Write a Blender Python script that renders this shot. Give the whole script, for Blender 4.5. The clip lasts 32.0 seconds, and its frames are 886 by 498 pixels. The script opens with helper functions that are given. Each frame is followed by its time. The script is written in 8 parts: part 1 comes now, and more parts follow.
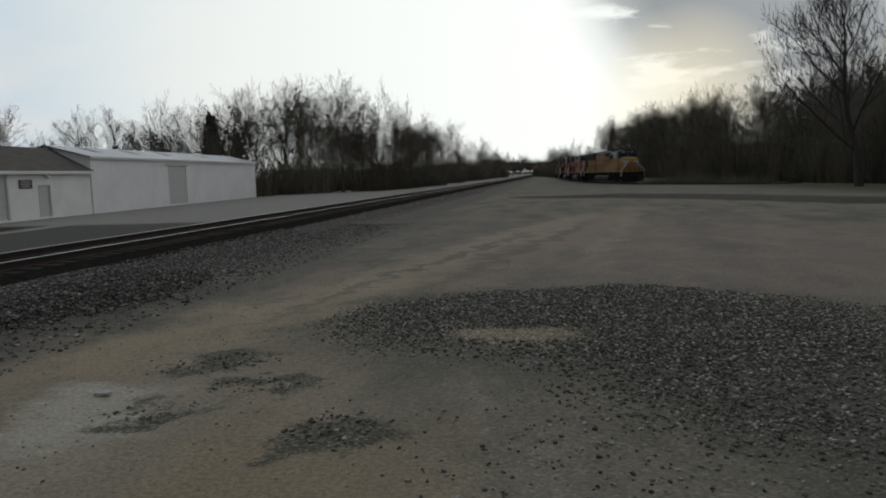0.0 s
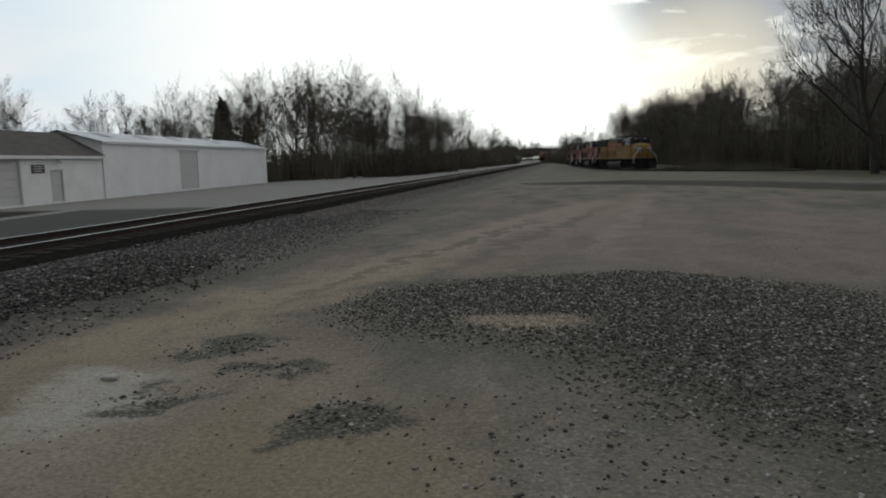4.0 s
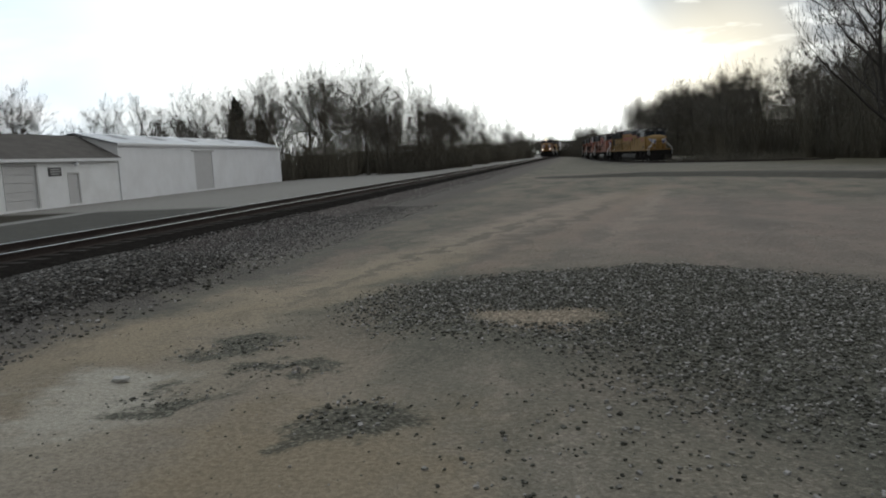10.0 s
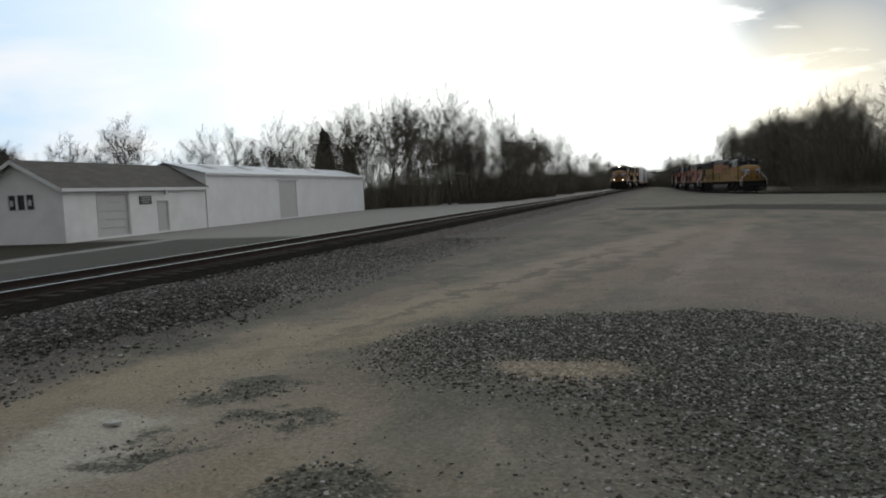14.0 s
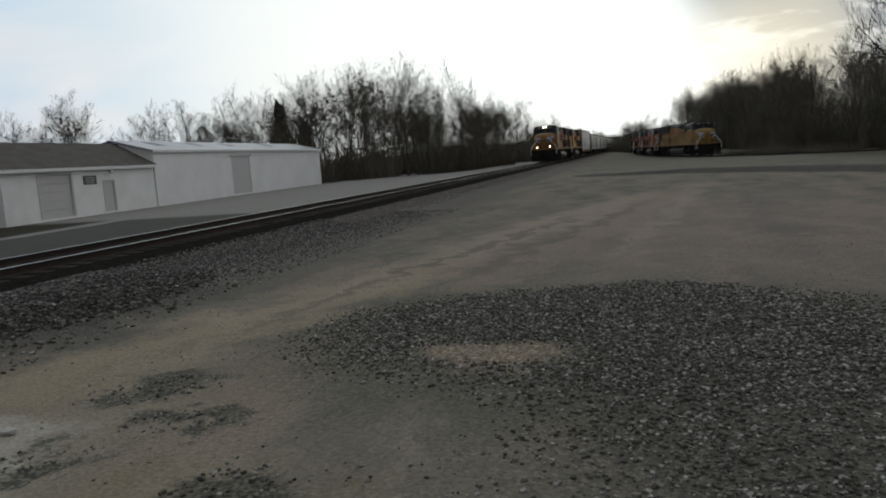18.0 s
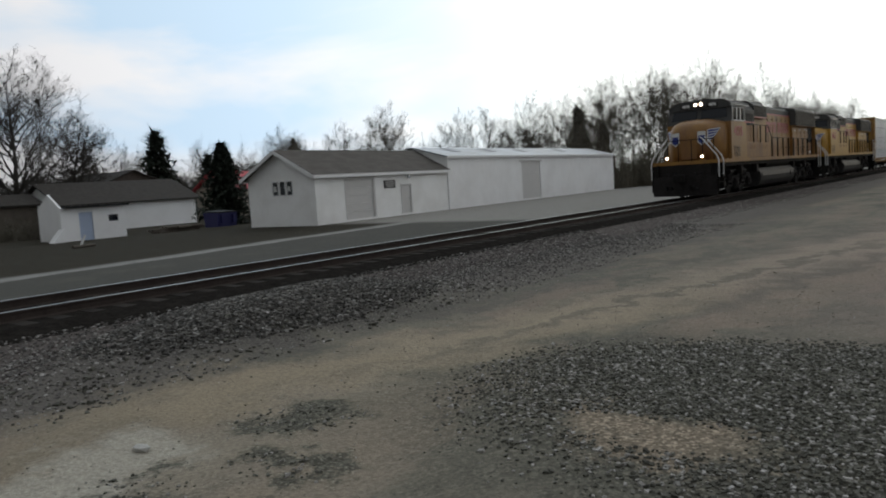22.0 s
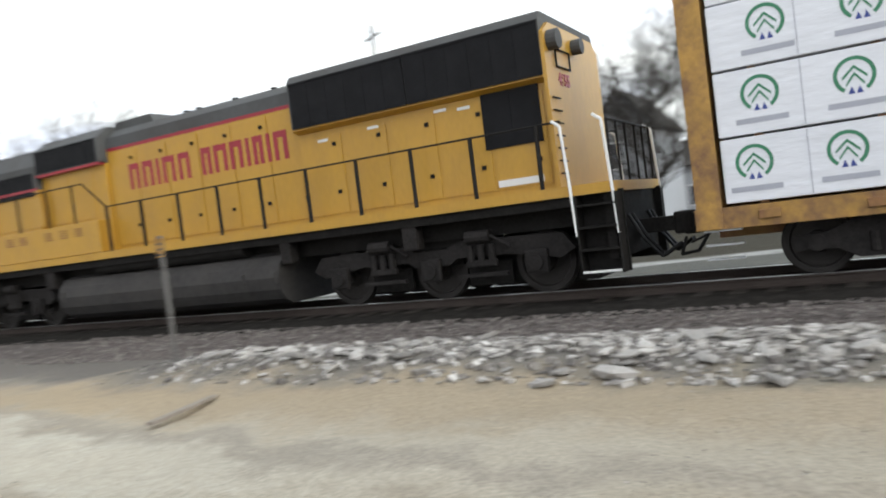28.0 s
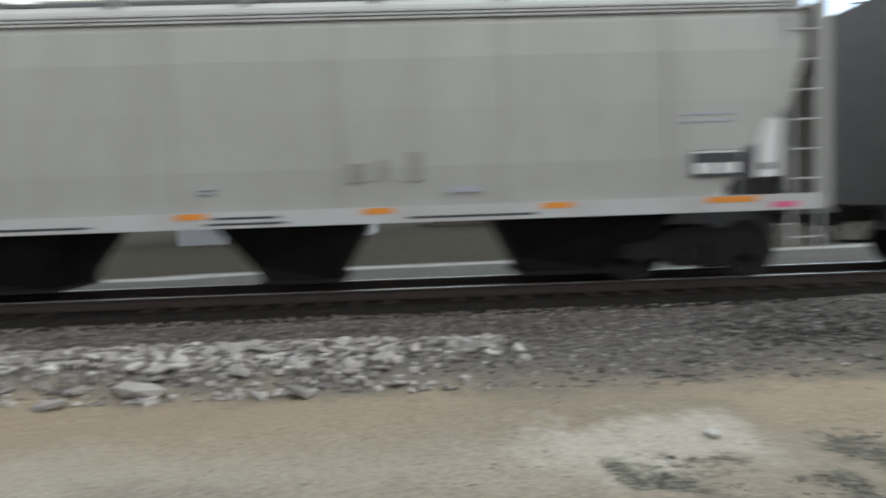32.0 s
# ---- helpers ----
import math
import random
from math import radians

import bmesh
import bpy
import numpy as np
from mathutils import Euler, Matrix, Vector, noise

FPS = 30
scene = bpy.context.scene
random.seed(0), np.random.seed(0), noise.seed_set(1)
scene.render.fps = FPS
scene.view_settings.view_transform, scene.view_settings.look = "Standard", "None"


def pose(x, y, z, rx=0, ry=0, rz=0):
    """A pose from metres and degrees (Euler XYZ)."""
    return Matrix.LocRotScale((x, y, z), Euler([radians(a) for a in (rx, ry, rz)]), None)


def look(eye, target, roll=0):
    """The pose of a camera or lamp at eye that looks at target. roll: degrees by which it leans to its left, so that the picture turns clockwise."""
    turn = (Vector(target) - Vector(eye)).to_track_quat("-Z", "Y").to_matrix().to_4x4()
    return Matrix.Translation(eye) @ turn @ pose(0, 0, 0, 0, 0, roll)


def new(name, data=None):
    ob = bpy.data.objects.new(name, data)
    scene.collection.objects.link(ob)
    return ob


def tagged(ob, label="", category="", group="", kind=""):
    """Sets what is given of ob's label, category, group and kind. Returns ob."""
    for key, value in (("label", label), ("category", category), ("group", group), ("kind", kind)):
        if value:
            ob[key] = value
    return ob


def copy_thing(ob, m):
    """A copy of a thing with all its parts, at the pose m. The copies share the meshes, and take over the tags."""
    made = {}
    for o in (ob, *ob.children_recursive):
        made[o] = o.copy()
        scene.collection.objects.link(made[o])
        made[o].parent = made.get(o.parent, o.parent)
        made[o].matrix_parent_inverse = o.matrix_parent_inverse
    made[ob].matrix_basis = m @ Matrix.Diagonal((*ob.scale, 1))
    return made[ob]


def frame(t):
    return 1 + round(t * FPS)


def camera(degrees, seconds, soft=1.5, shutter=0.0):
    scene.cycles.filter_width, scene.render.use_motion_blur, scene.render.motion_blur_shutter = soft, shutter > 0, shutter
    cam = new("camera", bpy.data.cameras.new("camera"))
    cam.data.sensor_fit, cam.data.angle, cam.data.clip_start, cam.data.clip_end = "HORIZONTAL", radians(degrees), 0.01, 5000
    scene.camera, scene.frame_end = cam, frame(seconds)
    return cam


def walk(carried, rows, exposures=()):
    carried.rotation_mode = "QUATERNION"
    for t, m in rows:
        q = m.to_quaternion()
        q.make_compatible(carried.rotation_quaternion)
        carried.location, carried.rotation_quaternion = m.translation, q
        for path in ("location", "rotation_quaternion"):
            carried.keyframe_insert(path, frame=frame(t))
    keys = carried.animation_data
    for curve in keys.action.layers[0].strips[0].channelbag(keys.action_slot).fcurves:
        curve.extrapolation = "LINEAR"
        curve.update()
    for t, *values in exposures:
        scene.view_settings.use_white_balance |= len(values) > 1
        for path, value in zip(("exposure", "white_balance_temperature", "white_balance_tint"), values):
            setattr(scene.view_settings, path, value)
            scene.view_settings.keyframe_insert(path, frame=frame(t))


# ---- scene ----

# ---- camera ----
# seconds, x, y, z, yaw to the left of the line, pitch, roll
PATH = [
    (0, -0.022, 0.002, 1.709, 9.41, -5.78, -1.95),
    (1, -0.018, 0.051, 1.692, 9.41, -5.97, -1.75),
    (2, -0.015, 0.053, 1.706, 9.91, -6.13, -1.45),
    (3, -0.02, 0.077, 1.695, 10.23, -6.47, -1.94),
    (3.5, -0.024, 0.086, 1.69, 10.19, -6.72, -1.81),
    (5.5, -0.025, 0.1, 1.682, 10.58, -6.89, -1.99),
    (6, -0.03, 0.087, 1.687, 10.5, -6.99, -1.98),
    (7, -0.028, 0.118, 1.685, 10.92, -6.85, -1.66),
    (8, -0.026, 0.143, 1.677, 11.25, -6.95, -2.15),
    (9, -0.024, 0.144, 1.679, 11.35, -6.76, -2.23),
    (10, 0.009, 0.181, 1.677, 11.52, -7.09, -2.89),
    (11, 0.103, 0.28, 1.677, 11.84, -7.08, -3.12),
    (11.5, 0.161, 0.418, 1.683, 11.6, -7.28, -3.01),
    (12, 0.231, 0.595, 1.704, 13.98, -6.36, -2.88),
    (12.5, 0.396, 0.758, 1.74, 19.36, -5.91, -0.19),
    (13, 0.46, 0.803, 1.733, 18.95, -5.14, -1.84),
    (13.5, 0.491, 0.802, 1.724, 18.34, -4.56, -2.5),
    (14, 0.507, 0.824, 1.715, 18.11, -4.53, -2.6),
    (14.5, 0.516, 0.838, 1.717, 17.87, -4.74, -2.44),
    (16.5, 0.562, 0.917, 1.703, 17.95, -5.73, -3.96),
    (17, 0.573, 0.982, 1.704, 17.77, -6.52, -4.34),
    (17.5, 0.641, 1.113, 1.718, 16.38, -6.97, -3.88),
    (18, 0.738, 1.266, 1.756, 15.4, -7, -4.07),
    (18.5, 0.84, 1.43, 1.745, 19.05, -7.38, -4.05),
    (19, 0.953, 1.614, 1.756, 22.07, -6.31, -3.51),
    (19.5, 0.979, 1.854, 1.774, 23.56, -7.13, -3.94),
    (20, 1.042, 2.114, 1.822, 26.22, -6.21, -5.6),
    (20.5, 1.292, 2.412, 1.84, 34.37, -5.27, -2.3),
    (21, 1.363, 2.514, 1.846, 34.34, -6.05, -3.1),
    (21.5, 1.351, 2.521, 1.839, 33.2, -4.46, -2.9),
    (22, 1.382, 2.681, 1.836, 38.51, -5.16, -3.7),
    (22.5, 1.416, 2.732, 1.844, 39.87, -4.57, -3.3),
    (23, 1.46, 2.64, 1.93, 43.45, -0.45, -3.0),
    (23.5, 1.5, 2.62, 1.95, 48.4, 2.25, -2.7),
    (24, 1.415, 2.664, 1.985, 49.86, -1.2, -2.1),
    (24.5, 1.403, 2.679, 1.985, 49.55, -1.97, -2.2),
    (25, 1.401, 2.683, 1.99, 48.82, -2.2, -2.15),
    (25.5, 1.385, 2.71, 1.98, 49.35, -2.4, -2.25),
    (27.5, 1.843, 3.12, 1.806, 91.21, -2.01, -4.82),
    (28, 1.573, 3.096, 1.745, 119.5, -1.92, -7.18),
    (28.5, 1.36, 3.115, 1.684, 138.8, -1.95, -5.85),
    (29, 1.12, 2.929, 1.661, 148.8, -2.15, -3.26),
    (29.5, 1.048, 2.895, 1.669, 155.3, -3.27, -3.97),
    (30, 1.033, 2.895, 1.659, 154.1, -2.99, -4.65),
    (30.5, 1.028, 3.004, 1.645, 145.9, -2.74, -4.29),
    (31, 1.031, 3.272, 1.6, 133.3, -3.42, -4.21),
    (31.5, 1.07, 3.455, 1.639, 114.7, -4.14, -3.88),
    (32, 1.186, 3.411, 1.661, 87.97, -3.48, -1.91),
]

cam = camera(62.0, 32.0, soft=1.9, shutter=0.3)


def aim(x, y, z, yaw, pitch, roll):
    ya, pi = radians(yaw), radians(pitch)
    ahead = Vector((-math.sin(ya) * math.cos(pi), math.cos(ya) * math.cos(pi), math.sin(pi)))
    eye = Vector((x, y, z))
    return look(eye, eye + ahead * 10, roll)


EXPOSURES = [(0, -2.05), (3, -1.87), (6, -1.75), (9, -1.56), (10, -1.48), (13, -1.4), (14, -1.56), (17, -1.87), (18, -1.86), (19, -1.52), (21, -1.45), (22.5, -1.5), (23, -1.55), (24, -1.95), (25, -0.83), (25.5, -0.54), (27.5, 0.2), (28, 0.3), (29, 0.1), (30, -0.22), (31, -0.5), (32, -0.15)]
walk(cam, [(r[0], aim(*r[1:])) for r in PATH], EXPOSURES)

# ---- world and sun ----
SUN_AZ = 8.0   # degrees to the right of the line
SUN_EL = 8.0
world = bpy.data.worlds.new("sky")
scene.world = world
world.use_nodes = True


def build_world():
    nt = world.node_tree
    N, L = nt.nodes, nt.links
    N.clear()
    out = N.new("ShaderNodeOutputWorld")
    bg = N.new("ShaderNodeBackground")
    sky = N.new("ShaderNodeTexSky")
    sky.sky_type = "NISHITA"
    sky.sun_disc = False
    sky.sun_elevation = radians(SUN_EL)
    sky.sun_rotation = radians(SUN_AZ)
    tc = N.new("ShaderNodeTexCoord")

    def math_node(op, a, b):
        n = N.new("ShaderNodeMath")
        n.operation = op
        if op == "MULTIPLY_ADD":
            n.inputs[2].default_value = 0.5
        for k, v in enumerate((a, b)):
            if isinstance(v, (int, float)):
                n.inputs[k].default_value = v
            else:
                L.new(v, n.inputs[k])
        return n.outputs["Value"]

    def ramp(v, stops):
        r = N.new("ShaderNodeValToRGB")
        cr = r.color_ramp
        for k in (0, 1):
            cr.elements[k].position = stops[-k][0]
        cols = [(c, c, c, 1) if isinstance(c, (int, float)) else (*c, 1) for p, c in stops]
        cr.elements[0].color, cr.elements[1].color = cols[0], cols[-1]
        for (p, c), cc in zip(stops[1:-1], cols[1:-1]):
            cr.elements.new(p).color = cc
        L.new(v, r.inputs["Fac"])
        return r.outputs["Color"]

    def towards(az, el):
        """0.5 + half the cosine of the angle to a direction; az to the right of the line."""
        a, e = radians(az), radians(el)
        d = N.new("ShaderNodeVectorMath")
        d.operation = "DOT_PRODUCT"
        d.inputs[1].default_value = (math.sin(a) * math.cos(e), math.cos(a) * math.cos(e), math.sin(e))
        L.new(tc.outputs["Generated"], d.inputs[0])
        return math_node("MULTIPLY_ADD", d.outputs["Value"], 0.5)

    def noise(scale, stretch, detail=7):
        mp = N.new("ShaderNodeMapping")
        mp.inputs["Scale"].default_value = stretch
        L.new(tc.outputs["Generated"], mp.inputs["Vector"])
        n = N.new("ShaderNodeTexNoise")
        n.inputs["Scale"].default_value, n.inputs["Detail"].default_value = scale, detail
        n.inputs["Roughness"].default_value, n.inputs["Distortion"].default_value = 0.55, 0.3
        L.new(mp.outputs["Vector"], n.inputs["Vector"])
        return n.outputs["Fac"]

    def mix(f, a, b, kind="MIX"):
        m = N.new("ShaderNodeMix")
        m.data_type, m.blend_type = "RGBA", kind
        for key, v in (("Factor", f), ("A", a), ("B", b)):
            if isinstance(v, tuple):
                m.inputs[key].default_value = (*v, 1)
            elif isinstance(v, (int, float)):
                m.inputs[key].default_value = v
            else:
                L.new(v, m.inputs[key])
        return m.outputs["Result"]

    near_sun = towards(SUN_AZ, SUN_EL)
    # the veil of cloud brightens towards the low sun
    gain = ramp(near_sun, [(0.0, 0.27), (0.2, 0.30), (0.45, 0.36), (0.6, 0.50), (0.72, 0.6), (0.85, 0.72), (0.93, 0.88), (1.0, 1.0)])
    # clear blue between the clouds, away from the sun
    clear = ramp(near_sun, [(0.35, 0.0), (0.58, 1.0), (0.78, 0.9), (0.9, 0.12), (0.95, 0.0)])
    cloud = ramp(noise(2.1, (1.0, 1.0, 3.6)), [(0.42, 0.0), (0.6, 1.0)])
    blue = mix(cloud, (0.64, 0.84, 1.04), (1.0, 1.0, 1.02))
    tint = mix(clear, (0.965, 1.0, 0.965), blue)
    # streaked grey cloud on the far side from the sun and high beside it
    streak = ramp(noise(3.2, (1.0, 1.0, 5.0)), [(0.34, 0.0), (0.62, 1.0)])
    back = ramp(near_sun, [(0.0, 1.0), (0.3, 0.9), (0.5, 0.0)])
    tint = mix(math_node("MULTIPLY", math_node("SUBTRACT", 1.0, streak), back), tint, (0.66, 0.72, 0.84))
    bank = ramp(towards(SUN_AZ + 8, SUN_EL + 8.5), [(0.9825, 0.0), (0.99, 1.0)])
    ragged = ramp(noise(6.5, (1.0, 1.0, 4.0)), [(0.4, 0.12), (0.5, 1.0)])
    tint = mix(math_node("MULTIPLY", bank, ragged), tint, (0.3, 0.325, 0.335))
    # unseen cloud added over the side the camera never faces; dims the train's flank
    heavy = ramp(towards(100, 20), [(0.5, 0.0), (0.85, 0.85)])
    tint = mix(heavy, tint, (0.58, 0.60, 0.64))
    warm = ramp(towards(SUN_AZ + 1, SUN_EL - 3.5), [(0.9991, 0.0), (0.99995, 0.55)])
    tint = mix(warm, tint, (1.0, 0.90, 0.66))
    five = math_node("MULTIPLY", gain, 4.3)
    lit = N.new("ShaderNodeVectorMath")
    lit.operation = "SCALE"
    L.new(tint, lit.inputs[0])
    L.new(five, lit.inputs["Scale"])
    air = N.new("ShaderNodeVectorMath")
    air.operation = "MULTIPLY_ADD"
    air.inputs[1].default_value = (0.0012, 0.0012, 0.0012)
    L.new(sky.outputs["Color"], air.inputs[0])
    L.new(lit.outputs["Vector"], air.inputs[2])
    L.new(air.outputs["Vector"], bg.inputs["Color"])
    bg.inputs["Strength"].default_value = 1.0
    L.new(bg.outputs["Background"], out.inputs["Surface"])


build_world()
sun = new("sun", bpy.data.lights.new("sun", "SUN"))
sun.data.energy, sun.data.angle, sun.data.color = 0.5, radians(12), (1.0, 0.90, 0.72)
_a, _e = radians(SUN_AZ), radians(SUN_EL)
sun.matrix_world = look((0, 0, 60), Vector((0, 0, 60)) - Vector((math.sin(_a) * math.cos(_e), math.cos(_a) * math.cos(_e), math.sin(_e))))


# ---- materials ----
def mat(name, color, rough=0.7, metal=0.0, var=0.12, scale=3.0, fine=40.0, bump=0.15, dirt=None, dirt_amt=0.0, dirt_scale=1.2,
        emit=0.0, coat=0.0, random=0.0, stretch=(1, 1, 1)):
    """A weathered surface: base colour with broad and fine variation, a dirt tone in patches, fine relief."""
    m = bpy.data.materials.new(name)
    m.use_nodes = True
    nt = m.node_tree
    N, L = nt.nodes, nt.links
    b = N["Principled BSDF"]
    tc = N.new("ShaderNodeTexCoord")
    mp = N.new("ShaderNodeMapping")
    mp.inputs["Scale"].default_value = stretch
    L.new(tc.outputs["Object"], mp.inputs["Vector"])
    n1 = N.new("ShaderNodeTexNoise")
    n1.inputs["Scale"].default_value, n1.inputs["Detail"].default_value = scale, 5
    n2 = N.new("ShaderNodeTexNoise")
    n2.inputs["Scale"].default_value, n2.inputs["Detail"].default_value = fine, 3
    for n in (n1, n2):
        L.new(mp.outputs["Vector"], n.inputs["Vector"])
    hsv = N.new("ShaderNodeHueSaturation")
    hsv.inputs["Color"].default_value = (*color, 1)
    add = N.new("ShaderNodeMath")
    add.operation = "ADD"
    L.new(n1.outputs["Fac"], add.inputs[0])
    L.new(n2.outputs["Fac"], add.inputs[1])
    val = N.new("ShaderNodeMapRange")
    val.inputs["From Min"].default_value, val.inputs["From Max"].default_value = 0.6, 1.4
    val.inputs["To Min"].default_value, val.inputs["To Max"].default_value = 1 - var, 1 + var
    L.new(add.outputs["Value"], val.inputs["Value"])
    last = val.outputs["Result"]
    if random:
        oi = N.new("ShaderNodeObjectInfo")
        mr = N.new("ShaderNodeMapRange")
        mr.inputs["To Min"].default_value, mr.inputs["To Max"].default_value = 1 - random, 1 + random
        L.new(oi.outputs["Random"], mr.inputs["Value"])
        ml = N.new("ShaderNodeMath")
        ml.operation = "MULTIPLY"
        L.new(last, ml.inputs[0])
        L.new(mr.outputs["Result"], ml.inputs[1])
        last = ml.outputs["Value"]
    L.new(last, hsv.inputs["Value"])
    col = hsv.outputs["Color"]
    if dirt:
        n3 = N.new("ShaderNodeTexNoise")
        n3.inputs["Scale"].default_value, n3.inputs["Detail"].default_value = dirt_scale, 6
        n3.inputs["Roughness"].default_value = 0.65
        L.new(mp.outputs["Vector"], n3.inputs["Vector"])
        rr = N.new("ShaderNodeMapRange")
        rr.inputs["From Min"].default_value, rr.inputs["From Max"].default_value = 0.42, 0.68
        rr.inputs["To Max"].default_value = dirt_amt
        L.new(n3.outputs["Fac"], rr.inputs["Value"])
        mx = N.new("ShaderNodeMix")
        mx.data_type = "RGBA"
        mx.inputs["B"].default_value = (*dirt, 1)
        L.new(rr.outputs["Result"], mx.inputs["Factor"])
        L.new(col, mx.inputs["A"])
        col = mx.outputs["Result"]
    L.new(col, b.inputs["Base Color"])
    b.inputs["Roughness"].default_value, b.inputs["Metallic"].default_value = rough, metal
    if coat:
        b.inputs["Coat Weight"].default_value = coat
        b.inputs["Coat Roughness"].default_value = 0.05
    if bump:
        bp = N.new("ShaderNodeBump")
        bp.inputs["Strength"].default_value = bump
        bp.inputs["Distance"].default_value = 0.02
        L.new(n2.outputs["Fac"], bp.inputs["Height"])
        L.new(bp.outputs["Normal"], b.inputs["Normal"])
    if emit:
        b.inputs["Emission Color"].default_value = (*color, 1)
        b.inputs["Emission Strength"].default_value = emit
    return m


def glass_mat(name, tint, rough=0.05):
    m = bpy.data.materials.new(name)
    m.use_nodes = True
    b = m.node_tree.nodes["Principled BSDF"]
    b.inputs["Base Color"].default_value = (*tint, 1)
    b.inputs["Roughness"].default_value = rough
    b.inputs["IOR"].default_value = 1.5
    b.inputs["Specular IOR Level"].default_value = 0.8
    return m


# ---- mesh helpers ----
def box(bm, x0, x1, y0, y1, z0, z1, bevel=0.0):
    r = bmesh.ops.create_cube(bm, size=1.0)
    for v in r["verts"]:
        v.co = Vector(((x0 + x1) / 2 + v.co.x * (x1 - x0), (y0 + y1) / 2 + v.co.y * (y1 - y0), (z0 + z1) / 2 + v.co.z * (z1 - z0)))
    if bevel:
        es = list({e for v in r["verts"] for e in v.link_edges})
        bmesh.ops.bevel(bm, geom=es, offset=bevel, segments=2, affect="EDGES", profile=0.6)


def rod(bm, a, b, r0, r1=None, n=8, caps=True):
    a, b = Vector(a), Vector(b)
    r1 = r0 if r1 is None else r1
    d = b - a
    q = d.to_track_quat("Z", "Y").to_matrix()
    ring = []
    for p, r in ((a, r0), (b, r1)):
        ring.append([bm.verts.new(p + q @ Vector((math.cos(2 * math.pi * k / n) * r, math.sin(2 * math.pi * k / n) * r, 0))) for k in range(n)])
    for k in range(n):
        bm.faces.new((ring[0][k], ring[0][(k + 1) % n], ring[1][(k + 1) % n], ring[1][k]))
    if caps:
        bm.faces.new(ring[0][::-1])
        bm.faces.new(ring[1])


def pipe(bm, pts, r, n=6):
    for a, b in zip(pts, pts[1:]):
        rod(bm, a, b, r, r, n)


def tube(bm, pts, r, n=6):
    """One unbroken bent tube through the points."""
    P = [Vector(p) for p in pts]
    rings = []
    for i, p in enumerate(P):
        d = (P[min(i + 1, len(P) - 1)] - P[max(i - 1, 0)])
        if d.length < 1e-6:
            d = P[i] - P[i - 1]
        q = d.normalized().to_track_quat("Z", "Y")
        rings.append([bm.verts.new(p + q @ Vector((math.cos(2 * math.pi * k / n) * r, math.sin(2 * math.pi * k / n) * r, 0))) for k in range(n)])
    for a, b in zip(rings, rings[1:]):
        for k in range(n):
            bm.faces.new((a[k], a[(k + 1) % n], b[(k + 1) % n], b[k]))
    bm.faces.new(rings[0][::-1])
    bm.faces.new(rings[-1])


def prism(bm, prof, x0, x1, axis="x"):
    """A closed outline of (u, v), drawn out between x0 and x1 along an axis: x: (y, z), y: (x, z), z: (x, y)."""
    def at(u, v, w):
        return {"x": (w, u, v), "y": (u, w, v), "z": (u, v, w)}[axis]
    a = [bm.verts.new(at(u, v, x0)) for u, v in prof]
    b = [bm.verts.new(at(u, v, x1)) for u, v in prof]
    k = len(prof)
    for i in range(k):
        bm.faces.new((a[i], a[(i + 1) % k], b[(i + 1) % k], b[i]))
    bm.faces.new(a[::-1])
    bm.faces.new(b)


def link(name, bm, material, smooth=False):
    bmesh.ops.recalc_face_normals(bm, faces=bm.faces)
    me = bpy.data.meshes.new(name)
    bm.to_mesh(me)
    bm.free()
    me.materials.append(material)
    if smooth:
        for p in me.polygons:
            p.use_smooth = True
    return new(name, me)


def part(name, bm, material, parent, label="", smooth=False):
    ob = link(name, bm, material, smooth)
    ob.parent = parent
    return tagged(ob, label) if label else ob


def B():
    return bmesh.new()


def thing(name, label, category, group="", at=(0, 0, 0), rz=0.0):
    e = new(name)
    e.matrix_basis = pose(*at, 0, 0, rz)
    return tagged(e, label, category, group)


def mesh_object(name, verts, faces, material, smooth=False):
    me = bpy.data.meshes.new(name)
    me.from_pydata(verts, [], faces)
    me.materials.append(material)
    if smooth:
        me.polygons.foreach_set("use_smooth", [True] * len(me.polygons))
    me.update()
    return new(name, me)

RNG = np.random.default_rng(7)
TX, RZ = -10.75, 0.40          # centre of the line, top of rail
M_steel = mat("rail_side", (0.05, 0.04, 0.035), 0.75, var=0.3, fine=30)
M_railtop = mat("polished_rail", (0.42, 0.42, 0.42), 0.3, 1.0, var=0.1, bump=0.02)
M_tie = mat("creosoted_tie", (0.03, 0.026, 0.022), 0.9, var=0.35, scale=2, fine=25, random=0.3, stretch=(0.3, 3, 3))
M_white = mat("white_paint", (0.86, 0.86, 0.85), 0.65, var=0.05, scale=0.7, fine=25, bump=0.1, dirt=(0.62, 0.60, 0.57), dirt_amt=0.3, dirt_scale=0.5)
M_block = mat("white_block", (0.88, 0.88, 0.86), 0.75, var=0.05, scale=0.8, fine=18, bump=0.25, dirt=(0.60, 0.58, 0.53), dirt_amt=0.3, dirt_scale=0.6)
M_trim = mat("white_trim", (0.74, 0.74, 0.73), 0.55, var=0.05)
M_door = mat("off_white_door", (0.56, 0.55, 0.53), 0.6, var=0.06)
M_shingle = mat("brown_shingle", (0.115, 0.105, 0.095), 0.9, var=0.3, scale=1.2, fine=22, bump=0.4, stretch=(1, 1, 4))
M_roofmetal = mat("pale_metal_roof", (0.42, 0.45, 0.49), 0.45, 0.3, var=0.12, scale=0.5, fine=9, dirt=(0.28, 0.27, 0.26), dirt_amt=0.5, dirt_scale=0.4)
M_patch = mat("roof_patch", (0.22, 0.23, 0.25), 0.6)
M_window = glass_mat("dark_window", (0.015, 0.017, 0.02), 0.06)
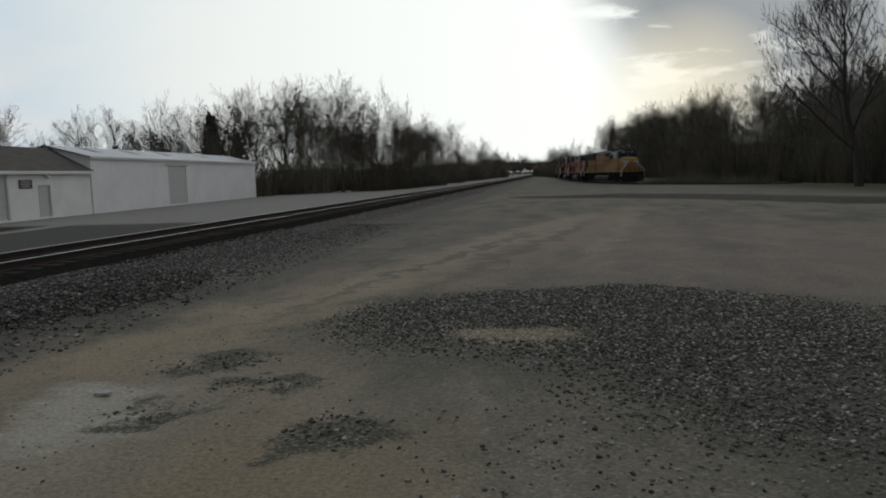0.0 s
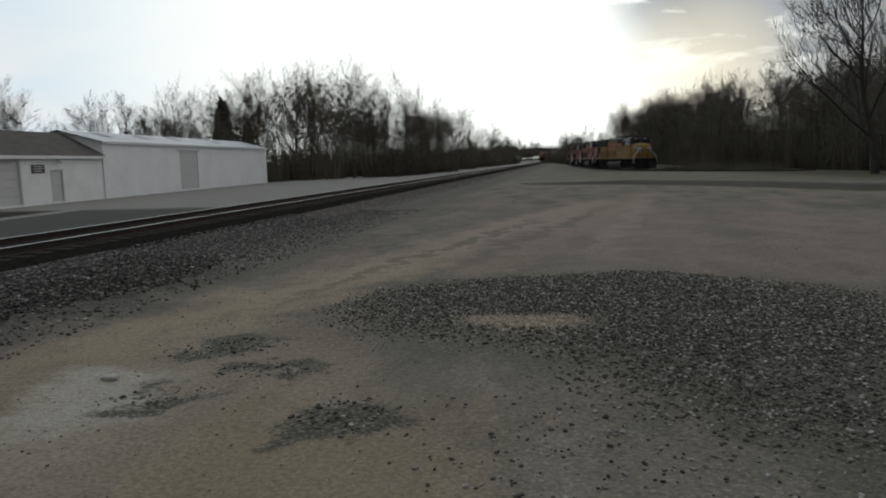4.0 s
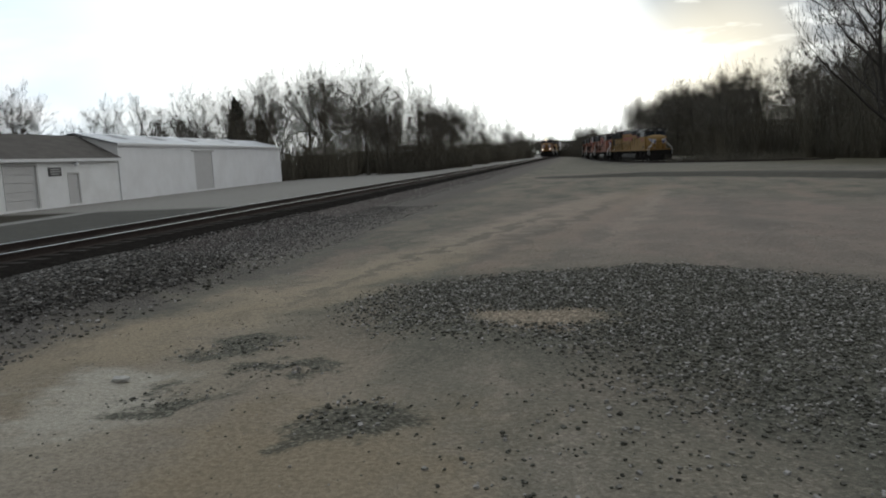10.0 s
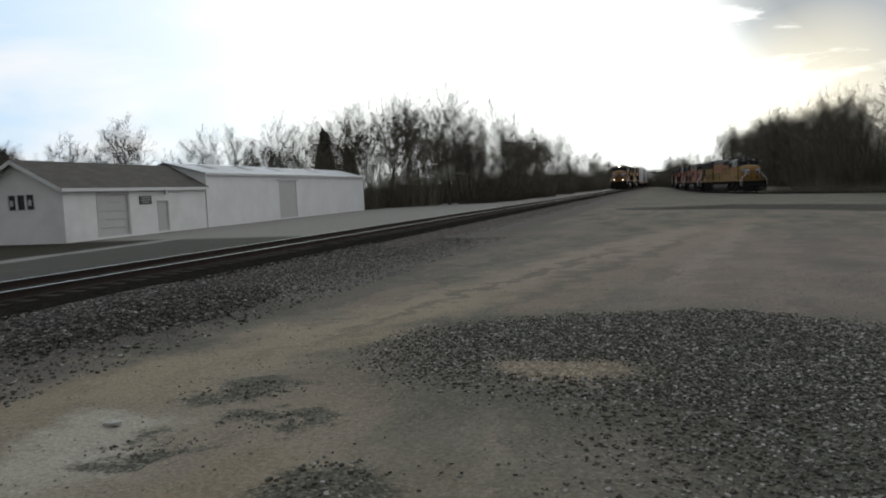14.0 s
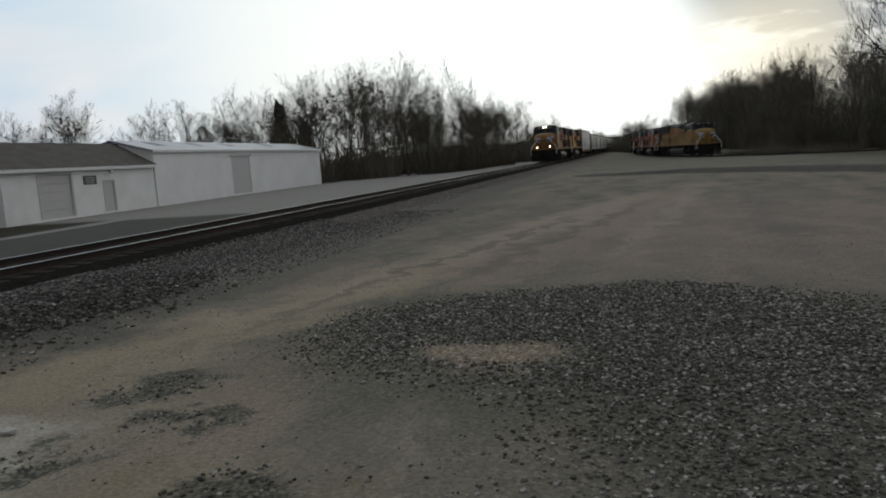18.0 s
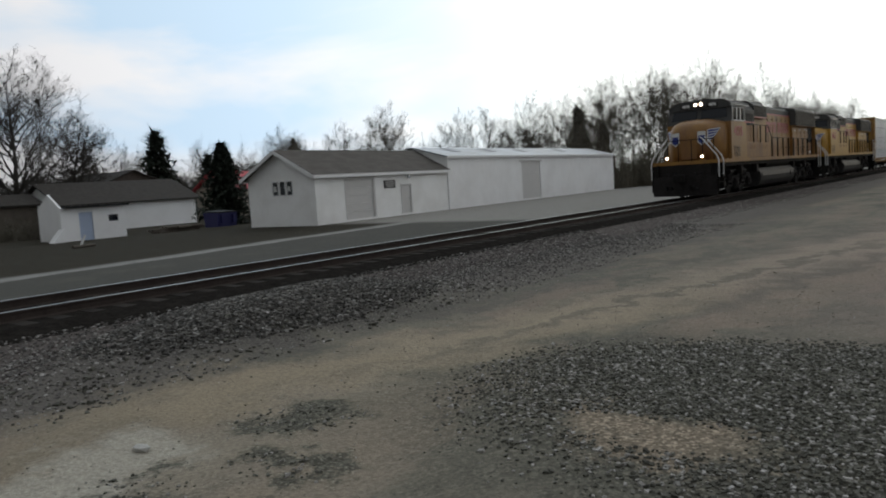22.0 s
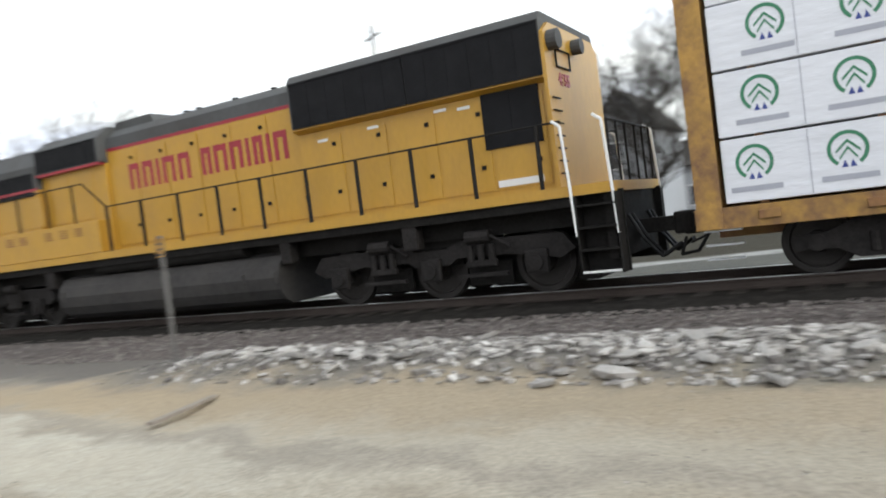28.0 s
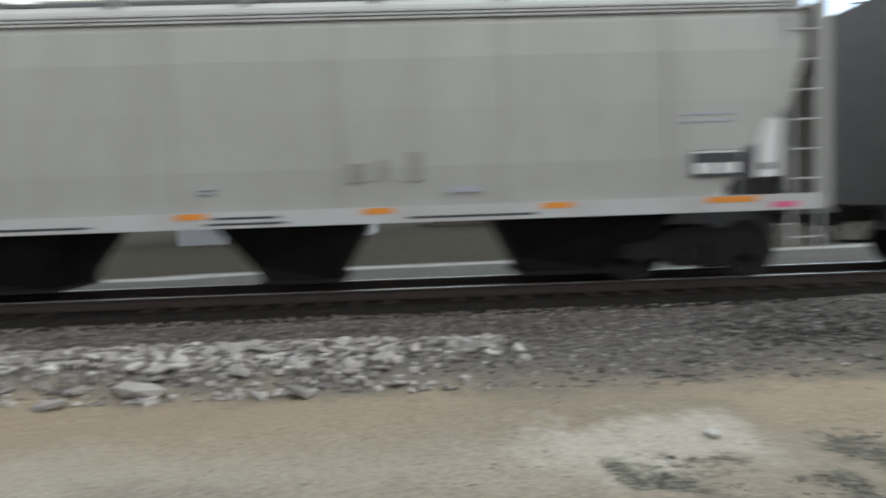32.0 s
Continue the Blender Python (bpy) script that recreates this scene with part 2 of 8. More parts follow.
M_black = mat("black_paint", (0.018, 0.018, 0.018), 0.5, var=0.2)
M_sign = mat("dark_sign", (0.03, 0.028, 0.03), 0.5, var=0.2)
M_letter = mat("pale_lettering", (0.5, 0.5, 0.48), 0.6, var=0.05)
M_concrete = mat("concrete", (0.42, 0.41, 0.38), 0.9, var=0.15, scale=2, fine=30, bump=0.3)
M_wood = mat("grey_wood", (0.20, 0.17, 0.14), 0.85, var=0.3, scale=2, fine=18, bump=0.4, stretch=(6, 6, 0.5))
M_pole = mat("grey_pole", (0.105, 0.10, 0.095), 0.9, var=0.3, scale=2, fine=18, bump=0.4, stretch=(6, 6, 0.5))
M_plank = mat("pale_plank", (0.38, 0.30, 0.20), 0.8, var=0.25, random=0.25)
M_woodbark = mat("grey_bark", (0.075, 0.068, 0.055), 0.95, var=0.3, scale=3, fine=20, bump=0.4, random=0.3)
M_woodtwig = mat("grey_twigs", (0.125, 0.113, 0.092), 0.95, var=0.2, bump=0, random=0.3)
M_farwood = mat("hazy_wood", (0.095, 0.09, 0.08), 0.95, var=0.3, bump=0)
M_bark = mat("bark", (0.045, 0.04, 0.035), 0.95, var=0.3, scale=3, fine=20, bump=0.4, random=0.25)
M_twig = mat("twigs", (0.06, 0.054, 0.048), 0.95, var=0.2, bump=0, random=0.25)
M_brush = mat("dry_brush", (0.12, 0.108, 0.082), 0.95, var=0.3, bump=0, random=0.3)
M_fir = mat("conifer_needles", (0.022, 0.032, 0.02), 0.9, var=0.35, bump=0, random=0.2)
M_galv = mat("galvanised_steel", (0.42, 0.43, 0.44), 0.45, 0.6, var=0.12)
M_red = mat("red_roof", (0.42, 0.05, 0.06), 0.6, var=0.12)
M_bin = mat("blue_bin", (0.016, 0.016, 0.085), 0.5, var=0.15)
M_bluedoor = mat("pale_blue_door", (0.38, 0.45, 0.58), 0.6, var=0.06)
M_greyroof = mat("grey_roof", (0.06, 0.055, 0.05), 0.9, var=0.25, fine=15)
M_greywall = mat("grey_siding", (0.36, 0.37, 0.39), 0.7, var=0.08, stretch=(1, 1, 10))


def island_mat(name, cols, rough=0.9):
    """Loose stones: each piece takes its own tone between the given colours."""
    m = bpy.data.materials.new(name)
    m.use_nodes = True
    N, L = m.node_tree.nodes, m.node_tree.links
    b = N["Principled BSDF"]
    geo = N.new("ShaderNodeNewGeometry")
    ramp = N.new("ShaderNodeValToRGB")
    cr = ramp.color_ramp
    cr.elements[0].color, cr.elements[1].color = (*cols[0], 1), (*cols[-1], 1)
    for i, c in enumerate(cols[1:-1]):
        cr.elements.new((i + 1) / (len(cols) - 1)).color = (*c, 1)
    L.new(geo.outputs["Random Per Island"], ramp.inputs["Fac"])
    nz = N.new("ShaderNodeTexNoise")
    nz.inputs["Scale"].default_value = 60
    mx = N.new("ShaderNodeMix")
    mx.data_type, mx.blend_type = "RGBA", "OVERLAY"
    mx.inputs["Factor"].default_value = 0.5
    L.new(ramp.outputs["Color"], mx.inputs["A"])
    L.new(nz.outputs["Fac"], mx.inputs["B"])
    L.new(mx.outputs["Result"], b.inputs["Base Color"])
    b.inputs["Roughness"].default_value = rough
    b.inputs["Specular IOR Level"].default_value = 0.15
    return m


M_gravel = island_mat("dark_gravel", [(0.05, 0.048, 0.04), (0.075, 0.073, 0.06), (0.095, 0.092, 0.075), (0.12, 0.116, 0.097), (0.16, 0.153, 0.13), (0.25, 0.24, 0.22), (0.42, 0.40, 0.375)])
M_heap = island_mat("heap_gravel", [(0.03, 0.028, 0.026), (0.06, 0.057, 0.052), (0.085, 0.08, 0.072), (0.12, 0.112, 0.10), (0.26, 0.25, 0.23)])
M_ballast = island_mat("ballast_stone", [(0.06, 0.053, 0.049), (0.105, 0.09, 0.084), (0.145, 0.124, 0.115), (0.25, 0.23, 0.21)])
M_verge = island_mat("verge_stone", [(0.05, 0.047, 0.043), (0.09, 0.083, 0.077), (0.125, 0.116, 0.107), (0.17, 0.16, 0.148), (0.4, 0.385, 0.36)])
M_rubble = mat("pale_limestone", (0.30, 0.285, 0.265), 0.9, var=0.25, scale=5, fine=40, bump=0.5, random=0.5, dirt=(0.25, 0.22, 0.19), dirt_amt=0.5, dirt_scale=4)


# ---- ground ----
def smooth(a, b, x):
    t = np.clip((x - a) / (b - a), 0, 1)
    return t * t * (3 - 2 * t)


PILE = (-7.1, 9.6)
MOUND = (0.6, 8.1)


def ground_z(x, y):
    z = 0.02 * smooth(-13.0, -19.0, x) * smooth(-60, 10, y) - 0.22 * smooth(-34.0, -41.0, x)
    z = z - 0.5 * smooth(30, 95, y) * smooth(-7.0, -2.0, x)
    near = np.exp(-((x + 2) ** 2 + (y - 2) ** 2) / 900.0)
    z = z + near * (0.035 * np.sin(x * 1.3 + 0.6 * np.sin(y * 0.7)) * np.cos(y * 0.55 + 0.4 * x) + 0.015 * np.sin(3.1 * x + 1.7 * y))
    # wheel ruts along the track through the yard
    for c in (-3.9, -2.3):
        z = z - 0.035 * np.exp(-((x - c - 0.25 * np.sin(y * 0.25)) / 0.28) ** 2) * smooth(12, 4, y) * smooth(-40, -20, y)
    z = z + 0.4 * np.exp(-(((x - PILE[0]) / 1.35) ** 2 + ((y - PILE[1]) / 2.7) ** 2) ** 1.5)
    z = z + 0.13 * np.exp(-(((x - MOUND[0]) / 2.7) ** 2 + ((y - MOUND[1]) / 2.4) ** 2) ** 1.5)
    z = z + 0.22 * np.exp(-(((x + 6.3) / 0.9) ** 2) ** 1.5) * smooth(-9, -5, y) * smooth(6, 3, y)
    # shallow hollow where the car stands
    z = z - 0.2 * np.exp(-(((x - 1.6) / 4.6) ** 2 + ((y + 2.0) / 2.6) ** 2) ** 1.5)
    return z


def axis_steps(a, b, near0, near1, fine, grow=1.16):
    left, right = [near0], [near1]
    d = fine
    while left[-1] > a:
        d *= grow
        left.append(left[-1] - d)
    d = fine
    while right[-1] < b:
        d *= grow
        right.append(right[-1] + d)
    return np.array(left[::-1][:-1] + list(np.arange(near0, near1, fine)) + right)


def build_ground_material():
    m = bpy.data.materials.new("yard_earth")
    m.use_nodes = True
    N, L = m.node_tree.nodes, m.node_tree.links
    b = N["Principled BSDF"]
    tc = N.new("ShaderNodeTexCoord")
    warp = N.new("ShaderNodeTexNoise")
    warp.inputs["Scale"].default_value, warp.inputs["Detail"].default_value = 0.9, 6
    warp.inputs["Roughness"].default_value = 0.7
    L.new(tc.outputs["Object"], warp.inputs["Vector"])
    sub = N.new("ShaderNodeVectorMath")
    sub.operation = "SUBTRACT"
    sub.inputs[1].default_value = (0.5, 0.5, 0.5)
    L.new(warp.outputs["Color"], sub.inputs[0])
    sc = N.new("ShaderNodeVectorMath")
    sc.operation = "SCALE"
    sc.inputs["Scale"].default_value = 2.6
    L.new(sub.outputs["Vector"], sc.inputs[0])
    P = N.new("ShaderNodeVectorMath")
    P.operation = "ADD"
    L.new(tc.outputs["Object"], P.inputs[0])
    L.new(sc.outputs["Vector"], P.inputs[1])

    def noise(scale, detail=5, vec=None, rough=0.6):
        n = N.new("ShaderNodeTexNoise")
        n.inputs["Scale"].default_value, n.inputs["Detail"].default_value, n.inputs["Roughness"].default_value = scale, detail, rough
        L.new(vec or tc.outputs["Object"], n.inputs["Vector"])
        return n.outputs["Fac"]

    def rng(v, a, bb, lo=0.0, hi=1.0):
        r = N.new("ShaderNodeMapRange")
        r.interpolation_type = "SMOOTHSTEP"
        r.inputs["From Min"].default_value, r.inputs["From Max"].default_value = a, bb
        r.inputs["To Min"].default_value, r.inputs["To Max"].default_value = lo, hi
        L.new(v, r.inputs["Value"])
        return r.outputs["Result"]

    def ell(cx, cy, rx, ry, ang=0.0, soft=0.35, amt=1.0):
        mp = N.new("ShaderNodeMapping")
        mp.vector_type = "TEXTURE"
        mp.inputs["Location"].default_value = (cx, cy, 0)
        mp.inputs["Rotation"].default_value = (0, 0, radians(ang))
        mp.inputs["Scale"].default_value = (rx, ry, 1e6)
        L.new(P.outputs["Vector"], mp.inputs["Vector"])
        ln = N.new("ShaderNodeVectorMath")
        ln.operation = "LENGTH"
        L.new(mp.outputs["Vector"], ln.inputs[0])
        return rng(ln.outputs["Value"], 1 - soft, 1 + soft, amt, 0.0)

    def times(a, bb):
        t = N.new("ShaderNodeMath")
        t.operation = "MULTIPLY"
        L.new(a, t.inputs[0])
        L.new(bb, t.inputs[1])
        return t.outputs["Value"]

    def over(col, c, mask):
        mx = N.new("ShaderNodeMix")
        mx.data_type = "RGBA"
        if isinstance(c, tuple):
            mx.inputs["B"].default_value = (*c, 1)
        else:
            L.new(c, mx.inputs["B"])
        L.new(col, mx.inputs["A"])
        L.new(mask, mx.inputs["Factor"])
        return mx.outputs["Result"]

    base = N.new("ShaderNodeRGB")
    base.outputs[0].default_value = (0.142, 0.136, 0.112, 1)
    col = base.outputs[0]
    col = over(col, (0.188, 0.172, 0.138), rng(noise(0.35), 0.42, 0.62))
    col = over(col, (0.21, 0.185, 0.15), rng(noise(2.6, 6), 0.5, 0.66, 0, 0.7))
    col = over(col, (0.105, 0.102, 0.086), rng(noise(0.8, 6), 0.5, 0.68, 0, 0.7))
    # sandy wheel tracks and the wide sandy yard
    sand, pale = (0.255, 0.213, 0.157), (0.385, 0.358, 0.30)
    stretch = N.new("ShaderNodeMapping")
    stretch.inputs["Rotation"].default_value = (0, 0, radians(-12))
    stretch.inputs["Scale"].default_value = (1.3, 0.22, 1)
    L.new(P.outputs["Vector"], stretch.inputs["Vector"])
    streak = noise(0.9, 5, stretch.outputs["Vector"])
    ahead = ell(0.5, 30, 14, 32, 0, 0.2)
    col = over(col, (0.235, 0.19, 0.153), times(rng(streak, 0.47, 0.62, 0, 0.75), ahead))
    col = over(col, (0.10, 0.098, 0.08), times(rng(streak, 0.45, 0.33, 0, 0.7), ahead))
    col = over(col, (0.085, 0.083, 0.058), times(ell(-6.4, 30, 1.1, 40, 0, 0.6), rng(noise(1.4, 6), 0.42, 0.6, 0.1, 0.9)))
    yard = ell(-1.5, -26, 6.5, 29, 0, 0.25, 0.95)
    col = over(col, (0.335, 0.29, 0.22), yard)
    col = over(col, pale, times(rng(streak, 0.46, 0.62, 0, 0.85), yard))
    col = over(col, (0.235, 0.21, 0.17), times(rng(streak, 0.46, 0.36, 0, 0.75), yard))
    col = over(col, (0.30, 0.238, 0.16), ell(-4.6, -3.0, 0.9, 7.5, 0, 0.5, 0.85))
    col = over(col, sand, ell(-3.4, 2.2, 1.5, 6.0, -4, 0.5, 0.75))
    col = over(col, (0.315, 0.263, 0.19), ell(-3.6, 9.6, 0.75, 4.6, -18, 0.5, 0.85))
    col = over(col, (0.295, 0.245, 0.175), ell(-4.7, 6.9, 0.7, 2.2, -30, 0.5, 0.75))
    col = over(col, (0.33, 0.28, 0.215), ell(-1.2, 20, 0.8, 9.0, -14, 0.5, 0.7))
    col = over(col, (0.28, 0.225, 0.165), ell(0.6, 22, 0.6, 10.0, -11, 0.6, 0.6))
    col = over(col, (0.265, 0.216, 0.15), ell(-1.8, 3.9, 1.15, 1.0, 20, 0.5, 0.85))
    col = over(col, (0.25, 0.20, 0.175), ell(3.0, 17, 5, 9, 10, 0.6, 0.5))
    col = over(col, pale, ell(-3.75, 4.85, 0.5, 0.75, 15, 0.5, 0.9))
    col = over(col, pale, ell(-2.6, -8, 1.0, 12, 3, 0.6, 0.6))
    col = over(col, pale, ell(-0.6, -14, 1.6, 9, -4, 0.6, 0.5))
    col = over(col, (0.22, 0.19, 0.15), ell(-1.6, -4, 0.35, 5, 7, 0.6, 0.7))
    col = over(col, (0.20, 0.175, 0.145), ell(-3.3, -2, 0.25, 7, -5, 0.7, 0.6))
    # faint ruts that run on towards the crossing of tracks ahead
    for e, c, a in (((-2.3, 15, 0.16, 7, -13), (0.13, 0.118, 0.10), 0.7), ((-0.3, 19, 0.2, 8, -12), (0.14, 0.125, 0.11), 0.6), ((1.6, 22, 0.25, 10, -8), (0.29, 0.245, 0.2), 0.6),
                    ((3.4, 19, 0.3, 7, -3), (0.15, 0.135, 0.12), 0.6), ((-4.6, 13, 0.2, 5, -12), (0.14, 0.125, 0.11), 0.6), ((-5.0, 24, 0.5, 12, -4), (0.13, 0.12, 0.108), 0.6)):
        col = over(col, c, ell(*e, 0.6, a))
    # dark gravel spills
    dark = (0.08, 0.079, 0.064)
    stony = None
    for e in ((0.5, 8.3, 3.3, 2.2, -4), (2.3, 6.2, 2.5, 1.9, 0), (-1.55, 4.7, 0.34, 0.34, 0), (-3.1, 5.0, 0.36, 0.2, 15), (-3.3, 6.5, 0.55, 0.36, 20), (*PILE, 1.5, 2.9, 0),
              (-2.6, 5.72, 0.38, 0.2, 10), (1.6, 4.3, 2.2, 1.1, 0)):
        m_ = ell(*e, 0.5, 0.9 if e[1] > 6.3 or e[2] < 1 else (0.7 if e[1] > 5 else 0.3))
        col = over(col, dark, m_)
        if stony is None:
            stony = m_
        else:
            mx_ = N.new("ShaderNodeMath")
            mx_.operation = "MAXIMUM"
            L.new(stony, mx_.inputs[0])
            L.new(m_, mx_.inputs[1])
            stony = mx_.outputs["Value"]
    col = over(col, (0.24, 0.195, 0.145), ell(-0.5, 7.15, 0.85, 0.36, -14, 0.6, 0.85))
    col = over(col, (0.125, 0.114, 0.103), ell(-7.3, 4, 1.9, 200, 0, 0.4, 0.95))
    col = over(col, (0.05, 0.047, 0.043), ell(*PILE, 1.35, 2.7, 0, 0.3, 0.95))
    # far side of the line: lane, pale verge, grass
    sep = N.new("ShaderNodeSeparateXYZ")
    L.new(tc.outputs["Object"], sep.inputs["Vector"])
    far = rng(sep.outputs["X"], -12.6, -13.4)
    lane = over(base.outputs[0], (0.085, 0.083, 0.074), rng(noise(0.6), 0.3, 0.5, 0.7, 1))
    grass = over(base.outputs[0], (0.038, 0.034, 0.025), rng(noise(1.5, 6), 0.2, 0.6, 0.9, 1))
    xs = N.new("ShaderNodeMath")
    xs.operation = "MULTIPLY_ADD"
    xs.inputs[1].default_value = 0.13
    L.new(sep.outputs["Y"], xs.inputs[0])
    L.new(sep.outputs["X"], xs.inputs[2])
    farcol = over(lane, (0.26, 0.255, 0.24), times(rng(xs.outputs["Value"], -17.6, -17.9), rng(noise(1.3, 5), 0.25, 0.5, 0.5, 1)))
    farcol = over(farcol, grass, rng(xs.outputs["Value"], -18.3, -19.2))
    apron = times(rng(sep.outputs["Y"], 28.5, 30.5), rng(sep.outputs["X"], -33, -31.0))
    farcol = over(farcol, (0.25, 0.24, 0.22), apron)
    col = over(col, farcol, far)
    col = over(col, (0.085, 0.075, 0.05), times(rng(sep.outputs["X"], 14, 20), rng(noise(0.7, 6), 0.3, 0.6, 0.6, 1)))
    fine = noise(28, 6, rough=0.7)
    grit = N.new("ShaderNodeTexVoronoi")
    grit.inputs["Scale"].default_value = 22
    L.new(tc.outputs["Object"], grit.inputs["Vector"])
    hs = N.new("ShaderNodeHueSaturation")
    L.new(col, hs.inputs["Color"])
    L.new(rng(fine, 0.25, 0.75, 0.72, 1.28), hs.inputs["Value"])
    # small chips: each cell of a fine pattern takes its own tone, strongly where gravel lies
    chips = N.new("ShaderNodeTexVoronoi")
    chips.inputs["Scale"].default_value = 48
    L.new(tc.outputs["Object"], chips.inputs["Vector"])
    cs = N.new("ShaderNodeSeparateColor")
    L.new(chips.outputs["Color"], cs.inputs["Color"])
    tone = N.new("ShaderNodeValToRGB")
    tr = tone.color_ramp
    tr.elements[0].position, tr.elements[0].color = 0.0, (0.35, 0.35, 0.35, 1)
    tr.elements[1].position, tr.elements[1].color = 1.0, (1.0, 1.0, 1.0, 1)
    for p, v in ((0.5, 0.5), (0.82, 0.62), (0.9, 0.95)):
        tr.elements.new(p).color = (v, v, v, 1)
    L.new(cs.outputs["Red"], tone.inputs["Fac"])
    chip_v = rng(tone.outputs["Color"], 0.0, 1.0, 0.0, 2.2)
    hc = N.new("ShaderNodeHueSaturation")
    L.new(hs.outputs["Color"], hc.inputs["Color"])
    L.new(chip_v, hc.inputs["Value"])
    loose = N.new("ShaderNodeMath")
    loose.operation = "MAXIMUM"
    L.new(rng(noise(1.6, 5), 0.5, 0.75, 0.0, 0.22), loose.inputs[0])
    L.new(stony, loose.inputs[1])
    peb = over(hs.outputs["Color"], hc.outputs["Color"], loose.outputs["Value"])
    L.new(peb, b.inputs["Base Color"])
    b.inputs["Roughness"].default_value = 0.95
    b.inputs["Specular IOR Level"].default_value = 0.06
    bp = N.new("ShaderNodeBump")
    bp.inputs["Strength"].default_value, bp.inputs["Distance"].default_value = 0.7, 0.03
    L.new(fine, bp.inputs["Height"])
    L.new(bp.outputs["Normal"], b.inputs["Normal"])
    return m


def build_ground():
    xs = axis_steps(-1500, 1500, -10.0, 5.0, 0.14, 1.13)
    ys = axis_steps(-1500, 2500, -7.0, 14.0, 0.14, 1.13)
    gx, gy = np.meshgrid(xs, ys)
    gz = ground_z(gx, gy)
    v = np.stack([gx.ravel(), gy.ravel(), gz.ravel()], 1)
    n, k = len(xs), len(ys)
    i = np.arange(n * k).reshape(k, n)
    f = np.stack([i[:-1, :-1].ravel(), i[:-1, 1:].ravel(), i[1:, 1:].ravel(), i[1:, :-1].ravel()], 1)
    ob = mesh_object("ground", v.tolist(), f.tolist(), build_ground_material(), True)
    tagged(ob, "uneven packed earth yard with sandy wheel tracks and gravel spills", "ground", kind="structure")


build_ground()

CUBE_F = [(0, 1, 3, 2), (4, 6, 7, 5), (0, 4, 5, 1), (2, 3, 7, 6), (0, 2, 6, 4), (1, 5, 7, 3)]
CUBE_V = np.array([[x, y, z] for x in (-1, 1) for y in (-1, 1) for z in (-1, 1)], float)


def scatter(name, pts, sizes, material, label, flat=0.65):
    """Many small angular stones as one mesh."""
    n = len(pts)
    v = CUBE_V[None] * RNG.uniform(0.55, 1.0, (n, 8, 3)) * sizes[:, None, None] * 0.5
    v[:, :, 2] *= flat
    v[:, :, 0] *= RNG.uniform(0.7, 1.4, (n, 1))
    a = RNG.uniform(0, 2 * np.pi, n)
    t = RNG.uniform(-0.5, 0.5, n)
    c, s = np.cos(t)[:, None], np.sin(t)[:, None]
    v = np.stack([v[..., 0] * c - v[..., 2] * s, v[..., 1], v[..., 0] * s + v[..., 2] * c], -1)
    c, s = np.cos(a)[:, None], np.sin(a)[:, None]
    v = np.stack([v[..., 0] * c - v[..., 1] * s, v[..., 0] * s + v[..., 1] * c, v[..., 2]], -1)
    v += pts[:, None, :] + np.array([0, 0, 1])[None, None] * (sizes * 0.18)[:, None, None]
    f = (np.arange(n)[:, None, None] * 8 + np.array(CUBE_F)[None]).reshape(-1, 4)
    ob = mesh_object(name, v.reshape(-1, 3).tolist(), f.tolist(), material)
    return tagged(ob, label, "stones", kind="stuff")


def blob_pts(n, cx, cy, rx, ry, ang=0.0):
    r = np.sqrt(RNG.uniform(0, 1, n)) * RNG.uniform(0.75, 1.12, n)
    a = RNG.uniform(0, 2 * np.pi, n)
    u, w = r * np.cos(a) * rx, r * np.sin(a) * ry
    c, s = math.cos(radians(ang)), math.sin(radians(ang))
    x, y = cx + u * c - w * s, cy + u * s + w * c
    return np.stack([x, y, ground_z(x, y)], 1)


